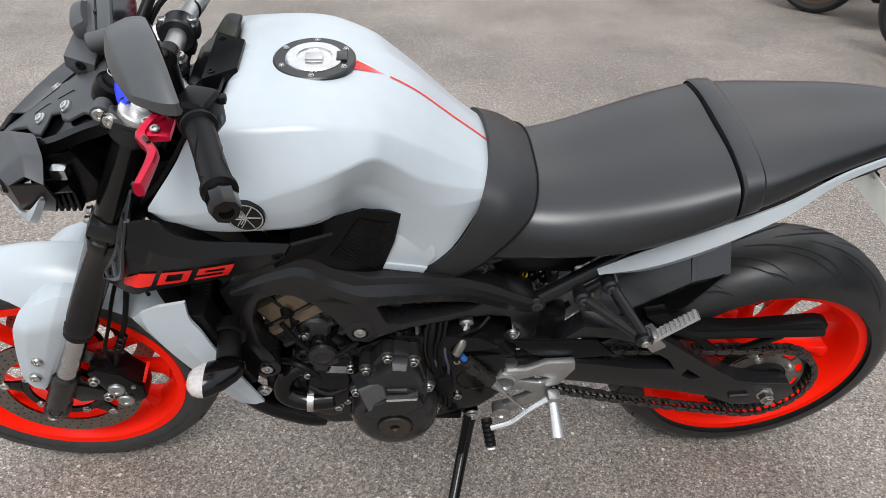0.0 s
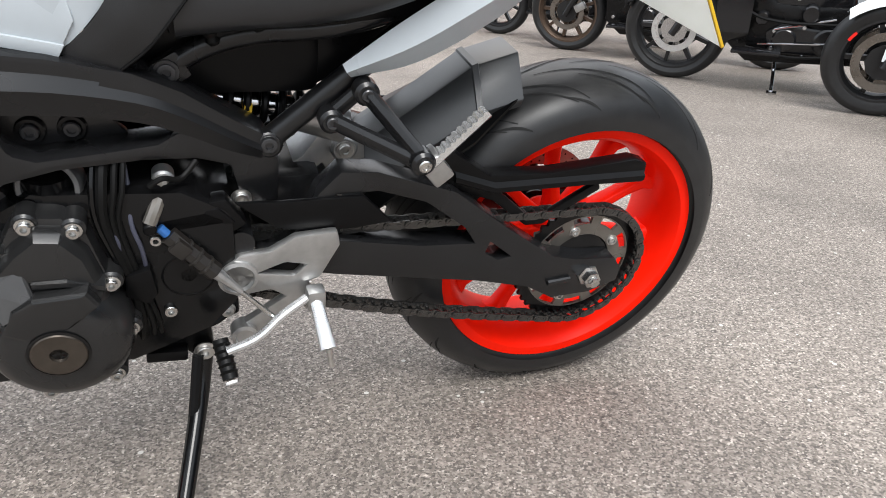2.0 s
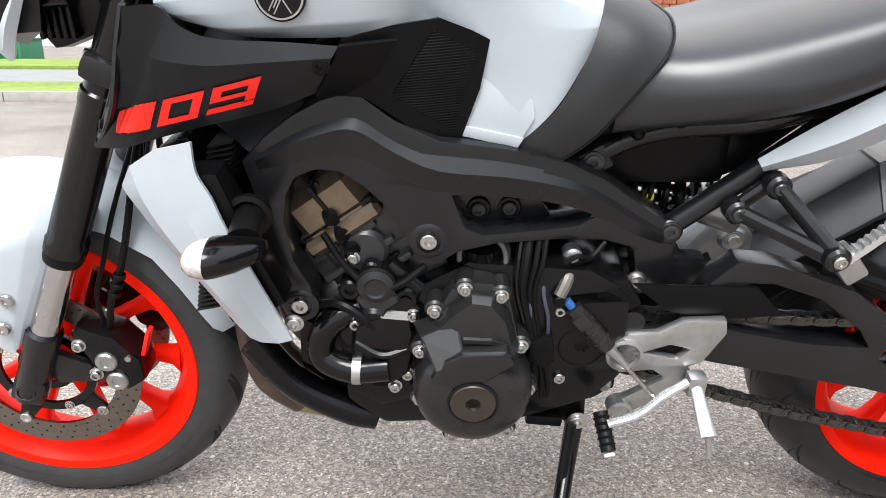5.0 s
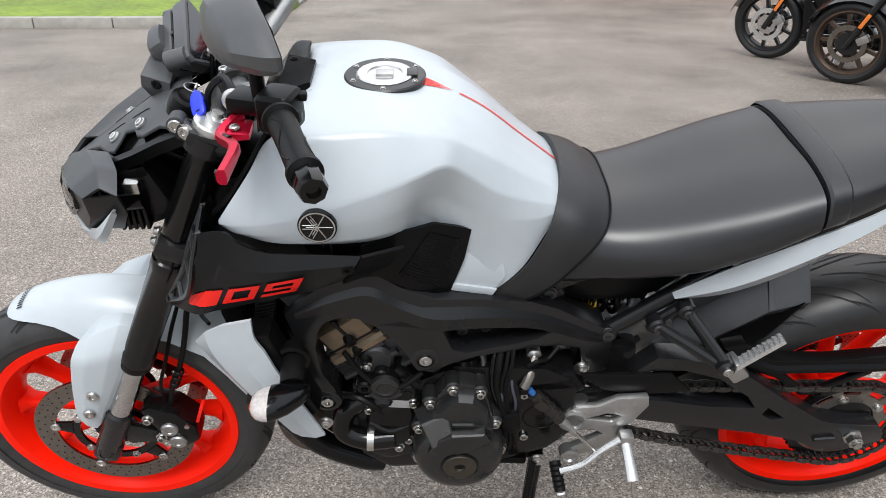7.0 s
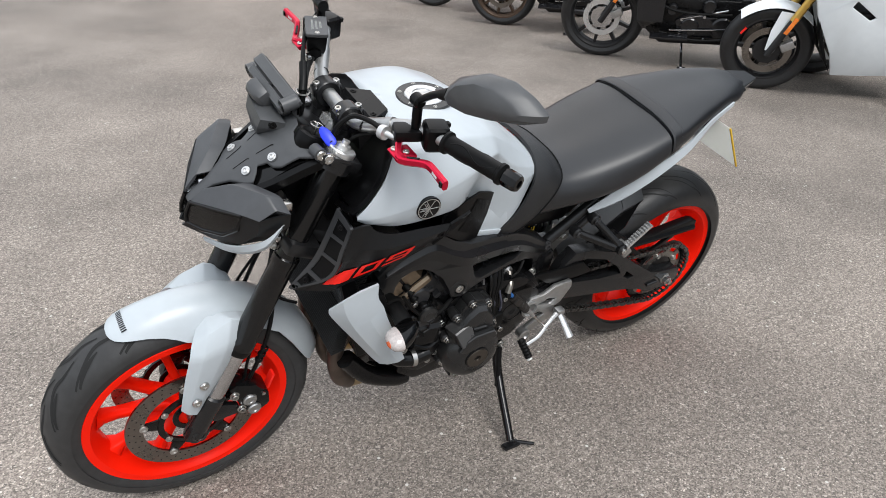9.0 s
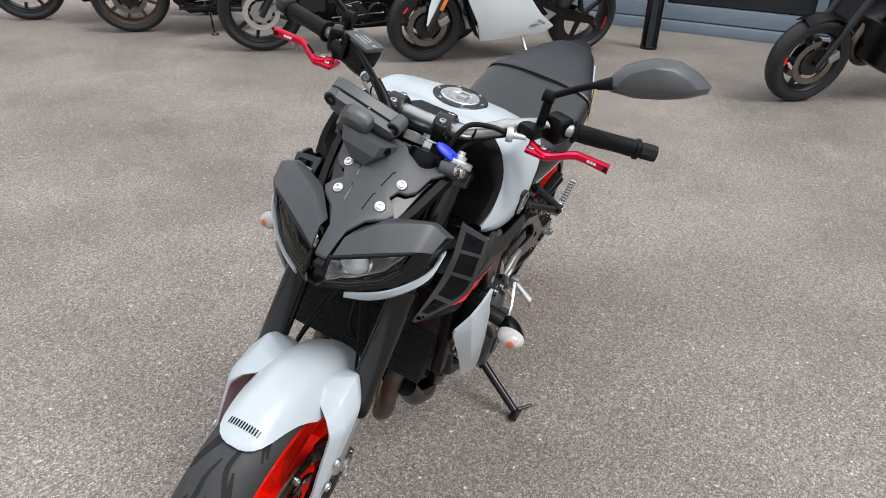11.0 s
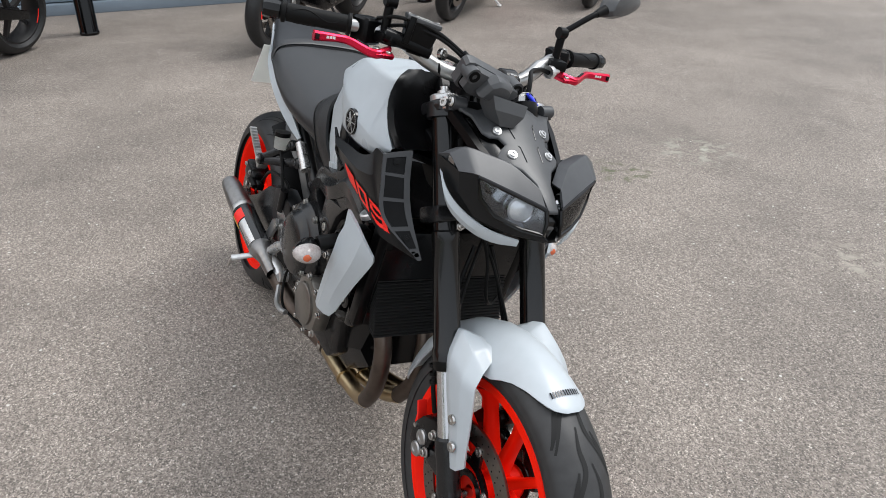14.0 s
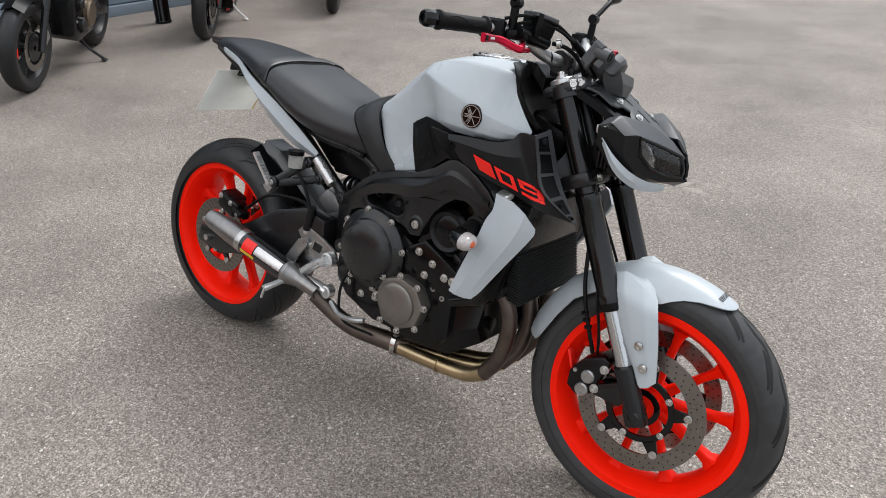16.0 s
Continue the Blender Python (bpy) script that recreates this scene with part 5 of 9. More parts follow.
part("pump_rib", tube([(0.93, 0.170, 0.43), (0.895, 0.178, 0.415), (0.862, 0.170, 0.42)], 0.006, 8), M["engine_black"], wp)
sn = part("cam_sensor", tube([(0.899, 0.12, 0.518), (0.899, 0.165, 0.518)], 0.026, 20), M["engine_black"], engine)
part("sensor_cap", revolve([(0.026, 0), (0.024, 0.006), (0.015, 0.010), (0.012, 0.008), (0, 0.008)], (0.899, 0.165, 0.518), (0, 1, 0), 20), M["cover_black"], sn)
part("coolant_hose", tube([(0.886, 0.172, 0.390), (0.938, 0.172, 0.386), (0.978, 0.165, 0.405), (0.968, 0.155, 0.448), (0.925, 0.14, 0.468)], 0.0195, 14), M["gloss_black"], engine, "black rubber coolant hose with a steel clip")
part("hose_clip", revolve([(0.0205, -0.006), (0.022, -0.006), (0.022, 0.006), (0.0205, 0.006)], (0.930, 0.172, 0.387), (1, 0, 0.05), 20, closed=True), M["steel"], engine)
part("thermostat", disk((0.905, 0.14, 0.455), (0, 1, 0), 0.028, 0.03, 20, 0.006), M["engine_black"], engine)

# small castings, plugs and wiring on the left of the engine
for k in range(5):
    part("block_fin", block((0.120 - 0.006 * k, 0.012, 0.006), pose(0.880 + 0.011 * k, 0.128, 0.470 + 0.016 * k, 0, 35, 0), 0.002), M["engine_black"], engine)
for x, z, r in ((0.862, 0.492, 0.018), (0.905, 0.535, 0.013), (0.935, 0.505, 0.015), (0.955, 0.455, 0.014), (0.868, 0.425, 0.012)):
    part("casting_boss", revolve([(r, -0.02), (r, 0.008), (r * 0.8, 0.011), (r * 0.45, 0.011), (r * 0.4, 0.006), (0, 0.006)], (x, 0.150, z), (0, 1, 0), 18), M["engine_black"], engine)
for pts, r, mat in (([(0.965, 0.150, 0.585), (0.94, 0.158, 0.545), (0.905, 0.165, 0.515), (0.87, 0.168, 0.52), (0.835, 0.160, 0.545)], 0.005, "rubber"),
                    ([(0.985, 0.140, 0.470), (0.95, 0.160, 0.485), (0.92, 0.168, 0.47), (0.89, 0.168, 0.435)], 0.0065, "rubber"),
                    ([(0.69, 0.085, 0.60), (0.680, 0.120, 0.55), (0.680, 0.152, 0.50), (0.672, 0.158, 0.46), (0.672, 0.148, 0.40), (0.69, 0.130, 0.34)], 0.0028, "pale_wire"),
                    ([(0.72, 0.085, 0.595), (0.706, 0.120, 0.55), (0.700, 0.154, 0.50), (0.694, 0.158, 0.46), (0.688, 0.140, 0.40)], 0.0024, "pale_wire"),
                    ([(0.60, 0.120, 0.56), (0.62, 0.135, 0.545), (0.64, 0.15, 0.555), (0.655, 0.150, 0.545)], 0.0035, "rubber"),
                    ([(0.66, 0.125, 0.335), (0.63, 0.135, 0.318), (0.60, 0.13, 0.310), (0.575, 0.12, 0.318)], 0.005, "rubber")):
    part("wire", tube(pts, r, 8), M[mat], engine)
for k in range(3):
    part("plug_cap", tube([(0.935 + 0.012 * k, 0.134, 0.565 + 0.022 * k), (0.928 + 0.012 * k, 0.150, 0.560 + 0.022 * k)], 0.010, 12), M["rubber"], engine)
part("sprocket_bolt", bolt_bm((0.656, 0.146, 0.470), (0, 1, 0), 0.007, 0.008), M["steel"], engine)
part("sump_bolt", bolt_bm((0.72, 0.10, 0.262), (0, 1, 0), 0.010, 0.010), M["steel"], engine)

# right side covers
clutch = part("clutch_cover", revolve([(0.108, 0.10), (0.108, 0.165), (0.100, 0.176), (0.086, 0.182), (0.080, 0.196), (0.070, 0.203), (0.03, 0.207), (0, 0.207)], (0.690, 0, 0.480), (0, -1, 0), 48), M["cover_black"], engine, "round black clutch cover")
for k in range(8):
    a = 2 * math.pi * k / 8 + 0.2
    screw(clutch, (0.690 + 0.106 * math.cos(a), -0.165, 0.480 + 0.106 * math.sin(a)), (0, -1, 0), 0.007, 0.009)
pick = part("pickup_cover", plate([(0.735, 0.372), (0.755, 0.425), (0.81, 0.445), (0.865, 0.43), (0.895, 0.385), (0.875, 0.325), (0.82, 0.300), (0.765, 0.310)], -0.188, -0.14, 0.012), M["dark_metal"], engine, "dark grey generator side cover")
part("pickup_disc", revolve([(0.055, 0), (0.055, 0.008), (0.048, 0.012), (0, 0.012)], (0.812, -0.186, 0.372), (0, -1, 0), 32), M["dark_metal"], pick)
for x, z in ((0.738, 0.372), (0.756, 0.428), (0.812, 0.447), (0.868, 0.432), (0.896, 0.385), (0.876, 0.322), (0.82, 0.298), (0.762, 0.308)):
    screw(pick, (x, -0.183, z), (0, -1, 0), 0.007, 0.009)
part("cam_cover", revolve([(0.058, 0.11), (0.058, 0.150), (0.050, 0.160), (0.040, 0.156), (0.030, 0.160), (0, 0.160)], (0.915, 0, 0.590), (0, -1, 0), 36), M["engine_black"], engine)
part("side_casting", plate([(0.80, 0.52), (0.86, 0.555), (0.965, 0.50), (0.96, 0.42), (0.88, 0.44), (0.80, 0.46)], -0.165, -0.13, 0.010), M["engine_black"], engine)
for x, z in ((0.845, 0.52), (0.89, 0.50), (0.93, 0.475), (0.87, 0.465), (0.61, 0.36), (0.66, 0.34), (0.71, 0.345)):
    screw(engine, (x, -0.163 if z > 0.4 else -0.15, z), (0, -1, 0), 0.008, 0.008)
belly = loft([[(1.02, y, z) for y, z in ((0.10, 0.42), (0.12, 0.36), (0.09, 0.31), (-0.09, 0.31), (-0.12, 0.36), (-0.10, 0.42))],
              [(0.93, y, z) for y, z in ((0.13, 0.40), (0.135, 0.32), (0.10, 0.245), (-0.10, 0.245), (-0.135, 0.32), (-0.13, 0.40))],
              [(0.74, y, z) for y, z in ((0.12, 0.34), (0.12, 0.30), (0.09, 0.225), (-0.09, 0.225), (-0.14, 0.30), (-0.13, 0.34))]])
part("oil_pan", belly, M["engine_black"], engine, sharp=20)
part("oil_filter", tube([(0.955, -0.06, 0.36), (1.02, -0.07, 0.345)], 0.034, 20), M["gloss_black"], engine)

# exhaust
exhaust = new("exhaust")
exhaust.parent = bike
exhaust["label"] = "heat-tinted steel exhaust with a slash-cut silencer"
for k, la in enumerate((-0.105, 0.0, 0.090)):
    part("header_pipe", tube([(1.000, la, 0.500), (1.065, la * 1.05, 0.475), (1.098, la, 0.40), (1.085, la * 0.95, 0.30), (1.045, la * 0.8 - 0.01, 0.235)], 0.0205, 16), M["exhaust_dark"], exhaust, "heat-dulled header pipe")
    part("header_bend", tube([(1.047, la * 0.8 - 0.01, 0.237), (0.98, la * 0.62 - 0.02, 0.205), (0.86, la * 0.40 - 0.045, 0.198), (0.77, la * 0.18 - 0.065, 0.195)], 0.0205, 16), M["exhaust"], exhaust, "gold-tinted lower pipe")
    part("pipe_ring", tube([Vector((0.905, la * 0.48 - 0.038, 0.1995)), Vector((0.899, la * 0.47 - 0.039, 0.1993))], 0.0225, 16), M["exhaust"], exhaust)
part("collector", tube([(0.79, -0.065, 0.196), (0.70, -0.085, 0.198), (0.60, -0.12, 0.215), (0.50, -0.165, 0.285)], 0.030, 18, r2=0.022), M["exhaust_dark"], exhaust)
part("collector_band", tube([(0.752, -0.07, 0.196), (0.738, -0.073, 0.196)], 0.037, 18), M["steel"], exhaust)
part("lambda_wire", tube([(0.69, -0.12, 0.215), (0.62, -0.17, 0.25), (0.60, -0.17, 0.33), (0.62, -0.16, 0.40)], 0.004, 8), M["rubber"], exhaust)
s0, s1 = Vector((0.505, -0.180, 0.306)), Vector((0.082, -0.208, 0.409))
ax = (s1 - s0).normalized()
can = part("silencer", revolve([(0.030, 0.085), (0.0345, 0.090), (0.0345, 0.280), (0.033, 0.284)], s0, ax, 32), M["carbon"], exhaust, "short carbon silencer with a metal tip and decals")
part("inlet_cone", revolve([(0.019, -0.02), (0.022, 0.05), (0.032, 0.085), (0.0355, 0.090), (0.0355, 0.100), (0.0345, 0.102)], s0, ax, 28), M["cone"], can, "bright metal inlet sleeve")
part("tip", revolve([(0.0350, 0.290), (0.0352, 0.300), (0.0335, 0.345), (0.029, 0.415), (0.026, 0.432), (0.022, 0.430), (0.022, 0.35)], s0, ax, 32), M["cone"], can, "tapered grey metal silencer tip")
part("strap", revolve([(0.0347, 0.272), (0.0360, 0.274), (0.0360, 0.290), (0.0347, 0.293)], s0, ax, 32), M["steel"], can)
# bright strip laid on the carbon to imitate its long highlight
part("bright_panel", revolve([(0.0350, 0.104), (0.0355, 0.108), (0.0355, 0.205), (0.0350, 0.209)], s0, ax, 10, start=188, sweep=44), M["bright"], can, "bright strip imitating a highlight on the carbon")
part("decal_red", revolve([(0.0352, 0.214), (0.0352, 0.258)], s0, ax, 10, start=176, sweep=62), M["decal_red"], can)
part("decal_yellow", revolve([(0.0353, 0.205), (0.0353, 0.262)], s0, ax, 4, start=156, sweep=17), M["yellow"], can)
part("silencer_bracket", plate([(0.40, 0.345), (0.37, 0.36), (0.42, 0.43), (0.45, 0.44), (0.455, 0.42)], -0.165, -0.155, 0.002), M["alu"], can)
part("belly_pipe_cover", tube([(1.085, 0.120, 0.395), (1.03, 0.128, 0.325), (0.955, 0.128, 0.278), (0.915, 0.122, 0.262)], 0.024, 14), M["engine_black"], exhaust)

# rider controls, right
hr = part("foot_hanger", plate([(0.400, 0.448), (0.428, 0.474), (0.486, 0.455), (0.545, 0.428), (0.562, 0.400), (0.540, 0.376), (0.500, 0.388), (0.465, 0.362), (0.436, 0.372), (0.428, 0.410)], -0.150, -0.140, 0.004, holes=([(0.500, 0.425), (0.470, 0.432), (0.462, 0.408), (0.492, 0.402)],)), M["alu"], bike, "polished aluminium rider foot hanger and heel guard")
for pts in ([(0.538, -0.160, 0.400), (0.490, -0.164, 0.372), (0.450, -0.166, 0.338), (0.418, -0.166, 0.316)], [(0.542, -0.160, 0.306), (0.500, -0.164, 0.318), (0.455, -0.166, 0.318), (0.418, -0.166, 0.316)]):
    part("hanger_arm", tube(pts, 0.0165, 12, squash=0.8), M["bright"], hr)
for x, z, r in ((0.538, 0.400, 0.022), (0.542, 0.306, 0.019), (0.420, 0.316, 0.018)):
    part("hanger_boss", revolve([(r, -0.014), (r, 0.010), (r * 0.75, 0.012), (r * 0.65, 0.006), (0, 0.006)], (x, -0.158, z), (0, -1, 0), 24), M["bright"], hr)
for x, z in ((0.432, 0.452), (0.452, 0.418)):
    screw(hr, (x, -0.150, z), (0, -1, 0), 0.007)
part("brake_pedal", tube([(0.575, -0.175, 0.290), (0.63, -0.195, 0.275), (0.69, -0.205, 0.285), (0.72, -0.20, 0.292)], 0.007, 10), M["alu"], bike)
part("brake_pipe", tube([(0.13, -0.12, 0.43), (0.25, -0.13, 0.51), (0.38, -0.125, 0.525), (0.43, -0.13, 0.50), (0.44, -0.13, 0.42)], 0.005, 8), M["rubber"], bike)
part("brake_cylinder", tube([(0.435, -0.150, 0.46), (0.455, -0.152, 0.53)], 0.012, 12), M["engine_black"], bike)
bottle = part("fluid_bottle", tube([(0.372, -0.150, 0.626), (0.372, -0.150, 0.662)], 0.021, 16), M["plate_bar"], bike, "cloudy plastic brake fluid bottle")
part("bottle_cap", tube([(0.372, -0.150, 0.662), (0.372, -0.150, 0.674)], 0.023, 16), M["black_plastic"], bottle)
# added bright tube in place of the white highlight on the black brace
part("brace_sleeve", tube([(0.478, -0.1075, 0.599), (0.415, -0.110, 0.656)], 0.0155, 14), M["bright"], bike, "added bright length imitating a highlight on the brace tube")
part("brake_feed", tube([(0.372, -0.150, 0.626), (0.42, -0.155, 0.58), (0.45, -0.155, 0.52)], 0.005, 8), M["rubber"], bike)
# radiator
rad = new("radiator")
rad.parent = bike
rad["label"] = "black finned radiator with side tanks"
part("core", block((0.028, 0.33, 0.245), pose(1.100, 0, 0.595, 0, 12, 0), 0.003), M["engine_black"], rad)
for k in range(34):
    part("fin", block((0.032, 0.320, 0.0022), pose(1.100 - 0.0015 * (k - 17) , 0, 0.595 + 0.0070 * (k - 17), 0, 12, 0), 0), M["groove"], rad)
for s in (1, -1):
    part("side_tank", block((0.034, 0.024, 0.25), pose(1.098, s * 0.176, 0.595, 0, 12, 0), 0.008), M["black_plastic"], rad)
part("fan_shroud", block((0.04, 0.22, 0.18), pose(1.06, 0, 0.585, 0, 12, 0), 0.02), M["engine_black"], rad)
part("lower_hose", tube([(1.06, -0.17, 0.50), (1.04, -0.165, 0.46), (1.0, -0.155, 0.44), (0.955, -0.15, 0.42)], 0.018, 12), M["gloss_black"], rad)
part("filler_cap", disk((1.075, -0.185, 0.722), (-0.2, -0.5, 1), 0.020, 0.012, 20, 0.003), M["bright"], rad)
part("regulator", block((0.05, 0.09, 0.06), pose(1.02, 0.08, 0.70), 0.01), M["engine_black"], bike)
part("battery_box", block((0.24, 0.15, 0.16), pose(0.56, 0, 0.70), 0.02), M["black_plastic"], bike)
part("airbox", block((0.24, 0.22, 0.14), pose(0.86, 0, 0.74), 0.03), M["black_plastic"], bike)
part("throttle_bodies", block((0.10, 0.24, 0.07), pose(0.80, 0, 0.625, 0, 30, 0), 0.015), M["engine_black"], bike)


# ---- tank, seat, side panels, tail ----
def skin(stations, per=5, rows=5, caps=True):
    """A body symmetric about y=0 from half sections (x, [(lat, z), ...]) given from the lower edge up to the centre line."""
    fine = []
    for x, half in stations:
        full = [(x, la, z) for la, z in half] + [(x, -la, z) for la, z in reversed(half[:-1])]
        fine.append([Vector(p) for p in catmull(full, per)])
    cols = list(zip(*fine))
    smooth = [catmull(c, rows) for c in cols]
    return [list(r) for r in zip(*smooth)]


def soft_line(pts, cut=0.3):
    """A polyline whose corners are rounded off, leaving creases between flat facets."""
    pts = [Vector(p) for p in pts]
    out = [pts[0]]
    for a, p, c in zip(pts, pts[1:], pts[2:]):
        u, v = p.lerp(a, cut), p.lerp(c, cut)
        out += [u, (u + p * 2 + v) / 4, v]
    return out + [pts[-1]]


def faceted(stations):
    """Like skin, with creased facets across and a smooth run along."""
    fine = []
    for x, half in stations:
        half = [Vector((x, *p)) for p in half]
        full = half + [Vector((p.x, -p.y, p.z)) for p in reversed(half[:-1])]
        fine.append(soft_line(full, 0.10))
    smooth = [catmull(c, 5) for c in zip(*fine)]
    return [list(r) for r in zip(*smooth)]


tank_st = [
    (1.112, [(0.160, 0.860), (0.170, 0.863), (0.180, 0.866), (0.186, 0.872), (0.184, 0.878), (0.162, 0.860), (0, 0.835)]),
    (1.090, [(0.172, 0.853), (0.184, 0.856), (0.194, 0.862), (0.198, 0.876), (0.190, 0.912), (0.160, 0.868), (0, 0.835)]),
    (1.060, [(0.180, 0.846), (0.196, 0.852), (0.203, 0.864), (0.206, 0.882), (0.184, 0.955), (0.148, 0.890), (0, 0.845)]),
    (1.035, [(0.186, 0.840), (0.202, 0.850), (0.207, 0.866), (0.210, 0.888), (0.160, 0.990), (0.130, 0.950), (0, 0.900)]),
    (1.000, [(0.189, 0.838), (0.207, 0.852), (0.211, 0.872), (0.213, 0.897), (0.166, 0.993), (0.100, 1.003), (0, 1.000)]),
    (0.950, [(0.189, 0.838), (0.206, 0.854), (0.210, 0.880), (0.211, 0.912), (0.166, 0.997), (0.090, 1.006), (0, 1.006)]),
    (0.900, [(0.183, 0.838), (0.200, 0.856), (0.205, 0.890), (0.206, 0.928), (0.163, 0.999), (0.085, 1.008), (0, 1.008)]),
    (0.865, [(0.172, 0.837), (0.182, 0.858), (0.192, 0.893), (0.199, 0.938), (0.159, 0.996), (0.083, 1.004), (0, 1.004)]),
    (0.835, [(0.150, 0.836), (0.155, 0.862), (0.174, 0.904), (0.189, 0.947), (0.153, 0.988), (0.078, 0.998), (0, 0.999)]),
    (0.800, [(0.136, 0.760), (0.140, 0.820), (0.151, 0.890), (0.173, 0.953), (0.140, 0.978), (0.074, 0.986), (0, 0.987)]),
    (0.770, [(0.134, 0.715), (0.137, 0.790), (0.145, 0.866), (0.157, 0.930), (0.130, 0.960), (0.070, 0.972), (0, 0.974)]),
    (0.730, [(0.136, 0.700), (0.138, 0.775), (0.143, 0.845), (0.145, 0.895), (0.118, 0.932), (0.065, 0.946), (0, 0.950)]),
    (0.680, [(0.134, 0.745), (0.135, 0.788), (0.136, 0.838), (0.129, 0.868), (0.100, 0.893), (0.057, 0.906), (0, 0.910)]),
    (0.640, [(0.118, 0.810), (0.119, 0.820), (0.119, 0.835), (0.111, 0.850), (0.086, 0.866), (0.048, 0.876), (0, 0.879)]),
    (0.615, [(0.103, 0.830), (0.103, 0.835), (0.102, 0.840), (0.096, 0.845), (0.076, 0.852), (0.042, 0.857), (0, 0.859)]),
]
tank = part("fuel_tank", loft(faceted(tank_st), closed=True), M["grey_paint"], bike, "satin ice-grey sculpted fuel tank", sharp=40)
# straight-cut lower ends of the tank's sides, with a lip
for s in (1, -1):
    skirt = plate([(0.803, 0.800), (0.795, 0.717), (0.724, 0.699), (0.704, 0.735), (0.715, 0.800)], 0.124, 0.141, 0.003)
    for v in skirt.verts:
        v.co.y += 0.10 * max(0.0, v.co.x - 0.735) - 0.16 * max(0.0, v.co.z - 0.735)
    part("tank_skirt", skirt if s > 0 else mirrored(skirt), M["grey_paint"], tank)
    lip = plate([(0.7945, 0.730), (0.7945, 0.7165), (0.7235, 0.6985), (0.7165, 0.711)], 0.124, 0.1435, 0.0015)
    for v in lip.verts:
        v.co.y += 0.10 * max(0.0, v.co.x - 0.735)
    part("tank_lip", lip if s > 0 else mirrored(lip), M["grey_paint"], tank)


def tank_top(x):
    """Height of the tank along its centre line."""
    line = [(s[0], s[1][-1][1]) for s in tank_st]
    for (xa, za), (xb, zb) in zip(line, line[1:]):
        if xb <= x <= xa:
            return za + (zb - za) * (xa - x) / (xa - xb)
    return line[-1][1]


cap_c = Vector((0.885, 0.0, 1.004))
cap = part("filler_ring", revolve([(0.060, -0.004), (0.0605, 0.003), (0.058, 0.005), (0.043, 0.005), (0.042, 0.002)], cap_c, (0.0, 0, 1), 48), M["cover_black"], tank, "dark ring of the filler cap")
part("filler_lid", revolve([(0.042, 0), (0.042, 0.006), (0.040, 0.0075), (0.026, 0.007), (0.025, 0.005), (0, 0.005)], cap_c, (0.0, 0, 1), 40), M["bright"], tank, "pale silver filler cap lid")
part("lock_flap", block((0.026, 0.020, 0.006), Matrix.Translation(cap_c + Vector((0, 0.006, 0.008))), 0.002), M["silver_decal"], tank)
part("lid_hinge", block((0.016, 0.026, 0.006), Matrix.Translation(cap_c + Vector((-0.040, 0, 0.006))), 0.002), M["cover_black"], tank)
for k in range(6):
    a = 2 * math.pi * k / 6 + 0.5
    part("ring_screw", bolt_bm(cap_c + Vector((0.0515 * math.cos(a), 0.0515 * math.sin(a), 0.0045)), (0, 0, 1), 0.0032, 0.003), M["steel"], tank)
for s in (1, -1):
    c = Vector((0.973, s * 0.2125, 0.886))
    nrm = Vector((0.03, s * 1.0, -0.03)).normalized()
    e = part("round_badge", revolve([(0.0265, -0.004), (0.0265, 0.0025), (0.0245, 0.004), (0.023, 0.003), (0, 0.003)], c, nrm, 40), M["gloss_black"], tank, "round black badge with a silver mark")
    turn = nrm.to_track_quat("Z", "Y").to_matrix().to_4x4()
    marks = bmesh.new()
    for k in range(3):
        m_ = Matrix.Translation(c + nrm * 0.0034) @ turn @ Matrix.Rotation(radians(60 * k + 30), 4, "Z")
        block((0.0016, 0.036, 0.0010), m_ @ Matrix.Translation((0, -0.003, 0)), 0.0003, 1, marks)
        for q in (1, -1):
            block((0.0014, 0.016, 0.0010), m_ @ Matrix.Translation((q * 0.0030, 0.012, 0)), 0.0003, 1, marks)
        block((0.0070, 0.0016, 0.0010), m_ @ Matrix.Translation((0, 0.0045, 0)), 0.0003, 1, marks)
    for r0, r1 in ((0.0225, 0.0245), (0.0, 0.0026)):
        revolve([(r0, 0.0034), (r1, 0.0034), (r1, 0.0042), (r0, 0.0042)], c, nrm, 36, closed=True, bm=marks)
    part("badge_mark", marks, M["silver_decal"], e)
# red pinstripe and arrow mark on the tank top


def on_tank(x, la, lift=0.0012):
    """A place on the tank's upper skin."""
    hit, p, nrm, _ = tank.ray_cast((x, la, 1.3), (0, 0, -1))
    return (Vector(p) + nrm * lift) if hit else Vector((x, la, tank_top(x) + lift))


bpy.context.view_layer.update()
stripe = [[on_tank(0.775 - 0.155 * k / 24, w) for w in (0.0022, 0.0, -0.0022)] for k in range(25)]
part("pinstripe", loft(stripe, closed=False), M["decal_red"], tank)
arrow = bmesh.new()
for y0, y1, x0 in ((0.016, 0.009, 0.832), (0.006, 0.001, 0.828), (-0.006, -0.001, 0.828), (-0.016, -0.009, 0.832)):
    rows = []
    for k in range(6):
        t = k / 5
        x = x0 - (x0 - 0.785) * t
        rows.append([on_tank(x, (y0 * (1 - t))), on_tank(x, (y1 * (1 - t)) + (0.0003 if y1 > 0 else -0.0003))])
    loft(rows, closed=False, bm=arrow)
part("arrow_mark", arrow, M["decal_red"], tank)

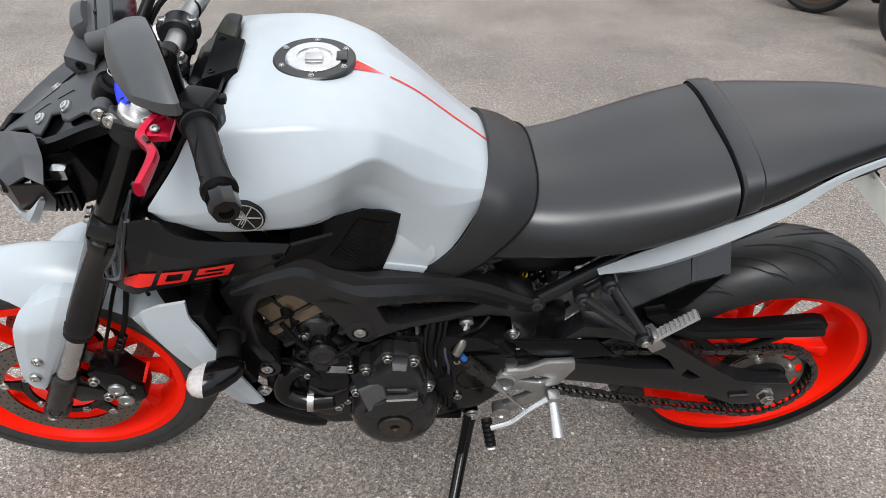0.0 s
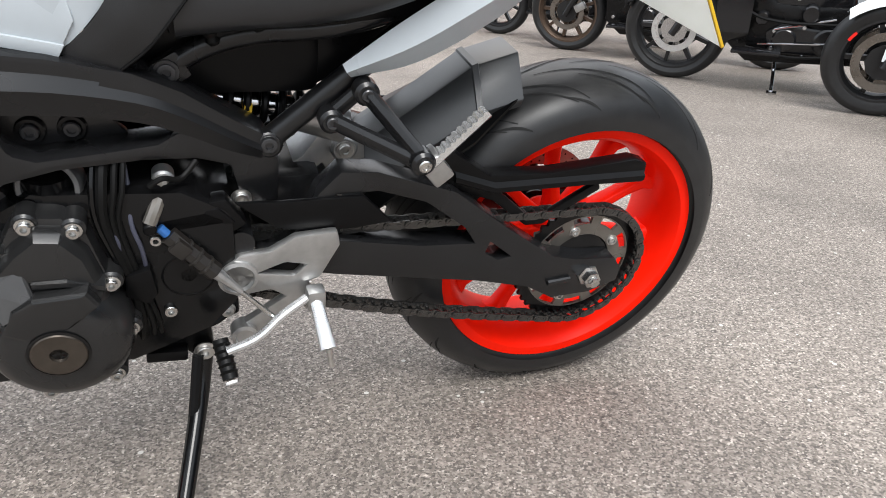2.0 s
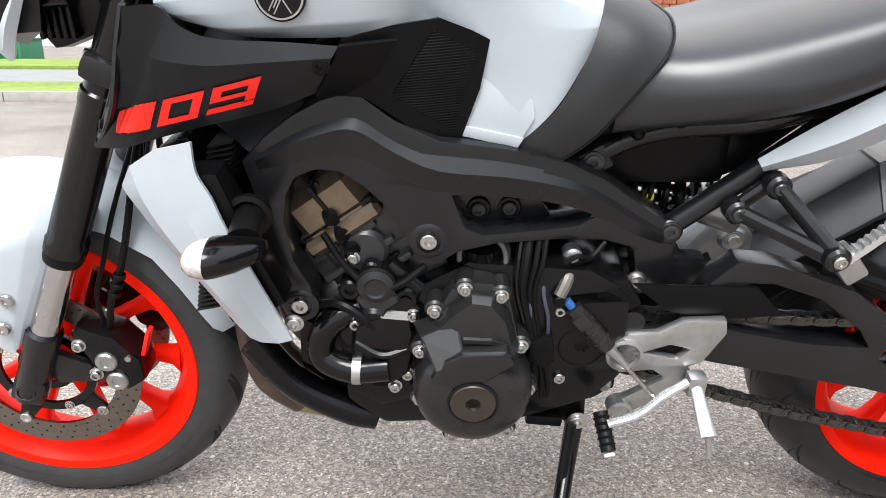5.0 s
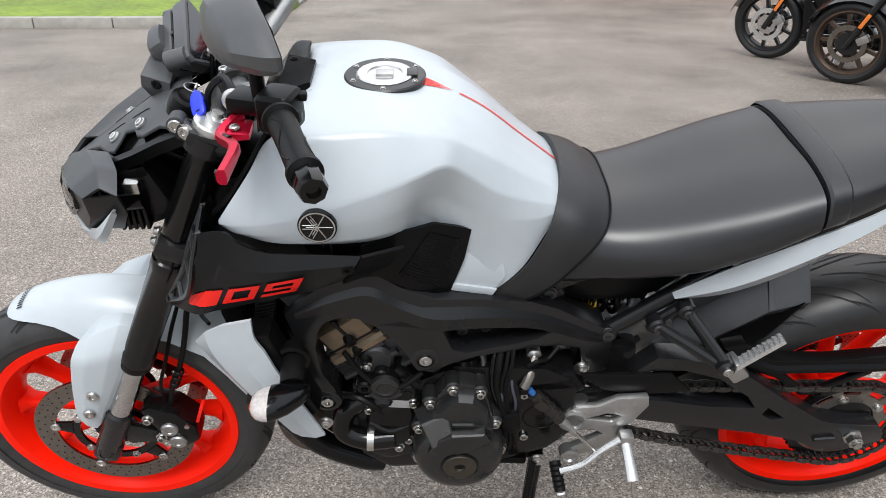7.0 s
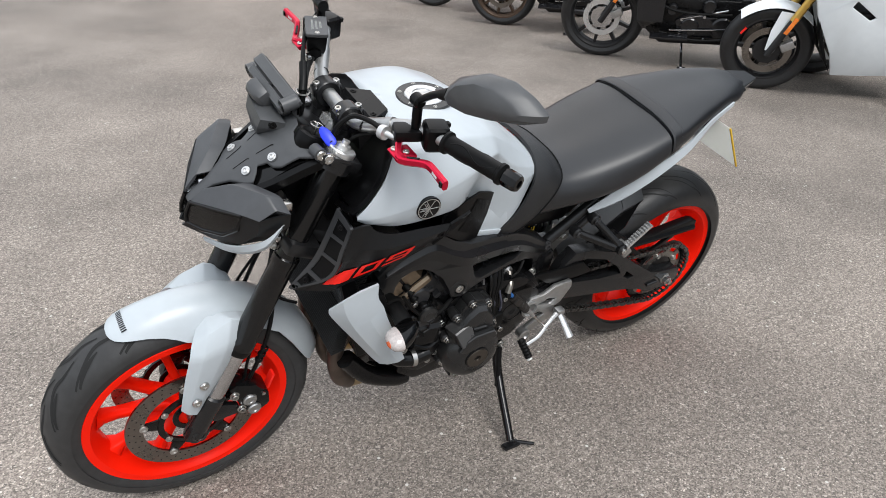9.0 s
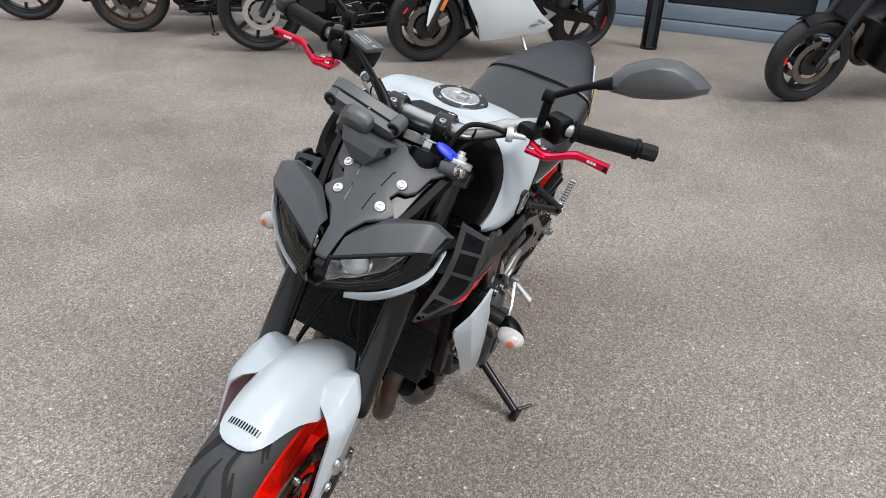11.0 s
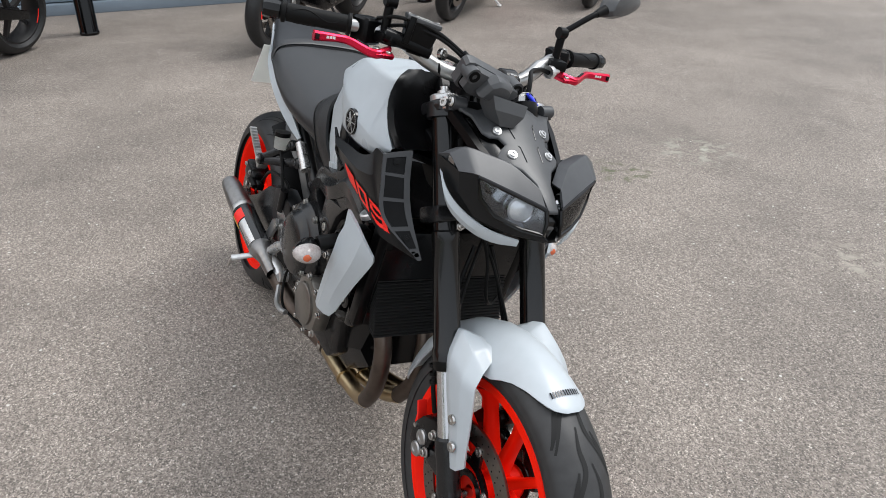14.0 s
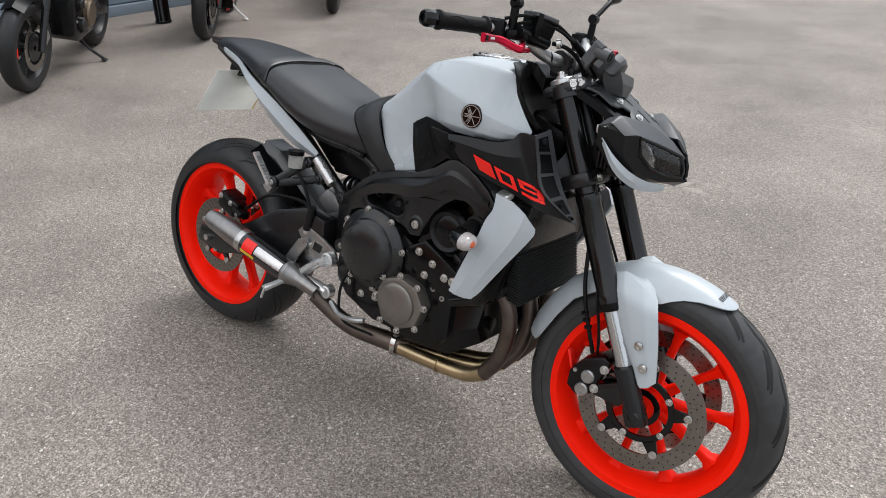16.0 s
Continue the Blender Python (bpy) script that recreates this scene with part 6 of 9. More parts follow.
# black cover ahead of the filler, around the steering head
hood = new("tank_front_cover")
hood.parent = bike
rows = []
for x, crest, floor in ((1.122, (0.182, 0.884), 0.845), (1.093, (0.190, 0.917), 0.868), (1.062, (0.184, 0.961), 0.892), (1.037, (0.161, 0.996), 0.955), (1.008, (0.128, 1.010), 1.004)):
    half = [(crest[0], crest[1]), (crest[0] - 0.012, crest[1] + 0.001), (crest[0] - 0.030, (crest[1] + floor) / 2 + 0.006), (0.09, floor + 0.006), (0, floor + 0.004)]
    rows.append([Vector((x, la, z)) for la, z in half] + [Vector((x, -la, z)) for la, z in reversed(half[:-1])])
part("cover_lining", sheet([list(r) for r in zip(*[catmull(c, 3) for c in zip(*rows)])], 0.004), M["black_plastic"], hood, "black trim lining the tank's front opening", sharp=40)
part("cover_pad", loft([[(0.990, y, z) for y, z in ((0.045, 0.998), (0.040, 1.014), (-0.040, 1.014), (-0.045, 0.998))], [(1.035, y, z) for y, z in ((0.075, 0.985), (0.068, 1.012), (-0.068, 1.012), (-0.075, 0.985))], [(1.065, y, z) for y, z in ((0.080, 0.955), (0.070, 0.985), (-0.070, 0.985), (-0.080, 0.955))]]), M["black_plastic"], hood, "matt black plastic cover", sharp=20)
for s in (1, -1):
    part("pad_screw", bolt_bm((1.025, s * 0.048, 1.011), (0.2, 0, 1), 0.006, 0.003), M["black_plastic"], hood)
part("ram_duct", block((0.14, 0.19, 0.08), pose(1.08, 0, 0.86, 0, 20, 0), 0.02), M["black_plastic"], hood)

# seat
seat_st = [
    (0.610, [(0.128, 0.713), (0.138, 0.733), (0.134, 0.776), (0.110, 0.813), (0.059, 0.837), (0, 0.840)]),
    (0.550, [(0.136, 0.723), (0.147, 0.739), (0.145, 0.771), (0.120, 0.803), (0.064, 0.820), (0, 0.822)]),
    (0.480, [(0.144, 0.731), (0.157, 0.748), (0.156, 0.778), (0.130, 0.811), (0.071, 0.827), (0, 0.828)]),
    (0.400, [(0.152, 0.748), (0.166, 0.766), (0.166, 0.791), (0.144, 0.831), (0.079, 0.849), (0, 0.851)]),
    (0.320, [(0.150, 0.776), (0.168, 0.796), (0.169, 0.822), (0.150, 0.857), (0.084, 0.875), (0, 0.877)]),
    (0.250, [(0.144, 0.812), (0.164, 0.831), (0.164, 0.853), (0.146, 0.881), (0.084, 0.895), (0, 0.896)]),
]
part("rider_seat", loft(skin(seat_st)), M["vinyl"], bike, "black vinyl rider seat", sharp=60)
pill_st = [
    (0.246, [(0.140, 0.814), (0.161, 0.833), (0.161, 0.855), (0.144, 0.884), (0.084, 0.899), (0, 0.901)]),
    (0.180, [(0.130, 0.838), (0.147, 0.853), (0.147, 0.873), (0.134, 0.895), (0.077, 0.910), (0, 0.912)]),
    (0.090, [(0.104, 0.868), (0.119, 0.880), (0.119, 0.894), (0.106, 0.912), (0.067, 0.924), (0, 0.925)]),
    (0.000, [(0.082, 0.888), (0.093, 0.897), (0.092, 0.909), (0.083, 0.923), (0.054, 0.932), (0, 0.933)]),
    (-0.070, [(0.062, 0.888), (0.074, 0.898), (0.072, 0.911), (0.061, 0.924), (0.044, 0.932), (0, 0.933)]),
    (-0.115, [(0.040, 0.898), (0.048, 0.905), (0.047, 0.913), (0.039, 0.920), (0.028, 0.926), (0, 0.926)]),
]
part("passenger_seat", loft(skin(pill_st)), M["vinyl"], bike, "black vinyl passenger seat", sharp=60)
strap_rows = []
for dx in (0.0, 0.004, 0.030, 0.034):
    base = catmull([(0.246 - dx + k * 0.0, la * 1.0, z - dx * 0.0) for k, (la, z) in [(0, p) for p in [(0.142, 0.816), (0.163, 0.834), (0.163, 0.857), (0.146, 0.886), (0.085, 0.901), (0, 0.904), (-0.085, 0.901), (-0.146, 0.886), (-0.163, 0.857), (-0.163, 0.834), (-0.142, 0.816)]]], 5)
    lift = 0.0030 if 0 < dx < 0.032 else 0.0005
    up = dx * 0.22
    strap_rows.append([p + Vector((0, p.y * lift / 0.17 - p.y * dx * 1.25, lift + up)) for p in base])
part("grab_strap", loft(strap_rows, closed=False), M["vinyl"], bike, "black seat grab strap")


def ribbed_rubber():
    """Fine raised lines, about three millimetres apart."""
    m = M["black_plastic"].copy()
    m.name = "ribbed_black_rubber"
    nt = m.node_tree
    tc = nt.nodes.new("ShaderNodeTexCoord")
    w1 = nt.nodes.new("ShaderNodeTexWave")
    w1.bands_direction = "Z"
    w1.inputs["Scale"].default_value = 100
    bp = nt.nodes.new("ShaderNodeBump")
    bp.inputs["Strength"].default_value = 0.6
    bp.inputs["Distance"].default_value = 0.001
    nt.links.new(tc.outputs["Object"], w1.inputs["Vector"])
    nt.links.new(w1.outputs["Fac"], bp.inputs["Height"])
    nt.links.new(bp.outputs[0], nt.nodes["Principled BSDF"].inputs["Normal"])
    return m


M["grained"] = material("grained_black_vinyl", (0.012, 0.0125, 0.0135), 0.42, 0, 0.15, 40, 0.22, 1100, 0.05)
M["ribbed"] = ribbed_rubber()
fr = [(0.734, 0.134, 0.694), (0.700, 0.140, 0.722), (0.673, 0.143, 0.757), (0.645, 0.135, 0.815), (0.631, 0.112, 0.852), (0.620, 0.063, 0.869), (0.616, 0, 0.873)]
rr = [(0.668, 0.134, 0.680), (0.640, 0.140, 0.704), (0.617, 0.145, 0.732), (0.577, 0.143, 0.785), (0.552, 0.120, 0.814), (0.540, 0.067, 0.830), (0.538, 0, 0.833)]
md = [tuple((a + b) / 2 + (0, 0.004, 0.004)[i] * (1 if i != 1 else (1 if p[1] > 0.01 else 0)) for i, (a, b) in enumerate(zip(p, q))) for p, q in zip(fr, rr)]
full = []
for row in (fr, md, rr):
    pts = list(row) + [(x, -y, z) for x, y, z in reversed(row[:-1])]
    full.append(catmull(pts, 4))
fine = [catmull(c, 4) for c in zip(*full)]
part("seat_nose", sheet([list(r) for r in zip(*fine)], 0.008), M["grained"], bike, "grained black vinyl seat nose", sharp=50)
piping = tube([p + Vector((-0.001, 0.001 if p.y > 0 else -0.001, 0.001)) for p in full[2]], 0.0016, 6, smooth=False)
part("seat_piping", piping, M["rubber"], bike)
part("seat_base", block((0.40, 0.22, 0.05), pose(0.42, 0, 0.745, 0, 4, 0), 0.01), M["black_plastic"], bike)
part("tail_base", loft([[(0.30, y, z) for y, z in ((0.12, 0.79), (0.12, 0.745), (-0.12, 0.745), (-0.12, 0.79))], [(0.0, y, z) for y, z in ((0.095, 0.888), (0.085, 0.86), (-0.085, 0.86), (-0.095, 0.888))], [(-0.12, y, z) for y, z in ((0.05, 0.908), (0.045, 0.89), (-0.045, 0.89), (-0.05, 0.908))]]), M["black_plastic"], bike)
for s in (1, -1):
    top = [(0.424, 0.116, 0.676), (0.354, 0.134, 0.737), (0.275, 0.150, 0.794), (0.165, 0.146, 0.846), (0.070, 0.120, 0.884), (-0.030, 0.092, 0.905)]
    mid = [(0.420, 0.123, 0.668), (0.343, 0.146, 0.710), (0.258, 0.160, 0.768), (0.163, 0.153, 0.823), (0.076, 0.124, 0.868), (-0.028, 0.094, 0.895)]
    low = [(0.412, 0.112, 0.658), (0.331, 0.124, 0.681), (0.241, 0.134, 0.737), (0.162, 0.130, 0.798), (0.085, 0.108, 0.850), (-0.025, 0.084, 0.882)]
    grid = [catmull([(x, s * y, z) for x, y, z in r], 5) for r in (top, mid, low)]
    part("tail_panel", sheet(grid, 0.005), M["grey_paint"], bike, "satin ice-grey tail side panel", sharp=25)
    wedge = [[(0.080, s * 0.108, 0.872), (0.0, s * 0.080, 0.900), (-0.10, s * 0.048, 0.918), (-0.180, s * 0.020, 0.922)], [(0.085, s * 0.100, 0.848), (0.0, s * 0.074, 0.872), (-0.09, s * 0.044, 0.892), (-0.165, s * 0.018, 0.905)]]
    part("tail_wedge", sheet(wedge, 0.005), M["cowl"], bike, "dark grey tail end moulding")
part("tail_end", loft([[(-0.10, y, z) for y, z in ((0.050, 0.921), (0.046, 0.895), (-0.046, 0.895), (-0.050, 0.921))], [(-0.184, y, z) for y, z in ((0.022, 0.922), (0.018, 0.905), (-0.018, 0.905), (-0.022, 0.922))]]), M["cowl"], bike)
part("tail_light", block((0.010, 0.026, 0.008), pose(-0.180, 0, 0.910), 0.003), M["decal_red"], bike)
# number plate on its hanger
hang = part("plate_hanger", loft([[(0.03, y, z) for y, z in ((0.03, 0.87), (0.03, 0.85), (-0.03, 0.85), (-0.03, 0.87))], [(-0.05, y, z) for y, z in ((0.035, 0.835), (0.035, 0.815), (-0.035, 0.815), (-0.035, 0.835))]]), M["black_plastic"], bike)
pm = Matrix.Translation((-0.080, 0, 0.764)) @ Matrix.Rotation(radians(36), 4, "Y")
npl = part("number_plate", block((0.003, 0.228, 0.178), pm, 0.001), M["plate"], hang, "white number plate with a yellow edge")
part("plate_edge", block((0.0045, 0.004, 0.178), pm @ Matrix.Translation((0, 0.113, 0)), 0.0005), M["yellow"], npl)
for y, z, w in ((-0.05, 0.03, 0.03), (0.03, 0.03, 0.03), (-0.06, -0.035, 0.02), (0.0, -0.035, 0.02), (0.05, -0.035, 0.02)):
    part("plate_bar", block((0.0008, w, 0.010), pm @ Matrix.Translation((-0.0020, y, z)), 0), M["plate_bar"], npl)
for s in (1, -1):
    part("plate_bolt", bolt_bm(pm @ Vector((-0.0018, s * 0.05, 0.075)), (-1, 0, 0), 0.005, 0.005), M["black_plastic"], npl)
part("plate_lamp", block((0.05, 0.06, 0.025), pose(-0.055, 0, 0.835, 0, 20, 0), 0.008), M["black_plastic"], hang)

# side cowls with grille and red numerals
for s in (1, -1):
    cowl = new("side_cowl")
    cowl.parent = bike
    cowl["label"] = "dark grey side cowl with red numerals"

    def P(x, z, out=0.0, k=0.0):
        la = 0.216 - max(0.0, x - 1.04) * 0.10 + out
        return Vector((x, s * la, z))

    upper = [P(0.918, 0.836), P(0.977, 0.840), P(1.046, 0.843), P(1.082, 0.856), P(1.100, 0.874), Vector((1.136, s * 0.212, 0.873))]
    crest = [P(0.925, 0.825, 0.006), P(0.985, 0.822, 0.010), P(1.055, 0.818, 0.012), P(1.105, 0.822, 0.010), P(1.120, 0.828, 0.006), Vector((1.150, s * 0.214, 0.830))]
    midl = [P(0.935, 0.805), P(0.995, 0.795, 0.004), P(1.07, 0.785, 0.004), P(1.125, 0.775, 0.002), P(1.140, 0.776), Vector((1.171, s * 0.209, 0.764))]
    lower = [P(0.946, 0.784, -0.012), P(1.000, 0.764, -0.010), P(1.089, 0.742, -0.006), P(1.14, 0.727, -0.004), P(1.170, 0.718, -0.004), Vector((1.228, s * 0.151, 0.699))]
    rows = [catmull(r, 4) for r in (upper, crest, midl, lower)]
    panel = part("cowl_panel", sheet(rows, 0.005), M["cowl"], cowl, sharp=18)
    part("cowl_rear", sheet([[P(0.918, 0.838), P(0.934, 0.807), P(0.948, 0.784, -0.01)], [P(0.860, 0.840, -0.02), P(0.885, 0.80, -0.03), P(0.92, 0.78, -0.03)]], 0.005), M["black_plastic"], cowl)
    screw(cowl, P(0.9375, 0.817, 0.003), (0, s, 0), 0.008, 0.004, "black_plastic")
    # numerals
    bpy.context.view_layer.update()

    def on_cowl(x, z, lift=0.0022):
        hit, p, nrm, _ = panel.ray_cast((x, s * 0.5, z), (0, -s, 0))
        if not hit:
            return P(x, z, 0.004)
        return Vector(p) + (nrm if nrm.y * s > 0 else -nrm) * lift

    def stroke(bm, quad):
        a, b, c, d = [Vector(q) for q in quad]
        n = 16
        rws = []
        for i in range(n + 1):
            t = i / n
            p, q = a.lerp(b, t), d.lerp(c, t)
            rws.append([on_cowl(*p.lerp(q, j / 3)) for j in range(4)])
        loft(rws, closed=False, bm=bm)

    def para(u, v):
        """Numeral coordinates: u along the baseline towards the rear, v up, slanted."""
        o, ex, ez = Vector((1.196, 0.727)), Vector((-0.182, 0.048)), Vector((-0.016, 0.033))
        return o + ex * (0.09 + 0.91 * u) + ez * v

    bar = [[(0, 0), (0.28, 0), (0.28, 1), (0, 1)]]
    nought = [[(0.33, 0), (0.62, 0), (0.62, 0.22), (0.33, 0.22)], [(0.33, 0.78), (0.62, 0.78), (0.62, 1), (0.33, 1)], [(0.33, 0.22), (0.40, 0.22), (0.40, 0.78), (0.33, 0.78)], [(0.55, 0.22), (0.62, 0.22), (0.62, 0.78), (0.55, 0.78)]]
    nine = [[(0.68, 0), (1.0, 0), (1.0, 0.22), (0.68, 0.22)], [(0.68, 0.78), (1.0, 0.78), (1.0, 1), (0.68, 1)], [(0.93, 0.22), (1.0, 0.22), (1.0, 0.78), (0.93, 0.78)], [(0.68, 0.42), (0.75, 0.42), (0.75, 0.78), (0.68, 0.78)], [(0.75, 0.42), (0.93, 0.42), (0.93, 0.58), (0.75, 0.58)]]
    for name, quads, text in (("red_bar", bar, "red decal block"), ("numeral", nought, "red numeral 0"), ("numeral", nine, "red numeral 9")):
        mark = bmesh.new()
        for q in quads:
            if s < 0:
                q = [(1.0 - u, v) for u, v in q]
            stroke(mark, [para(u, v) for u, v in q])
        bmesh.ops.remove_doubles(mark, verts=mark.verts, dist=4e-4)
        part(name, mark, M["decal_red"], cowl, text)
    # front grille in three bays
    A, C, T = Vector((1.138, s * 0.213, 0.875)), Vector((1.142, s * 0.155, 0.886)), Vector((1.231, s * 0.148, 0.698))
    outer = [A, Vector((1.152, s * 0.215, 0.830)), Vector((1.174, s * 0.210, 0.763)), T]
    inner = [C, Vector((1.170, s * 0.163, 0.828)), Vector((1.193, s * 0.158, 0.772)), T + Vector((0.003, -s * 0.006, 0.003))]
    co, ci = catmull(outer, 12), catmull(inner, 12)
    n = len(co)

    def G(k, v, dip=0.0):
        p = co[k].lerp(ci[k], v)
        nrm = (co[min(k + 1, n - 1)] - co[max(k - 1, 0)]).cross(ci[k] - co[k])
        nrm = nrm.normalized() if nrm.length > 1e-9 else Vector((1, 0, 0))
        if nrm.x < 0:
            nrm = -nrm
        return p - nrm * dip

    vs = (0.0, 0.13, 0.80, 1.0)
    rim = bmesh.new()
    for k in range(n - 1):
        open_bay = 2 <= k < 9 or 10 <= k < 18 or 19 <= k < 27 or 28 <= k < 33
        for v0, v1 in zip(vs, vs[1:]):
            if open_bay and v0 == 0.13:
                continue
            q = [G(k, v0), G(k + 1, v0), G(k + 1, v1), G(k, v1)]
            back = [p + Vector((-0.007, -s * 0.002, 0)) for p in q]
            loft([q, back], bm=rim)
    bmesh.ops.remove_doubles(rim, verts=rim.verts, dist=2e-5)
    part("grille_frame", rim, M["grille_grey"], cowl, "grey grille frame in bays", sharp=25)
    part("grille_mesh", sheet([[G(k, v, 0.0035) for k in range(1, n - 3)] for v in (0.08, 0.36, 0.64, 0.92)], 0.002), M["black_plastic"], cowl, "black moulded mesh")
    for k in (4, 30):
        screw(cowl, G(k, 0.5), (1, s * 0.6, 0.4), 0.0055, 0.003, "black_plastic")
    # knee panel between cowl and tank
    def K(x, z, out=0.0):
        return Vector((x, s * (0.141 + max(0.0, x - 0.765) * 0.36 + out), z))

    top = [K(0.918, 0.838), K(0.868, 0.849, 0.004), K(0.815, 0.854, 0.006), K(0.780, 0.838, 0.004), K(0.760, 0.826)]
    mdl = [K(0.925, 0.805, 0.002), K(0.878, 0.805, 0.008), K(0.83, 0.80, 0.008), K(0.79, 0.785, 0.006), K(0.770, 0.772, 0.002)]
    bot = [K(0.940, 0.778, -0.01), K(0.900, 0.772, -0.008), K(0.868, 0.748, -0.004), K(0.838, 0.725), K(0.793, 0.708)]
    kp = part("knee_panel", sheet([catmull(r, 1) for r in (top, mdl, bot)], 0.006), M["black_plastic"], bike, "matt black knee panel with a ribbed grip patch", sharp=30)
    bpy.context.view_layer.update()
    gp = []
    for zrow in range(7):
        t = zrow / 6
        a, b = Vector((0.868 + 0.0 * t, 0.775)).lerp(Vector((0.822, 0.842)), t), Vector((0.800, 0.725)).lerp(Vector((0.776, 0.815)), t)
        line = []
        for k in range(9):
            p = a.lerp(b, k / 8)
            hit, pp, nrm, _ = kp.ray_cast((p.x, s * 0.5, p.y), (0, -s, 0))
            line.append((Vector(pp) + Vector((0, s * 0.0015, 0))) if hit else K(p.x, p.y, 0.006))
        gp.append(line)
    part("grip_patch", loft(gp, closed=False), M["ribbed"], kp, "ribbed rubber grip patch")

    # radiator side cover with the indicator
    edge_r = [(1.080, 0.238, 0.739), (1.079, 0.240, 0.704), (1.066, 0.243, 0.676), (1.054, 0.244, 0.638), (1.031, 0.244, 0.580), (1.008, 0.242, 0.518), (0.996, 0.240, 0.484)]
    edge_m = [(1.122, 0.238, 0.730), (1.112, 0.243, 0.690), (1.098, 0.246, 0.655), (1.080, 0.248, 0.615), (1.053, 0.248, 0.562), (1.030, 0.245, 0.512), (1.012, 0.242, 0.480)]
    edge_f = [(1.154, 0.231, 0.709), (1.147, 0.236, 0.676), (1.132, 0.238, 0.640), (1.110, 0.240, 0.600), (1.080, 0.240, 0.549), (1.056, 0.236, 0.508), (1.036, 0.236, 0.477)]
    edge_t = [(1.176, 0.214, 0.678), (1.172, 0.211, 0.662), (1.152, 0.215, 0.628), (1.126, 0.219, 0.588), (1.094, 0.222, 0.538), (1.070, 0.224, 0.500), (1.052, 0.228, 0.478)]
    cols = [catmull([(x, s * y, z) for x, y, z in r], 4) for r in (edge_r, edge_m, edge_f, edge_t)]
    rc = part("radiator_cover", sheet(cols, 0.006), M["grey_paint"], bike, "ice-grey radiator side cover", sharp=16)
    part("cover_mount", plate([(1.10, 0.700), (1.06, 0.700), (1.035, 0.62), (1.0, 0.53), (1.03, 0.52), (1.085, 0.60)], s * 0.185, s * 0.232, 0.006), M["black_plastic"], rc)
    part("cover_bolt", bolt_bm((0.995, s * 0.225, 0.500), (0, s, 0), 0.009, 0.008), M["steel"], rc)
    st = part("indicator_stalk", tube([(1.035, s * 0.195, 0.646), (1.030, s * 0.235, 0.646), (1.028, s * 0.268, 0.640)], 0.019, 16, squash=0.75), M["rubber"], bike, "front indicator on a black rubber stalk")
    part("stalk_collar", revolve([(0.020, -0.006), (0.026, -0.004), (0.026, 0.004), (0.020, 0.006)], (1.032, s * 0.222, 0.646), (0, 1, 0), 20), M["rubber"], st)

    def pod_ring(x, ry, rz, yc):
        return [(x, s * (yc + ry * math.cos(a)), 0.634 + rz * math.sin(a)) for a in [2 * math.pi * j / 18 for j in range(18)]]

    part("indicator_body", loft([pod_ring(*v) for v in ((1.002, 0.010, 0.008, 0.278), (1.012, 0.019, 0.014, 0.283), (1.030, 0.027, 0.0185, 0.291), (1.050, 0.031, 0.0205, 0.298), (1.056, 0.031, 0.0205, 0.300))]), M["gloss_black"], st, sharp=60)
    lens_ = loft([pod_ring(*v) for v in ((1.056, 0.0305, 0.020, 0.300), (1.064, 0.0295, 0.0193, 0.301), (1.074, 0.025, 0.0165, 0.302), (1.081, 0.017, 0.0115, 0.302), (1.084, 0.007, 0.005, 0.302))])
    part("indicator_lens", lens_, M["lens"], st, "clear indicator lens", sharp=60)
    part("indicator_bulb", loft([pod_ring(*v) for v in ((1.0745, 0.0125, 0.010, 0.306), (1.0825, 0.010, 0.008, 0.306), (1.0852, 0.004, 0.003, 0.306))]), M["amber"], st)


# ---- front end: fork, fender, brakes, headlight, bars ----
def fork_x(z):
    return 1.443 - 0.474 * (z - 0.30)


FDIR = Vector((-0.474, 0, 1)).normalized()
fixed_parts = set(bike.children)
# the whole front end is turned a little to the left
axis_at = Vector((1.215, 0, 0.77))
TURN = Matrix.Translation(axis_at + Vector((0, 0.004, 0))) @ Matrix.Rotation(radians(1.6), 4, FDIR) @ Matrix.Translation(-axis_at)
AHEAD = TURN.inverted()


def fork_p(z, la):
    return Vector((fork_x(z), la, z))


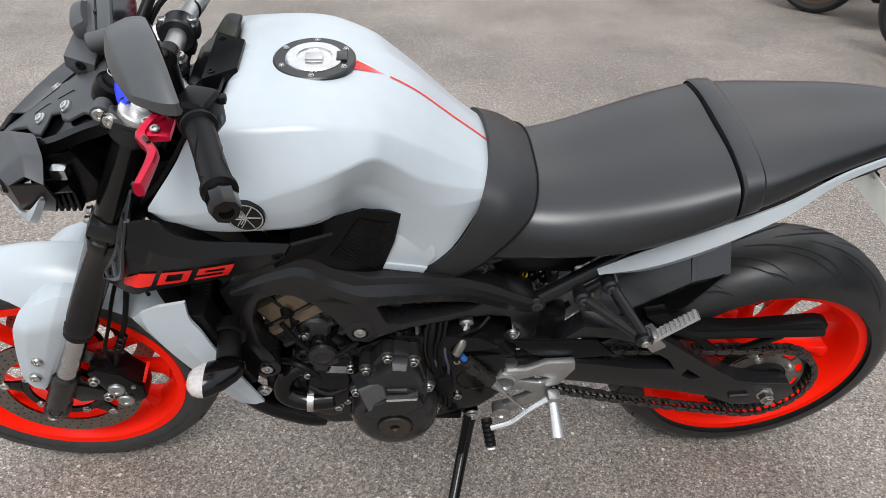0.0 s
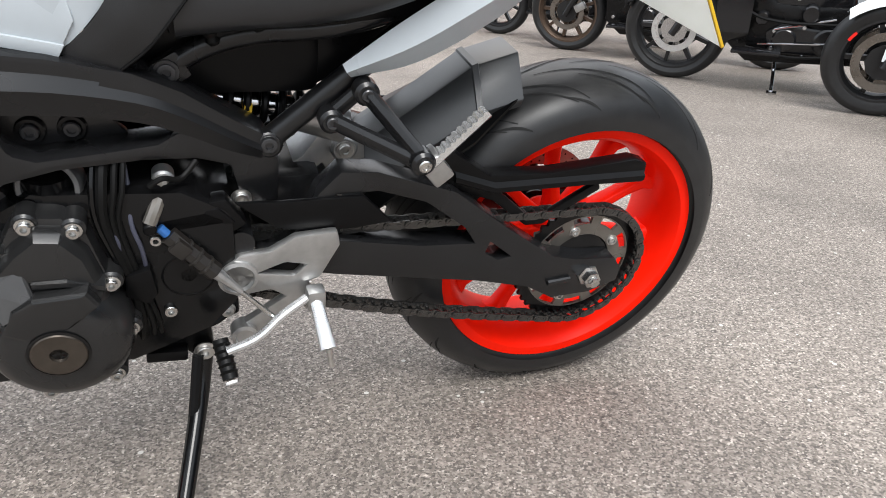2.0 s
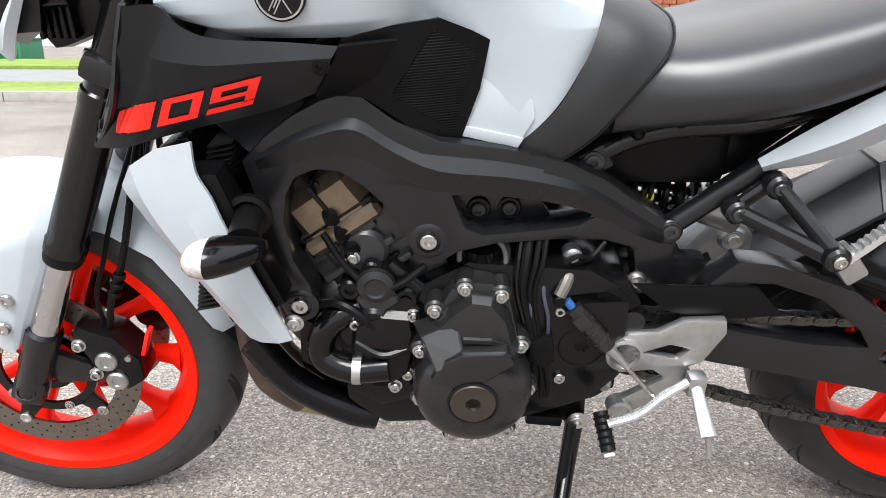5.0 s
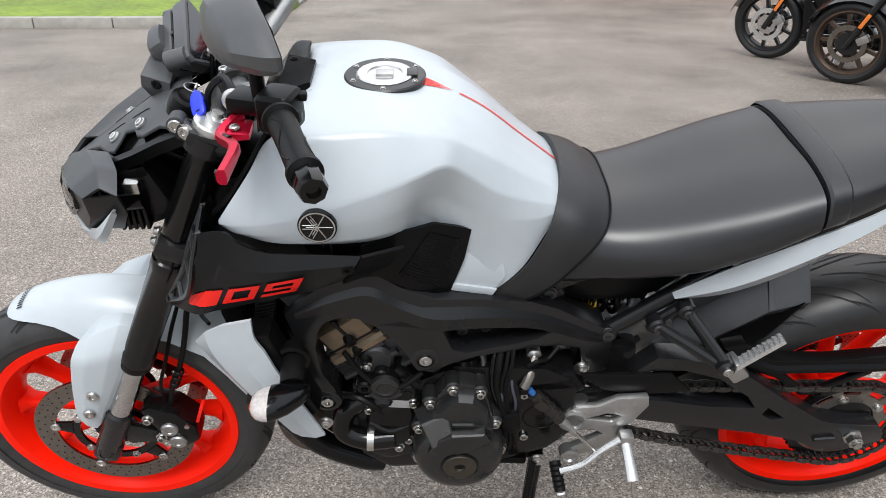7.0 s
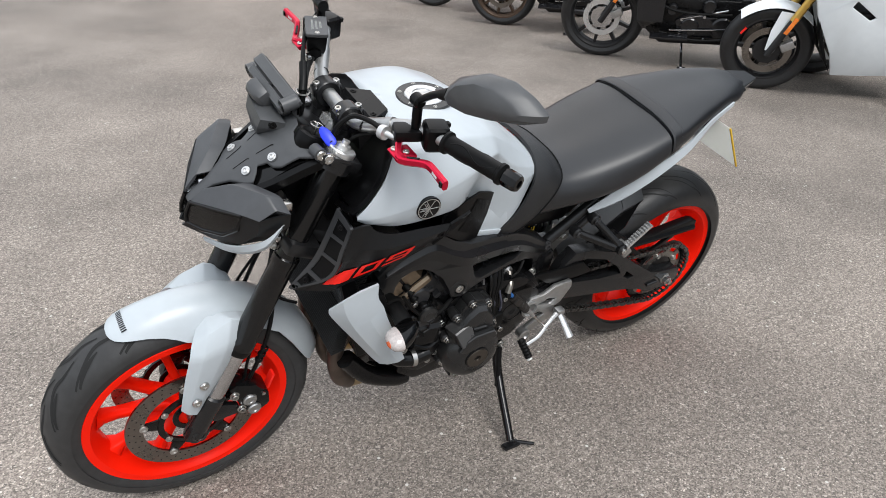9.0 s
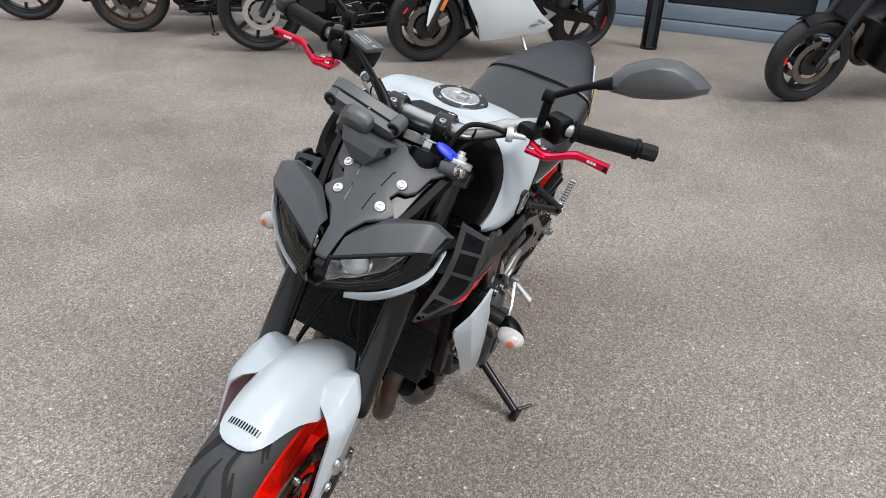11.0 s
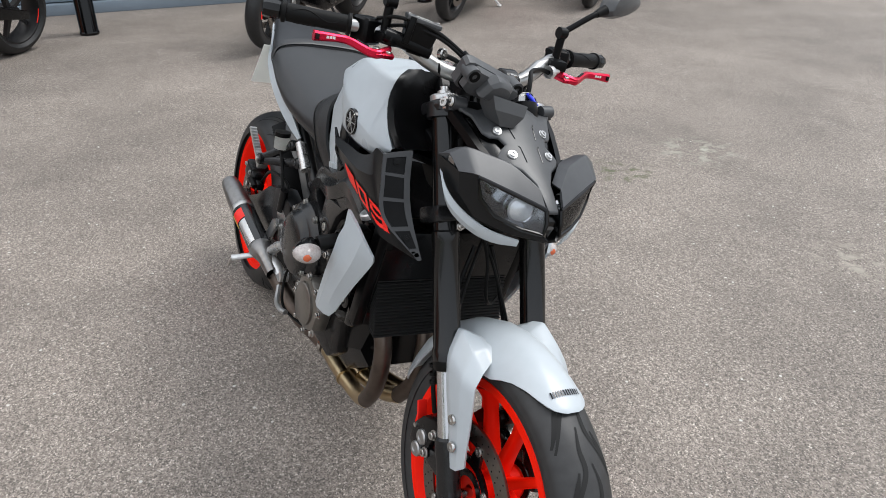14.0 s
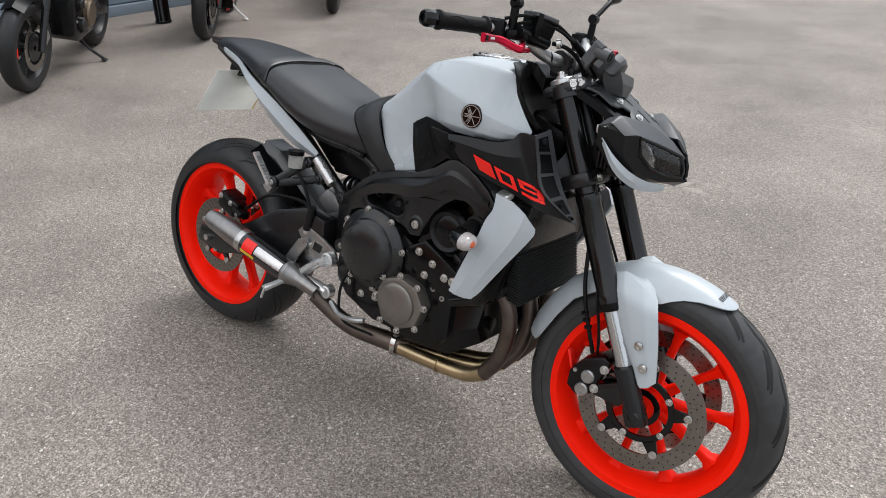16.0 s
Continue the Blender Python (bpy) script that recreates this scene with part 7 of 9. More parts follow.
for s in (1, -1):
    la = s * 0.104
    leg = part("fork_leg", revolve([(0.0262, 0), (0.0285, 0.002), (0.0285, 0.022), (0.0262, 0.026), (0.0262, 0.225), (0.0275, 0.228), (0.0275, 0.245), (0.0245, 0.248), (0.0245, 0.475), (0.021, 0.480), (0, 0.480)], fork_p(0.535, la), FDIR, 32), M["fork_black"], bike, "black upside-down fork leg")
    part("stanchion", tube([fork_p(0.375, la), fork_p(0.54, la)], 0.0205, 28), M["chrome"], leg, "bright fork stanchion")
    part("dust_seal", revolve([(0.0215, -0.010), (0.0255, -0.008), (0.0275, 0.0), (0.0275, 0.012), (0.0255, 0.014)], fork_p(0.528, la), FDIR, 28), M["rubber"], leg)
    low = part("fork_bottom", revolve([(0.0, -0.012), (0.020, -0.010), (0.0235, 0.01), (0.0235, 0.085), (0.0255, 0.10), (0.0255, 0.125), (0.021, 0.130)], fork_p(0.288, la), FDIR, 28), M["frame_black"], leg)
    part("axle_clamp", block((0.050, 0.034, 0.050), pose(1.443, la, 0.297, 0, -25, 0), 0.012), M["frame_black"], leg)
    part("axle_end", revolve([(0.015, -0.01), (0.015, 0.006), (0.011, 0.008), (0.009, 0.003), (0, 0.003)], (1.443, s * 0.119, 0.30), (0, s, 0), 24), M["cover_black"], leg)
    part("caliper_lug", plate([(1.43, 0.335), (1.40, 0.36), (1.345, 0.335), (1.335, 0.305), (1.40, 0.30)], 0.088 if s > 0 else -0.102, 0.102 if s > 0 else -0.088, 0.004), M["frame_black"], leg)
    part("fork_cap", revolve([(0.0265, 0), (0.0275, 0.003), (0.0275, 0.012), (0.0255, 0.0145), (0.013, 0.0155), (0.013, 0.022), (0.0075, 0.024), (0.0075, 0.031), (0, 0.031)], fork_p(0.9760, la), FDIR, 28), M["bright"], leg, "machined silver fork cap")
    # radial brake caliper with two bright pistons caps
    cp = part("front_caliper", plate([(1.365, 0.395), (1.345, 0.405), (1.30, 0.385), (1.27, 0.345), (1.268, 0.305), (1.30, 0.285), (1.335, 0.305), (1.345, 0.345)], 0.045 if s > 0 else -0.105, 0.105 if s > 0 else -0.045, 0.010), M["engine_black"], bike, "black four-piston brake caliper")
    for x, z in ((1.318, 0.345), (1.309, 0.309)):
        part("piston_cap", revolve([(0.0165, -0.006), (0.0165, 0.004), (0.014, 0.007), (0.008, 0.007), (0.007, 0.005), (0, 0.005)], (x, s * 0.105, z), (0, s, 0), 24), M["alu"], cp, "bright round piston cap")
    screw(cp, (1.352, s * 0.104, 0.375), (0, s, 0), 0.008, 0.010)
    screw(cp, (1.338, s * 0.104, 0.322), (0, s, 0), 0.008, 0.010)
    part("pad_pin", tube([(1.285, s * 0.108, 0.35), (1.285, s * 0.06, 0.35)], 0.005, 8), M["steel"], cp)
    part("red_pad_clip", block((0.006, 0.020, 0.045), pose(1.262, s * 0.082, 0.365, 0, -20, 0), 0.001), M["decal_red"], cp)
    part("brake_hose", tube([(1.310, s * 0.085, 0.395), (1.292, s * 0.092, 0.45), (1.270, s * 0.085, 0.50), (1.252, s * 0.075, 0.56), (1.235, s * 0.05, 0.64), (1.215, s * 0.02, 0.72)], 0.005, 8), M["rubber"], bike, "black brake hose")
    part("sensor_wire", tube([(1.320, s * 0.080, 0.395), (1.315, s * 0.088, 0.45), (1.298, s * 0.080, 0.50), (1.275, s * 0.065, 0.57), (1.24, s * 0.035, 0.66), (1.21, s * 0.0, 0.74)], 0.0035, 8), M["rubber"], bike)
    for zz in (0.455, 0.470, 0.485):
        part("hose_ring", revolve([(0.007, -0.004), (0.009, -0.003), (0.009, 0.003), (0.007, 0.004)], (1.290 - (zz - 0.45) * 0.45, s * 0.090, zz), (-0.3, 0, 1), 12), M["rubber"], bike)
part("front_axle", tube([(1.443, 0.12, 0.30), (1.443, -0.12, 0.30)], 0.010, 14), M["steel"], bike)

# triple clamps
low_c = block((0.075, 0.275, 0.034), pose(fork_x(0.782) - 0.012, 0, 0.782, 0, -25.4, 0), 0.012)
lt = part("lower_clamp", low_c, M["frame_black"], bike)
for s in (1, -1):
    for dz in (0.0, 0.019):
        screw(lt, (fork_x(0.772 + dz) + 0.028, s * 0.090, 0.778 + dz), (1, 0, 0.3), 0.0065, 0.008)
up_c = block((0.070, 0.270, 0.026), pose(fork_x(0.968) - 0.006, 0, 0.966, 0, -25.4, 0), 0.011)
ut = part("upper_clamp", up_c, M["frame_black"], bike)
for s in (1, -1):
    part("clamp_ring", revolve([(0.026, -0.013), (0.034, -0.013), (0.034, 0.013), (0.026, 0.013)], fork_p(0.962, s * 0.104), FDIR, 24, closed=True), M["frame_black"], ut)
    part("pinch_lug", block((0.026, 0.030, 0.024), pose(fork_x(0.968) + 0.028, s * 0.108, 0.980, 0, -25.4, 0), 0.006), M["frame_black"], ut)
    screw(ut, (fork_x(0.968) + 0.026, s * 0.122, 0.984), (0.3, s * 1, 0.2), 0.0085, 0.007)
part("stem_nut", revolve([(0.021, 0), (0.021, 0.016), (0.014, 0.018), (0.008, 0.012), (0, 0.012)], Vector((fork_x(0.975) - 0.024, 0, 0.978)), FDIR, 6), M["bright"], ut)
part("riser_nut", revolve([(0.015, 0), (0.015, 0.014), (0.011, 0.016), (0.011, 0.022), (0, 0.022)], (1.106, 0.030, 0.982), FDIR, 8), M["alu"], ut)
part("ignition_barrel", revolve([(0.028, -0.04), (0.029, -0.012), (0.030, -0.006), (0.029, 0.0), (0.027, 0.010), (0.020, 0.012), (0.012, 0.008), (0, 0.008)], (1.160, 0.052, 0.990), FDIR, 32), M["black_plastic"], ut)
key = thing("ignition_key", "key with a bright blue plastic tag in the ignition", "key")
key.matrix_world = BIKE
part("key_blade", block((0.003, 0.016, 0.026), Matrix.Translation((1.151, 0.050, 1.006)) @ Matrix.Rotation(radians(-20), 4, "Y"), 0.001), M["steel"], key)
part("key_ring", tube([(1.149 + 0.012 * math.cos(a), 0.056 + 0.012 * math.sin(a), 1.017 + 0.005 * math.cos(a)) for a in [2 * math.pi * k / 16 for k in range(17)]], 0.0011, 6, smooth=False), M["steel"], key)
# flat tag, pointed at the ring, sloping down to the left
ty = Vector((-0.011, 0.036, -0.019)).normalized()
tz = Vector((0.45, 0.30, 0.84))
tz = (tz - ty * tz.dot(ty)).normalized()
tx = ty.cross(tz)
tag_out = [(0.003, -0.022), (0.0075, -0.016), (0.0105, -0.006), (0.0105, 0.013), (0.008, 0.019), (0.003, 0.021), (-0.003, 0.021), (-0.008, 0.019), (-0.0105, 0.013), (-0.0105, -0.006), (-0.0075, -0.016), (-0.003, -0.022)]
tag_at = Vector((1.140, 0.084, 1.006))
part("key_tag", loft([[tag_at + tx * (x * k) + ty * (y * k) + tz * z for x, y in tag_out] for k, z in ((0.9, -0.003), (1.0, -0.0018), (1.0, 0.0018), (0.9, 0.003))]), M["blue"], key, "bright blue plastic tag", sharp=50)
part("tag_slot", tube([tag_at + ty * 0.013 + tz * 0.0031 - tx * 0.003, tag_at + ty * 0.013 + tz * 0.0031 + tx * 0.003], 0.0012, 6), M["groove"], key)


# front fender
def fender_row(ang, r, hw, drop):
    a = radians(ang)
    out = []
    for k in range(13):
        u = -1 + 2 * k / 12
        rr_ = r - drop * (abs(u) ** 2.6)
        out.append(Vector((FA[0] + rr_ * math.cos(a), hw * (u if abs(u) < 0.95 else math.copysign(1, u)), FA[1] + rr_ * math.sin(a))))
    return out


rows = [fender_row(*v) for v in ((64.3, 0.3085, 0.012, 0.001), (64.9, 0.3095, 0.023, 0.003), (66.2, 0.3105, 0.034, 0.006), (68.5, 0.3120, 0.043, 0.011), (72, 0.3140, 0.050, 0.018), (77, 0.3165, 0.056, 0.027), (83, 0.3195, 0.063, 0.040), (88, 0.322, 0.070, 0.054), (92, 0.324, 0.076, 0.066), (97, 0.326, 0.079, 0.070), (103, 0.328, 0.078, 0.062), (110, 0.331, 0.074, 0.052), (122, 0.334, 0.072, 0.048), (136, 0.336, 0.071, 0.046), (148, 0.336, 0.073, 0.052), (158, 0.334, 0.073, 0.050), (164, 0.332, 0.071, 0.044), (167, 0.331, 0.062, 0.036))]
fender = part("front_fender", sheet(rows, 0.004), M["grey_paint"], bike, "satin ice-grey front fender", sharp=45)
for s in (1, -1):
    def on_top(a_, r_, y_):
        return (FA[0] + r_ * math.cos(radians(a_)), y_, FA[1] + r_ * math.sin(radians(a_)))

    g = [[on_top(118, 0.306, 0.040), on_top(112, 0.306, 0.042), on_top(106, 0.305, 0.044), on_top(101, 0.303, 0.046), on_top(97, 0.298, 0.048)],
         [on_top(117, 0.3120, 0.064), on_top(111.5, 0.3170, 0.066), on_top(106, 0.3150, 0.067), on_top(100, 0.3000, 0.068), on_top(95.5, 0.2780, 0.069)],
         [(1.303, 0.090, 0.584), (1.322, 0.094, 0.604), (1.344, 0.097, 0.614), (1.395, 0.100, 0.592), (1.428, 0.092, 0.568)],
         [(1.328, 0.108, 0.552), (1.342, 0.118, 0.560), (1.364, 0.127, 0.566), (1.412, 0.126, 0.552), (1.440, 0.112, 0.545)],
         [(1.360, 0.112, 0.495), (1.374, 0.121, 0.497), (1.393, 0.126, 0.497), (1.430, 0.125, 0.490), (1.456, 0.113, 0.482)],
         [(1.402, 0.110, 0.425), (1.412, 0.119, 0.425), (1.424, 0.123, 0.425), (1.448, 0.122, 0.420), (1.468, 0.114, 0.416)],
         [(1.428, 0.110, 0.386), (1.434, 0.117, 0.378), (1.441, 0.119, 0.372), (1.457, 0.118, 0.378), (1.471, 0.112, 0.394)]]
    fine = [soft_line([(x, s * y, z) for x, y, z in r], 0.12) for r in g]
    fine = [soft_line(c, 0.22) for c in zip(*fine)]
    part("fender_leg", sheet([list(r) for r in zip(*fine)], 0.005), M["grey_paint"], fender, sharp=24)
    for x, z in ((1.4195, 0.468), (1.4385, 0.4205)):
        part("fender_bolt", revolve([(0.0105, 0), (0.0105, 0.002), (0.009, 0.005), (0.005, 0.006), (0.0045, 0.003), (0, 0.003)], (x, s * 0.1255, z), (0, s, 0), 20), M["steel"], fender)
bpy.context.view_layer.update()
# lettering on the fender nose: plain dark bars of its size
word = bmesh.new()
for k in range(6):
    y0 = -0.0315 + k * 0.0105
    for d0, d1 in ((0.0, 0.0028), (0.0052, 0.0080)):
        rws = []
        for a in (69.9, 70.6, 71.3, 72.0):
            line = []
            for y in (y0 + d0, y0 + d1):
                r = 0.3132 + 0.0004 * (a - 70) - 0.015 * abs(y / 0.048) ** 2.6 + 0.0016
                line.append((FA[0] + r * math.cos(radians(a)), y, FA[1] + r * math.sin(radians(a))))
            rws.append(line)
        loft(rws, closed=False, bm=word)
part("maker_bars", word, M["gloss_black"], fender)

# headlight unit
head = new("headlight")
head.parent = bike
head["label"] = "dark grey twin-eyed headlight mask with projector lamps"
nose_half = [(1.166, 0.0), (1.172, 0.022), (1.186, 0.034), (1.190, 0.052), (1.184, 0.070), (1.166, 0.080), (1.156, 0.090), (1.156, 0.106), (1.178, 0.105), (1.197, 0.089), (1.228, 0.079), (1.240, 0.068), (1.246, 0.054), (1.262, 0.046), (1.268, 0.058), (1.278, 0.069), (1.292, 0.060), (1.312, 0.034), (1.340, 0.016), (1.385, 0.011)]


def nose_z(x, y):
    """Height of the nose panel: a crowned slope, steeper at its tip."""
    return 0.9465 - 0.680 * (x - 1.2595) + 0.009 * (1 - min(abs(y), 0.075) ** 2 / 0.0025) - 6.0 * max(0.0, x - 1.36) ** 2 - 10.0 * max(0.0, 1.205 - x) ** 2


def nose_sheet(half, low, high, bevel):
    """A moulded panel on the nose's slope, from its half outline."""
    bm = plate(half + [(x, -y) for x, y in reversed(half[1:])], low, high, bevel)
    for k in range(-4, 5):
        bmesh.ops.bisect_plane(bm, geom=bm.verts[:] + bm.edges[:] + bm.faces[:], plane_co=(0, 0, 0.022 * k), plane_no=(0, 0, 1))
    for k in range(7):
        bmesh.ops.bisect_plane(bm, geom=bm.verts[:] + bm.edges[:] + bm.faces[:], plane_co=(1.18 + 0.03 * k, 0, 0), plane_no=(1, 0, 0))
    for v in bm.verts:
        x, lift, y = v.co
        v.co = (x, y, nose_z(x, y) + lift)
    bmesh.ops.recalc_face_normals(bm, faces=bm.faces)
    return bm


part("nose_panel", nose_sheet(nose_half, -0.006, 0.0, 0.0022), M["nose"], head, "dark grey moulded nose panel", sharp=40)
under = [(1.190, 0.0), (1.196, 0.050), (1.184, 0.096), (1.200, 0.088), (1.250, 0.076), (1.290, 0.068), (1.316, 0.040), (1.345, 0.022), (1.388, 0.016)]
part("nose_backing", nose_sheet(under, -0.024, -0.014, 0.002), M["gloss_black"], head)
for s in (1, -1):
    for x, y in ((1.236, 0.0525), (1.283, 0.041)):
        z = nose_z(x, y)
        part("screw_seat", revolve([(0.0, 0.0), (0.0105, 0.0), (0.0115, -0.002)], (x, s * y, z + 0.0008), (0.56, s * 0.2, 0.8), 18), M["nose"], head)
        screw(head, (x, s * y, z + 0.0006), (0.56, s * 0.2, 0.8), 0.0066, 0.005, "bright")
    for x0, x1, y0, y1 in ((1.226, 1.256, 0.030, 0.024), (1.270, 1.300, 0.020, 0.018)):
        part("nose_crease", tube([(x0, s * (y0 + 0.003), nose_z(x0, y0) - 0.0004), (x0 + 0.003, s * y0, nose_z(x0, y0) - 0.0022), (x1, s * y1, nose_z(x1, y1) - 0.0004)], 0.0012, 6, smooth=False), M["gloss_black"], head)
    # bolted ear beside the fork
    part("nose_ear", tube([(1.168, s * 0.090, 0.988), (1.166, s * 0.116, 0.990)], 0.0125, 16), M["nose"], head)
    part("ear_bolt", revolve([(0.0098, 0), (0.0098, 0.003), (0.008, 0.005), (0.004, 0.005), (0.0035, 0.003), (0, 0.003)], (1.166, s * 0.116, 0.990), (0, s, 0.1), 18), M["steel"], head)
    # beam from the clamp down to the brow
    part("nose_beam", loft([[(x, s * (y + dy), z + dz) for dy, dz in ((-0.006, 0.011), (0.007, 0.008), (0.007, -0.010), (-0.006, -0.012))] for x, y, z in ((1.150, 0.112, 0.975), (1.200, 0.102, 0.952), (1.245, 0.090, 0.926), (1.290, 0.074, 0.902))]), M["black_plastic"], head)

    def H(x, y, z):
        return Vector((x, s * y, z))

    back_edge = [H(1.246, 0.172, 0.916), H(1.252, 0.136, 0.934), H(1.286, 0.068, 0.926), H(1.330, 0.026, 0.900)]
    top_edge = [H(1.270, 0.165, 0.926), H(1.276, 0.138, 0.943), H(1.318, 0.064, 0.929), H(1.360, 0.024, 0.900)]
    lens_edge = [H(1.300, 0.158, 0.904), H(1.322, 0.138, 0.909), H(1.354, 0.078, 0.891), H(1.385, 0.020, 0.872)]
    brow = [soft_line(r, 0.18) for r in (back_edge, top_edge, lens_edge)]
    brow = [list(r) for r in zip(*[soft_line(c, 0.12) for c in zip(*brow)])]
    part("brow", sheet(brow, 0.005), M["grey_plastic"], head, "dark grey moulded brow", sharp=26)
    inside = [H(1.322, 0.133, 0.905), H(1.327, 0.123, 0.867), H(1.346, 0.099, 0.841), H(1.373, 0.057, 0.829), H(1.394, 0.018, 0.825)]
    rim = [H(1.300, 0.158, 0.904), H(1.302, 0.150, 0.866), H(1.325, 0.120, 0.828), H(1.362, 0.068, 0.814), H(1.402, 0.010, 0.816)]
    behind = [H(1.246, 0.172, 0.916), H(1.244, 0.162, 0.880), H(1.268, 0.132, 0.834), H(1.318, 0.078, 0.806), H(1.385, 0.0, 0.806)]
    part("cheek", sheet([inside, rim, behind], 0.004), M["cowl"], head, "black lamp surround", sharp=22)
    # lamp: silvered bowl, projector, clear lens
    ring_ = [H(1.382, 0.016, 0.869), H(1.354, 0.077, 0.888), H(1.322, 0.132, 0.904), H(1.327, 0.122, 0.867), H(1.346, 0.098, 0.842), H(1.373, 0.056, 0.830), H(1.392, 0.018, 0.826), H(1.391, 0.016, 0.846)]
    mid_ = sum(ring_, Vector()) / 8
    bowl = loft([ring_, [p.lerp(mid_, 0.25) + Vector((-0.035, -s * 0.006, 0.004)) for p in ring_], [p.lerp(mid_, 0.6) + Vector((-0.045, -s * 0.006, 0.004)) for p in ring_]], caps=False)
    bowl.faces.new(bowl.verts[-8:])
    part("lamp_bowl", bowl, M["lamp_silver"], head)
    pc = Vector((1.350, s * 0.048, 0.858))
    part("projector_ring", revolve([(0.0275, -0.012), (0.0295, 0.0), (0.026, 0.006), (0.0225, 0.003)], pc, (1, s * 0.25, 0.05), 28), M["chrome"], head)
    # the lens's white is painted-in sky reflection
    part("projector_lens", revolve([(0.0235, 0.0), (0.0215, 0.006), (0.016, 0.010), (0.008, 0.0125), (0, 0.013)], pc, (1, s * 0.25, 0.05), 28), M["projector"], head, "round projector lens, sky gleam put into its white colour")
    cover = loft([[p + Vector((0.0015, 0, 0)) for p in ring_], [p.lerp(mid_, 0.45) + Vector((0.006, s * 0.003, 0)) for p in ring_]], caps=False)
    cover.faces.new(cover.verts[-8:])
    bmesh.ops.recalc_face_normals(cover, faces=cover.faces)
    bmesh.ops.solidify(cover, geom=cover.faces[:], thickness=0.0016)
    lg = part("lamp_lens", cover, M["clear"], head, "clear headlamp lens")
    lg.visible_shadow = False
    bezel = [p + Vector((0.002, 0, 0)) for p in ring_]
    part("lens_bezel", tube(bezel + bezel[:1], 0.0042, 8, smooth=False), M["gloss_black"], head)
    wing = [catmull([H(1.258, 0.168, 0.893), H(1.288, 0.160, 0.860), H(1.318, 0.132, 0.831), H(1.346, 0.096, 0.813), H(1.374, 0.050, 0.806)], 4),
            catmull([H(1.262, 0.170, 0.888), H(1.290, 0.162, 0.846), H(1.318, 0.130, 0.815), H(1.346, 0.092, 0.800), H(1.373, 0.050, 0.799)], 4),
            catmull([H(1.258, 0.164, 0.880), H(1.286, 0.154, 0.832), H(1.314, 0.120, 0.801), H(1.342, 0.084, 0.789), H(1.369, 0.048, 0.793)], 4)]
    part("lamp_wing", sheet(wing, 0.004), M["grey_paint"], head, "ice-grey blade under the lamp", sharp=30)
    part("lamp_socket", tube([(1.285, s * 0.11, 0.875), (1.235, s * 0.11, 0.878)], 0.022, 14), M["engine_black"], head)
    for k in range(5):
        part("heat_fin", block((0.005, 0.05, 0.045), pose(1.275 - 0.009 * k, s * 0.095, 0.845), 0.001), M["engine_black"], head)
    part("connector", block((0.022, 0.018, 0.018), pose(1.240, s * 0.13, 0.905), 0.003), M["steel"], head)
part("lamp_back", block((0.09, 0.20, 0.10), pose(1.255, 0, 0.86, 0, 20, 0), 0.02), M["engine_black"], head)

# instrument unit, set towards the bike's right
dash_u = Vector((-0.210, 0.934, -0.290)).normalized()
dash_n = Vector((-0.852, -0.030, 0.532))
dash_n = (dash_n - dash_u * dash_n.dot(dash_u)).normalized()
dash_v = dash_u.cross(dash_n)
dm = Matrix((dash_v, dash_u, dash_n)).transposed().to_4x4()
dm.translation = Vector((1.192, -0.115, 1.087))
dm = AHEAD @ dm


def dash_solid(outline, levels):
    """Stack of the outline (across the slope, along the width) at heights over the display, each with its own inset."""
    cx, cy = sum(p[0] for p in outline) / len(outline), sum(p[1] for p in outline) / len(outline)
    rows = []
    for z, inset in levels:
        rows.append([dm @ Vector((x - math.copysign(min(inset, abs(x - cx)), x - cx), y - math.copysign(min(inset, abs(y - cy)), y - cy), z)) for x, y in outline])
    return loft(rows)


face_out = [(-0.004, 0.0), (0.0, 0.010), (0.0, 0.132), (-0.004, 0.140), (-0.014, 0.141), (-0.052, 0.116), (-0.058, 0.108), (-0.058, 0.022), (-0.054, 0.012), (-0.012, -0.002)]
dash = part("instrument_housing", dash_solid(face_out, ((-0.0235, 0.002), (-0.022, 0.0), (-0.003, 0.0), (0.0, 0.0025))), M["dash_grey"], bike, "dark grey instrument housing with a black display", sharp=30)
part("housing_seam", dash_solid(face_out, ((-0.028, 0.004), (-0.0225, 0.004))), M["gloss_black"], dash)
back_out = [(-0.006, 0.004), (0.002, 0.014), (0.002, 0.128), (-0.006, 0.137), (-0.040, 0.124), (-0.050, 0.106), (-0.050, 0.026), (-0.044, 0.010)]
part("instrument_back", dash_solid(back_out, ((-0.046, 0.008), (-0.043, 0.002), (-0.029, 0.0), (-0.027, 0.002))), M["dash_grey"], dash, sharp=30)
part("display", dash_solid([(-0.007, 0.010), (-0.007, 0.130), (-0.014, 0.134), (-0.048, 0.110), (-0.052, 0.104), (-0.052, 0.022), (-0.046, 0.012), (-0.012, 0.006)], ((-0.001, 0.0), (0.0012, 0.0005))), M["dark_glass"], dash)
part("seam_clip", block((0.004, 0.007, 0.006), dm @ Matrix.Translation((-0.001, 0.072, -0.025)), 0.001), M["gloss_black"], dash)
lump = [(0.012, 0.046), (0.014, 0.056), (0.014, 0.080), (0.010, 0.090), (-0.004, 0.096), (-0.034, 0.094), (-0.034, 0.036), (-0.004, 0.036)]
part("instrument_lump", dash_solid(lump, ((-0.070, 0.014), (-0.067, 0.006), (-0.060, 0.001), (-0.050, 0.0), (-0.040, 0.002))), M["dash_grey"], dash, sharp=30)
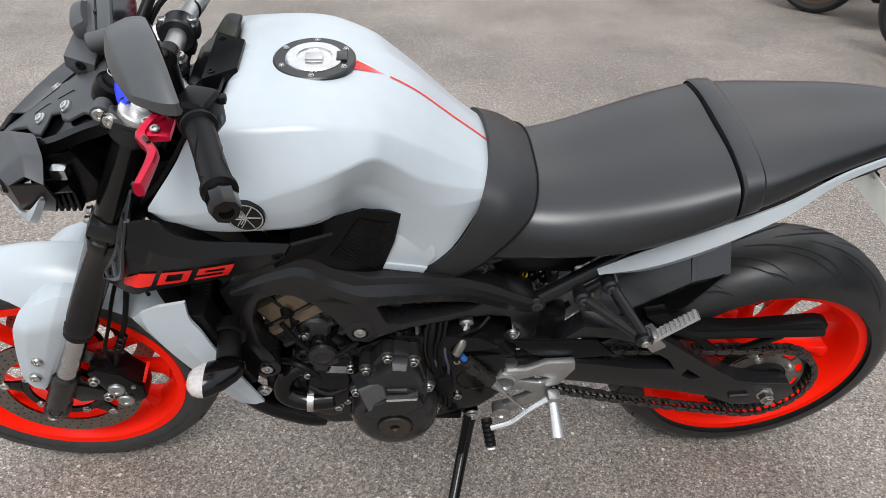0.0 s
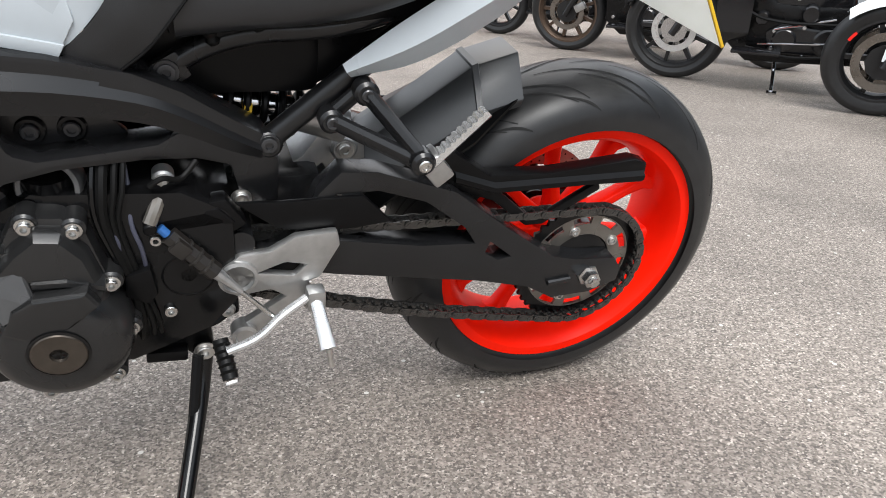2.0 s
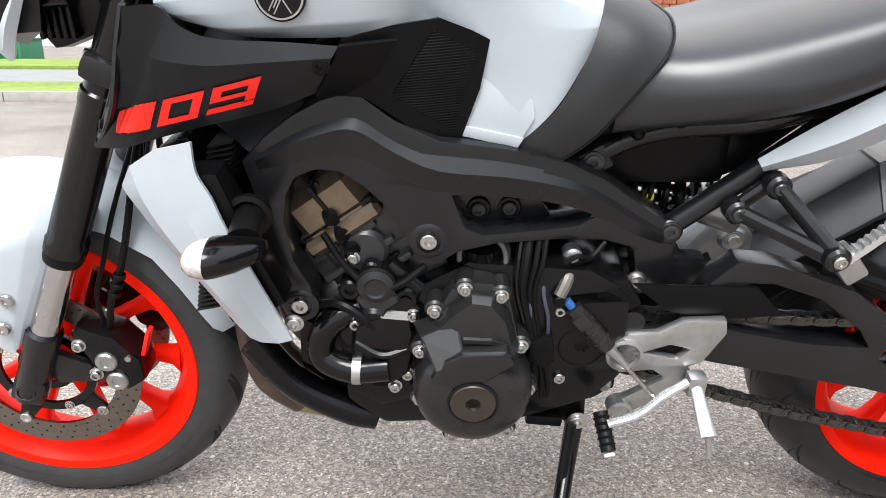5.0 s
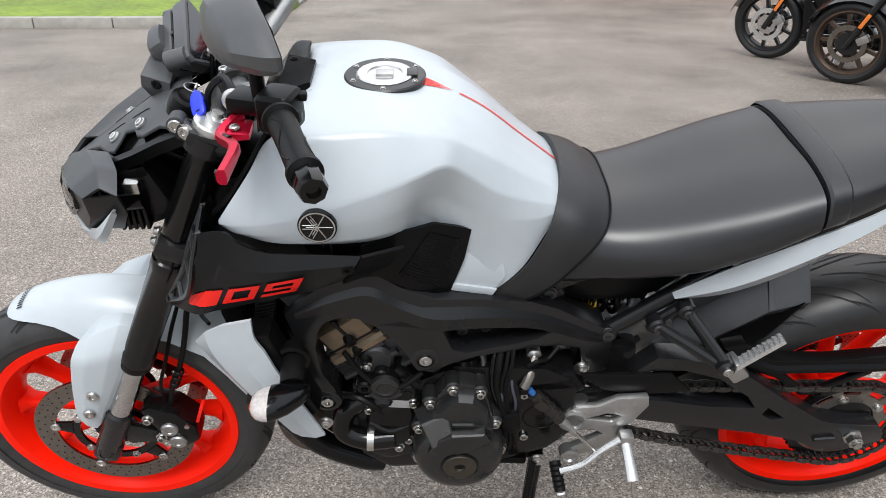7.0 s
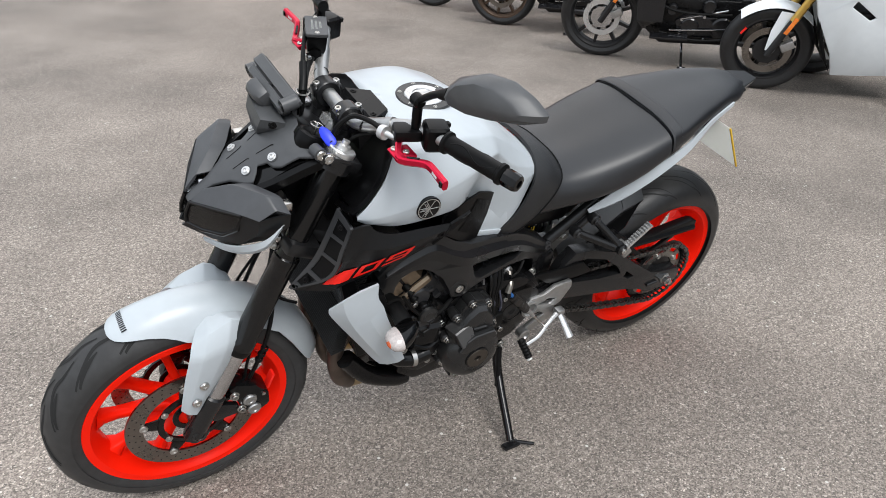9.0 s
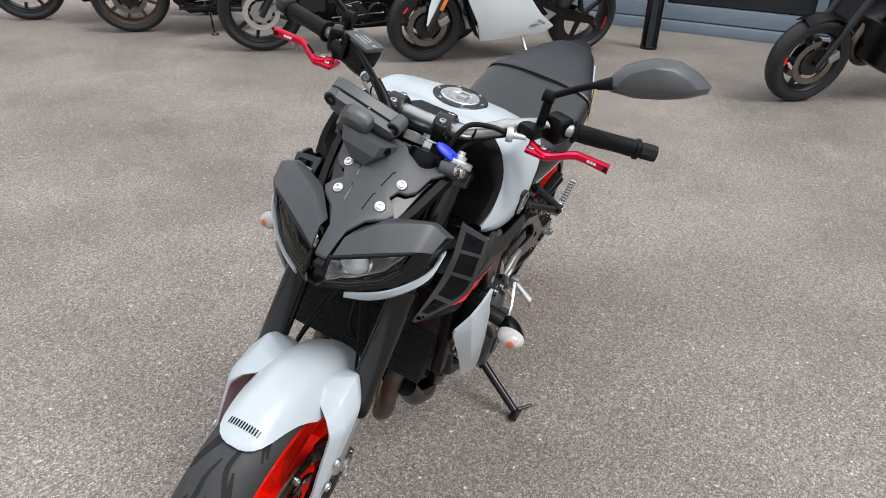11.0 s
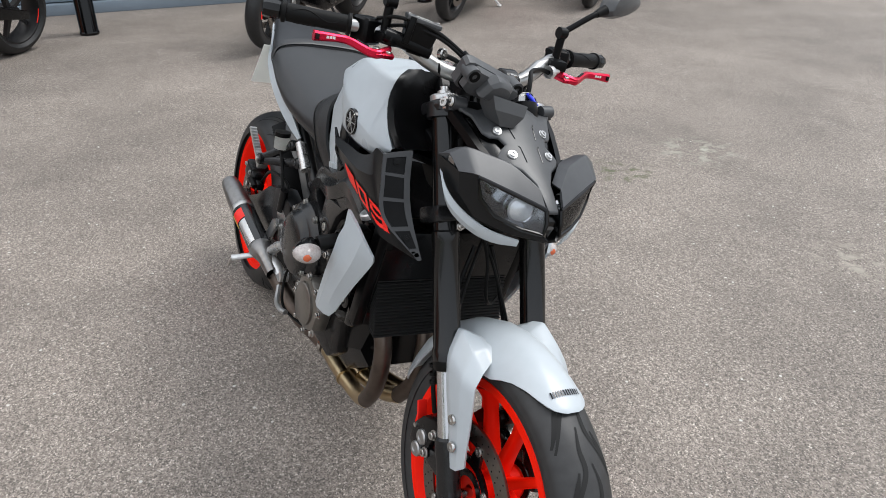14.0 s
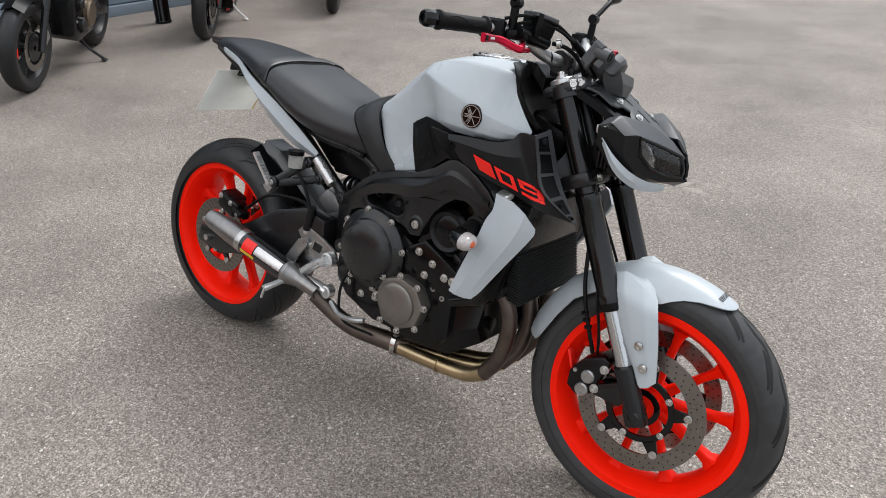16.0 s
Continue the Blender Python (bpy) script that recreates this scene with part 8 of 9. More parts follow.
foot = [[Vector(p) for p in ((1.238, 0.008, 1.012), (1.236, -0.070, 1.026), (1.200, -0.078, 1.020), (1.194, 0.020, 1.004))],
        [Vector(p) for p in ((1.243, 0.002, 0.992), (1.243, -0.064, 1.002), (1.200, -0.070, 1.000), (1.198, 0.018, 0.990))],
        [Vector(p) for p in ((1.240, -0.014, 0.970), (1.240, -0.042, 0.972), (1.204, -0.056, 0.978), (1.202, 0.006, 0.974))]]
part("dash_foot", loft([[AHEAD @ p for p in r] for r in foot]), M["dash_grey"], dash, "dark grey wedge-shaped instrument foot", sharp=20)
screw(dash, AHEAD @ Vector((1.216, 0.012, 1.000)), (0.15, 0.95, 0.25), 0.0062, 0.004, "black_plastic")
for p in ((1.222, -0.109, 1.051), (1.196, 0.005, 1.031)):
    p = AHEAD @ Vector(p)
    lug = part("dash_lug", tube([p + Vector((-0.030, 0, 0.008)), p], 0.0140, 18), M["dash_grey"], dash)
    part("lug_bush", revolve([(0.0105, 0), (0.0105, 0.002), (0.005, 0.002), (0.0045, -0.001), (0, -0.001)], p, (0.9, 0, -0.3), 16), M["black_plastic"], lug)

# handlebar
bar_half = [(0.955, 0.392, 1.074), (0.998, 0.262, 1.074), (1.020, 0.205, 1.072), (1.044, 0.158, 1.057), (1.068, 0.112, 1.034), (1.082, 0.070, 1.024), (1.085, 0.0, 1.022)]
bar = part("handlebar", tube(bar_half + [(x, -y, z) for x, y, z in reversed(bar_half[:-1])], 0.0118, 16), M["alu"], bike, "silver tapered handlebar")
middle = catmull(bar_half[3:], 6)
part("bar_middle", tube([tuple(p) for p in middle] + [(p.x, -p.y, p.z) for p in reversed(middle[:-1])], 0.0143, 18, smooth=False), M["alu"], bar)
for s in (1, -1):
    cl = part("bar_clamp", revolve([(0.015, -0.017), (0.025, -0.017), (0.027, -0.014), (0.027, 0.014), (0.025, 0.017), (0.015, 0.017)], (1.085, s * 0.051, 1.022), (0, 1, 0), 32, closed=True), M["frame_black"], bar, "black split bar clamp")
    part("clamp_foot", block((0.046, 0.032, 0.030), pose(1.087, s * 0.051, 1.004), 0.007), M["frame_black"], cl)
    part("riser", tube([(1.100, s * 0.051, 0.955), (1.089, s * 0.051, 1.000)], 0.017, 18), M["frame_black"], cl)
    for dx in (0.017, -0.019):
        part("clamp_ear", block((0.020, 0.026, 0.024), pose(1.085 + dx * 1.15, s * 0.051, 1.026), 0.007, 3), M["frame_black"], cl)
        part("clamp_bolt", revolve([(0.0072, 0), (0.0072, 0.006), (0.006, 0.0075), (0.0035, 0.0075), (0.003, 0.004), (0, 0.004)], (1.085 + dx * 1.15, s * 0.051, 1.037), (0.1 if dx > 0 else -0.1, 0, 1), 16), M["steel"], cl)
    a, b = Vector((0.998, s * 0.262, 1.074)), Vector((0.957, s * 0.385, 1.074))
    dr = (b - a).normalized()
    L = (b - a).length
    gp = part("grip", revolve([(0.0135, 0), (0.021, 0.001), (0.021, 0.006), (0.0165, 0.009), (0.016, L * 0.5), (0.0165, L - 0.012), (0.0195, L - 0.010), (0.0195, L - 0.004), (0.0135, L)], a, dr, 24), M["rubber"], bar, "black rubber grip with a moulded pattern")
    for k in range(3):
        # slanting moulded ridges
        side_ = dr.cross(Vector((0, 0, 1))).normalized()
        up_ = side_.cross(dr).normalized()
        ridge = []
        for i in range(9):
            turn_ = radians(40 + 120 * k + 26 * math.sin(i * 0.8))
            ridge.append(a + dr * (0.018 + 0.0115 * i) + (side_ * math.cos(turn_) + up_ * math.sin(turn_)) * 0.0160)
        part("grip_ridge", tube([tuple(p) for p in ridge], 0.0011, 6), M["rubber"], gp)
    part("bar_end", revolve([(0.0150, 0), (0.0165, 0.003), (0.0165, 0.024), (0.0145, 0.030), (0.008, 0.031), (0.007, 0.026), (0, 0.026)], b, dr, 8), M["gloss_black"], bar)
    sw = part("switch_housing", block((0.046, 0.046, 0.050), Matrix.Translation((1.002, s * 0.232, 1.070)) @ Matrix.Rotation(radians(-s * 18), 4, "Z"), 0.012, 3), M["black_plastic"], bar)
    part("thumb_switch", block((0.016, 0.012, 0.010), pose(0.978, s * 0.226, 1.084), 0.003), M["rubber"], sw)
    part("switch_button", block((0.010, 0.014, 0.012), pose(0.982, s * 0.232, 1.062), 0.003), M["grey_plastic"], sw)
    # lever perch and adjustable lever
    part("lever_perch", block((0.052, 0.040, 0.022), Matrix.Translation((1.040, s * 0.200, 1.066)) @ Matrix.Rotation(radians(-s * 18), 4, "Z"), 0.007), M["black_plastic"], bar)
    line = catmull([(1.058, s * 0.205, 1.047), (1.073, s * 0.234, 1.041), (1.067, s * 0.252, 1.042), (1.051, s * 0.281, 1.052), (1.046, s * 0.300, 1.054), (1.050, s * 0.352, 1.054)], 4)
    rows_ = []
    for i, p in enumerate(line):
        f = i / (len(line) - 1)
        dx, dz = 0.0055 + 0.002 * (1 - f), 0.0065 + 0.0025 * max(0.0, (f - 0.85) / 0.15) + 0.002 * (1 - f)
        rows_.append([p + Vector(q) for q in ((dx, 0, -dz * 0.6), (dx, 0, dz * 0.6), (dx * 0.5, 0, dz), (-dx * 0.7, 0, dz), (-dx, 0, dz * 0.5), (-dx, 0, -dz * 0.5), (-dx * 0.7, 0, -dz), (dx * 0.5, 0, -dz))])
    lv = part("lever", loft(rows_), M["red_anod"], bar, "red anodised folding lever", sharp=25)
    part("lever_root", plate([(1.040, 1.036), (1.040, 1.044), (1.072, 1.046), (1.082, 1.042), (1.078, 1.034)], min(s * 0.204, s * 0.243), max(s * 0.204, s * 0.243), 0.003), M["red_anod"], lv)
    part("lever_slot", tube([(1.066, s * 0.252, 1.0495), (1.055, s * 0.272, 1.0565)], 0.0028, 8), M["gloss_black"], lv)
    part("lever_tip_slot", block((0.004, 0.007, 0.010), pose(1.0558, s * 0.3465, 1.054), 0.001), M["gloss_black"], lv)
    for p in ((1.072, s * 0.214, 1.0445), (1.058, s * 0.232, 1.0465)):
        part("lever_screw", revolve([(0.0062, 0), (0.0062, 0.003), (0.005, 0.0042), (0.0028, 0.0042), (0.0025, 0.002), (0, 0.002)], p, (0.15, 0, 1), 16), M["steel"], lv)
    for k in range(3):
        part("lever_bar_mark", block((0.0008, 0.0048, 0.0046), pose(1.0526 + 0.0004 * k, s * (0.314 + 0.0062 * k), 1.0545), 0), M["white_tag"], lv)
    # mirror
    part("mirror_base", tube([(1.028, s * 0.207, 1.072), (1.030, s * 0.207, 1.130)], 0.009, 12), M["black_plastic"], bar)
    mir = new("mirror")
    mir.parent = bike
    mir["label"] = "black rear-view mirror on a jointed stem"
    part("knuckle", disk((1.030, s * 0.196, 1.130), (0, s, 0), 0.012, 0.022, 16, 0.004), M["black_plastic"], mir)
    part("stem", tube([(1.030, s * 0.207, 1.131), (1.036, s * 0.262, 1.172), (1.036, s * 0.296, 1.191)], 0.0065, 12), M["black_plastic"], mir)
    part("stem_boot", tube([(1.036, s * 0.278, 1.181), (1.033, s * 0.302, 1.193)], 0.008, 12, r2=0.012), M["rubber"], mir)
    out = [(0.292, 1.190), (0.296, 1.207), (0.310, 1.227), (0.350, 1.250), (0.390, 1.254), (0.427, 1.242), (0.452, 1.226), (0.451, 1.214), (0.426, 1.199), (0.389, 1.186), (0.341, 1.176), (0.302, 1.177)]
    c0 = Vector((sum(p[0] for p in out) / len(out), sum(p[1] for p in out) / len(out)))

    def face(k, dx):
        pts = []
        for la_, z in out:
            p = c0 + (Vector((la_, z)) - c0) * k
            pts.append(Vector((1.026 - 0.42 * (p.x - 0.29) + dx, s * p.y * 0 + s * p.x, p.y)))
        return pts
    shell = loft([face(0.97, -0.004), face(1.0, 0.0), face(1.0, 0.006), face(0.97, 0.013), face(0.80, 0.030), face(0.72, 0.034), face(0.3, 0.040), face(0.1, 0.041)])
    part("mirror_shell", shell, M["dash_grey"], mir, sharp=28)
    gl = bmesh.new()
    gl.faces.new([gl.verts.new(p) for p in face(0.93, -0.0055)])
    part("mirror_glass", gl, M["mirror"], mir)
# front brake reservoir and cables
rm = AHEAD @ Matrix.Translation((1.068, -0.147, 1.108)) @ Matrix.Rotation(radians(-18), 4, "Z") @ Matrix.Rotation(radians(-9), 4, "X")
res = part("brake_reservoir", loft([[rm @ Vector((x * kx, y * ky, z)) for x, y in ((0.020, 0.031), (0.020, -0.031), (-0.020, -0.031), (-0.020, 0.031))] for kx, ky, z in ((0.55, 0.45, -0.058), (0.7, 0.6, -0.050), (0.9, 0.88, -0.034), (1.0, 1.0, -0.010), (1.0, 1.0, 0.0))]), M["black_plastic"], bike, "black brake fluid reservoir with a grey lid")
lid = part("reservoir_lid", block((0.045, 0.067, 0.009), rm @ Matrix.Translation((0, 0, 0.0035)), 0.003, 3), M["dash_grey"], res)
for k in range(3):
    part("lid_mark", block((0.004, 0.034 - 0.006 * k, 0.0006), rm @ Matrix.Translation((0.008 - 0.008 * k, 0, 0.0082)), 0), M["plate_bar"], lid)
for q in (1, -1):
    part("lid_screw", bolt_bm(rm @ Vector((0, q * 0.028, 0.0078)), (0, 0.1, 1), 0.0036, 0.0022), M["steel"], lid)
part("reservoir_strap", block((0.008, 0.012, 0.050), rm @ Matrix.Translation((0.021, -0.022, -0.018)), 0.002), M["black_plastic"], res)
part("master_cylinder", tube([(1.050, -0.218, 1.074), (1.075, -0.130, 1.058)], 0.014, 14), M["black_plastic"], res)
part("banjo_bolt", revolve([(0.011, 0), (0.011, 0.008), (0.008, 0.010), (0.0045, 0.010), (0.004, 0.006), (0, 0.006)], (1.095, -0.118, 1.060), (0.9, 0.3, 0.2), 18), M["steel"], res)
for k, pts in enumerate(([(1.085, -0.118, 1.060), (1.110, -0.085, 1.052), (1.132, -0.050, 1.020), (1.15, -0.035, 0.96), (1.20, -0.03, 0.86), (1.21, -0.02, 0.76)],
                         [(1.015, -0.220, 1.096), (1.055, -0.195, 1.108), (1.094, -0.140, 1.100), (1.120, -0.080, 1.067), (1.137, -0.040, 1.036), (1.145, -0.030, 0.97), (1.12, -0.04, 0.90)],
                         [(1.012, -0.214, 1.080), (1.060, -0.180, 1.096), (1.100, -0.128, 1.088), (1.126, -0.074, 1.056), (1.141, -0.044, 1.026), (1.146, -0.040, 0.96), (1.12, -0.05, 0.90)],
                         [(1.066, 0.168, 1.050), (1.078, 0.136, 1.056), (1.094, 0.102, 1.052), (1.112, 0.090, 1.038), (1.125, 0.083, 1.014), (1.13, 0.075, 0.96), (1.08, 0.06, 0.88)],
                         [(1.010, 0.215, 1.055), (1.048, 0.160, 1.040), (1.074, 0.112, 1.016), (1.10, 0.09, 0.99), (1.10, 0.07, 0.92)],
                         [(1.215, -0.03, 0.78), (1.225, 0.01, 0.70), (1.24, 0.02, 0.62), (1.225, 0.05, 0.59), (1.20, 0.09, 0.60)])):
    part("cable", tube(pts, 0.0048 if k in (0, 3) else 0.0036, 8), M["rubber"], bike)
part("cable_adjuster", revolve([(0.013, -0.006), (0.014, 0), (0.013, 0.006), (0.006, 0.008), (0.005, 0.03)], (1.070, 0.168, 1.052), (-0.3, 1, 0.1), 20), M["bright"], bar, "silver clutch cable adjuster")
part("cable_sleeve", tube([(1.118, -0.086, 1.070), (1.128, -0.060, 1.052), (1.138, -0.040, 1.034)], 0.0085, 12), M["rubber"], bar)
part("cable_guide", tube([(1.135 + 0.013 * math.cos(a), -0.046 + 0.014 * math.sin(a), 1.030) for a in [2 * math.pi * k / 12 for k in range(13)]], 0.0018, 6, smooth=False), M["steel"], bar)
part("bar_tie", revolve([(0.0146, -0.003), (0.0160, 0), (0.0146, 0.003)], (1.072, 0.102, 1.031), (0.4, -0.8, 0.3), 16), M["black_plastic"], bar)
part("bar_tie", revolve([(0.0146, -0.003), (0.0160, 0), (0.0146, 0.003)], (1.072, -0.102, 1.031), (0.4, 0.8, 0.3), 16), M["black_plastic"], bar)


bpy.context.view_layer.update()
for ob in [o for o in bike.children if o not in fixed_parts] + [front_wheel]:
    ob.matrix_local = TURN @ ob.matrix_local
key.matrix_world = BIKE @ TURN


# ---- the other motorcycles parked in the row ----
M["brown_rim"] = material("bronze_brown_rim", (0.11, 0.075, 0.055), 0.4, 0.6, 0.2, 40)
M["dark_rim"] = material("black_cast_rim", (0.014, 0.014, 0.015), 0.4, 0.2, 0.15, 40)
M["cruiser_black"] = material("deep_black_gloss", (0.008, 0.008, 0.009), 0.14, 0.0, 0.1, 12)


def parked_wheel(bk, name, x, R, w, rim_r, rim_mat, spokes, disc_r=0.0, hub_mat="alu", steer=0.0):
    """A wheel with tyre, rim, spokes, hub and disc, turned about its own upright by steer degrees."""
    wh = new(name)
    wh.parent = bk
    wh.matrix_local = pose(x, 0, R, 0, 0, steer)
    prof = [(rim_r, -w * 0.40)]
    for k in range(15):
        t = math.pi * k / 14
        prof.append((R - 0.38 * w + 0.38 * w * math.sin(t), -math.cos(t) * w / 2))
    prof.append((rim_r, w * 0.40))
    part("tyre", revolve(prof, (0, 0, 0), (0, 1, 0), 48), M["tyre"], wh)
    part("rim", revolve([(rim_r + 0.004, -w * 0.40), (rim_r - 0.012, -w * 0.41), (rim_r - 0.03, -w * 0.2), (rim_r - 0.03, w * 0.2), (rim_r - 0.012, w * 0.41), (rim_r + 0.004, w * 0.40)], (0, 0, 0), (0, 1, 0), 48), rim_mat, wh)
    part("hub", revolve([(0.012, -0.06), (0.045, -0.055), (0.04, 0), (0.045, 0.055), (0.012, 0.06)], (0, 0, 0), (0, 1, 0), 24), M[hub_mat], wh)
    mesh = None
    for k in range(spokes):
        if mesh is None:
            ob = part("spoke", loft([[(0.035, -0.02, -0.016), (0.035, 0.02, -0.016), (0.035, 0.02, 0.016), (0.035, -0.02, 0.016)], [(rim_r - 0.02, -0.016, -0.011), (rim_r - 0.02, 0.016, -0.011), (rim_r - 0.02, 0.016, 0.011), (rim_r - 0.02, -0.016, 0.011)]]), rim_mat, wh)
            mesh = ob.data
        else:
            ob = new("spoke", mesh)
            ob.parent = wh
        ob.matrix_local = Matrix.Rotation(2 * math.pi * k / spokes, 4, "Y")
    if disc_r:
        for s in (1, -1):
            d = part("brake_disc", revolve([(disc_r * 0.72, -0.003), (disc_r, -0.003), (disc_r, 0.003), (disc_r * 0.72, 0.003)], (0, s * 0.062, 0), (0, 1, 0), 40, closed=True), M["bright" if hub_mat == "chrome" else "disc"], wh)
            part("disc_star", revolve([(0.02, -0.003), (disc_r * 0.6, -0.003), (disc_r * 0.6, 0.003), (0.02, 0.003)], (0, s * 0.060, 0), (0, 1, 0), 10, closed=True), M["chrome" if hub_mat == "chrome" else "dark_rim"], d)
    return wh


def stand_for(bk, x, foot_y, mat):
    st = part("side_stand", tube([(x, 0.08, 0.28), (x - 0.02, 0.16, 0.15), (x - 0.03, foot_y, 0.02 + 0.17 * foot_y)], 0.011, 10), mat, bk, "side stand, folded out")
    part("stand_foot", block((0.06, 0.035, 0.01), pose(x - 0.035, foot_y, 0.015 + 0.17 * foot_y, -10, 0, 0), 0.003), mat, st)


def park(name, label, x, y, heading, lean=-10.0):
    b = thing(name, label, "motorcycle", "parked motorcycles")
    b.matrix_world = Matrix.Translation((x, y, 0)) @ Matrix.Rotation(radians(heading), 4, "Z") @ Matrix.Rotation(radians(lean), 4, "X")
    return b


def fork_pair(bk, slope, R, mat, low_mat, la=0.10, top=1.0, reflector=False):
    for s in (1, -1):
        f = part("fork_leg", tube([(-(top - R) * slope * 0.35, s * la, R + (top - R) * 0.35), (-(top - R) * slope, s * la, top)], 0.027, 14), mat, bk)
        part("fork_slider", tube([(0.01, s * la, R - 0.02), (-(top - R) * slope * 0.4, s * la, R + (top - R) * 0.4)], 0.024, 14), low_mat, f)
        part("caliper", block((0.09, 0.05, 0.06), pose(-0.11, s * 0.085, R + 0.05, 0, 30, 0), 0.012), M["alu"], f)
        if reflector:
            part("reflector", block((0.028, 0.008, 0.12), pose(-(0.20) * slope, s * (la + 0.028), R + 0.20, 0, -math.degrees(math.atan(slope)), 0), 0.003), M["orange_reflector"], f)
    part("handlebar", tube([(-(top - R) * slope - 0.12, 0.38, top + 0.06), (-(top - R) * slope, 0.12, top + 0.08), (-(top - R) * slope, -0.12, top + 0.08), (-(top - R) * slope - 0.12, -0.38, top + 0.06)], 0.012, 10), M["frame_black"], bk)


def cruiser(x, y, heading, label, rim, hub, big):
    b = park("cruiser_motorcycle", label, x, y, heading)
    L = 1.60
    R = 0.335 if big else 0.325
    parked_wheel(b, "front_wheel", 0, R, 0.13, R - 0.075, M[rim], 9, 0.145, hub, -4)
    parked_wheel(b, "rear_wheel", -L, 0.32, 0.18, 0.22, M["dark_rim"], 9, 0, "dark_rim")
    fork_pair(b, 0.55, R, M["cruiser_black"], M["cruiser_black"], 0.105, 1.0, True)
    fr = []
    for a in range(20, 151, 10):
        rr_ = R + 0.035
        fr.append([(rr_ * math.cos(radians(a)), w, R + rr_ * math.sin(radians(a)) - abs(w) * 0.35) for w in (-0.085, -0.06, 0, 0.06, 0.085)])
    part("front_fender", sheet(fr, 0.004), M["cruiser_black"], b)
    eng = part("engine", plate([(-0.46, 0.36), (-0.42, 0.62), (-0.62, 0.74), (-0.98, 0.72), (-1.05, 0.40), (-0.9, 0.24), (-0.56, 0.22)], -0.15, 0.15, 0.03), M["cruiser_black"], b, "black V-twin engine")
    for i, (cx, ang) in enumerate(((-0.62, 22), (-0.86, -22))):
        cyl = new("cylinder")
        cyl.parent = eng
        for k in range(9):
            part("fin", block((0.16, 0.22, 0.010), pose(cx + 0.026 * k * math.sin(radians(ang)) * 1.0, 0, 0.52 + 0.026 * k, 0, ang, 0), 0.003), M["bright" if big else "engine_black"], cyl)
    part("primary_cover", plate([(-0.58, 0.28), (-0.55, 0.40), (-0.64, 0.46), (-0.98, 0.42), (-1.04, 0.34), (-0.98, 0.26)], 0.15, 0.20, 0.02), M["cruiser_black"], eng)
    for px, pz in ((-0.60, 0.31), (-0.60, 0.41), (-0.76, 0.44), (-0.93, 0.40), (-0.98, 0.30), (-0.78, 0.27)):
        part("bolt", bolt_bm((px, 0.20, pz), (0, 1, 0), 0.008, 0.006), M["chrome"], eng)
    part("cooler", block((0.06, 0.26, 0.34), pose(-0.40, 0, 0.46, 0, -20, 0), 0.03), M["cruiser_black"], b)
    part("push_rod", tube([(-0.60, 0.205, 0.42), (-0.92, 0.205, 0.50)], 0.008, 8), M["chrome"], b)
    part("shift_rod", tube([(-0.52, 0.215, 0.33), (-0.95, 0.215, 0.36)], 0.007, 8), M["chrome"], b)
    part("exhaust", tube([(-0.55, -0.17, 0.50), (-0.50, -0.19, 0.35), (-0.70, -0.20, 0.27), (-1.75, -0.20, 0.28)], 0.04, 14), M["cruiser_black"], b)
    part("engine_skirt", plate([(-0.34, 0.30), (-0.32, 0.62), (-0.44, 0.70), (-0.60, 0.56), (-1.10, 0.56), (-1.20, 0.34), (-1.05, 0.22), (-0.46, 0.20)], -0.10, 0.17, 0.03), M["engine_black"], eng)
    part("air_cleaner", disk((-0.74, -0.16, 0.66), (0, -1, 0), 0.085, 0.07, 24, 0.02), M["cruiser_black"], eng)
    for px, pz, r in ((-0.66, 0.36, 0.07), (-0.90, 0.36, 0.085), (-0.78, 0.52, 0.05), (-0.52, 0.48, 0.04)):
        part("case_disc", revolve([(r, 0.16), (r, 0.205), (r * 0.85, 0.215), (r * 0.4, 0.212), (0, 0.212)], (px, 0, pz), (0, 1, 0), 28), M["cruiser_black"], eng)
    for px, pz in ((-0.40, 0.34), (-0.40, 0.58), (-0.56, 0.60), (-1.10, 0.50), (-1.12, 0.34), (-0.70, 0.60), (-0.86, 0.62)):
        part("bolt", bolt_bm((px, 0.172, pz), (0, 1, 0), 0.010, 0.008), M["chrome"], eng)
    for pts in ([(-0.36, 0.18, 0.66), (-0.44, 0.20, 0.52), (-0.62, 0.215, 0.47), (-0.95, 0.21, 0.47)], [(-0.45, 0.19, 0.30), (-0.70, 0.225, 0.265), (-1.0, 0.22, 0.29)]):
        part("hose", tube(pts, 0.010, 8), M["rubber"], eng)
    part("footboard", block((0.28, 0.10, 0.02), pose(-0.52, 0.27, 0.30), 0.008), M["cruiser_black"], b)
    part("tank", loft([[(xx, w * sc, 0.88 + h * sc * 0.5) for w, h in ((-0.17, 0), (-0.16, 0.16), (0, 0.24), (0.16, 0.16), (0.17, 0), (0, -0.10))] for xx, sc in ((-0.44, 0.6), (-0.62, 1.0), (-0.85, 0.9), (-1.02, 0.55))]), M["cruiser_black"], b)
    part("seat", loft([[(xx, w * sc, zz + h) for w, h in ((-0.16, 0), (-0.13, 0.07), (0.13, 0.07), (0.16, 0))] for xx, zz, sc in ((-1.0, 0.72, 0.7), (-1.2, 0.68, 1.0), (-1.45, 0.74, 0.8), (-1.7, 0.78, 0.6))]), M["vinyl"], b)
    rf = []
    for a in range(30, 171, 12):
        rf.append([(-L + 0.36 * math.cos(radians(a)), w, 0.32 + 0.36 * math.sin(radians(a)) - abs(w) * 0.3) for w in (-0.11, -0.07, 0, 0.07, 0.11)])
    part("rear_fender", sheet(rf, 0.004), M["cruiser_black"], b)
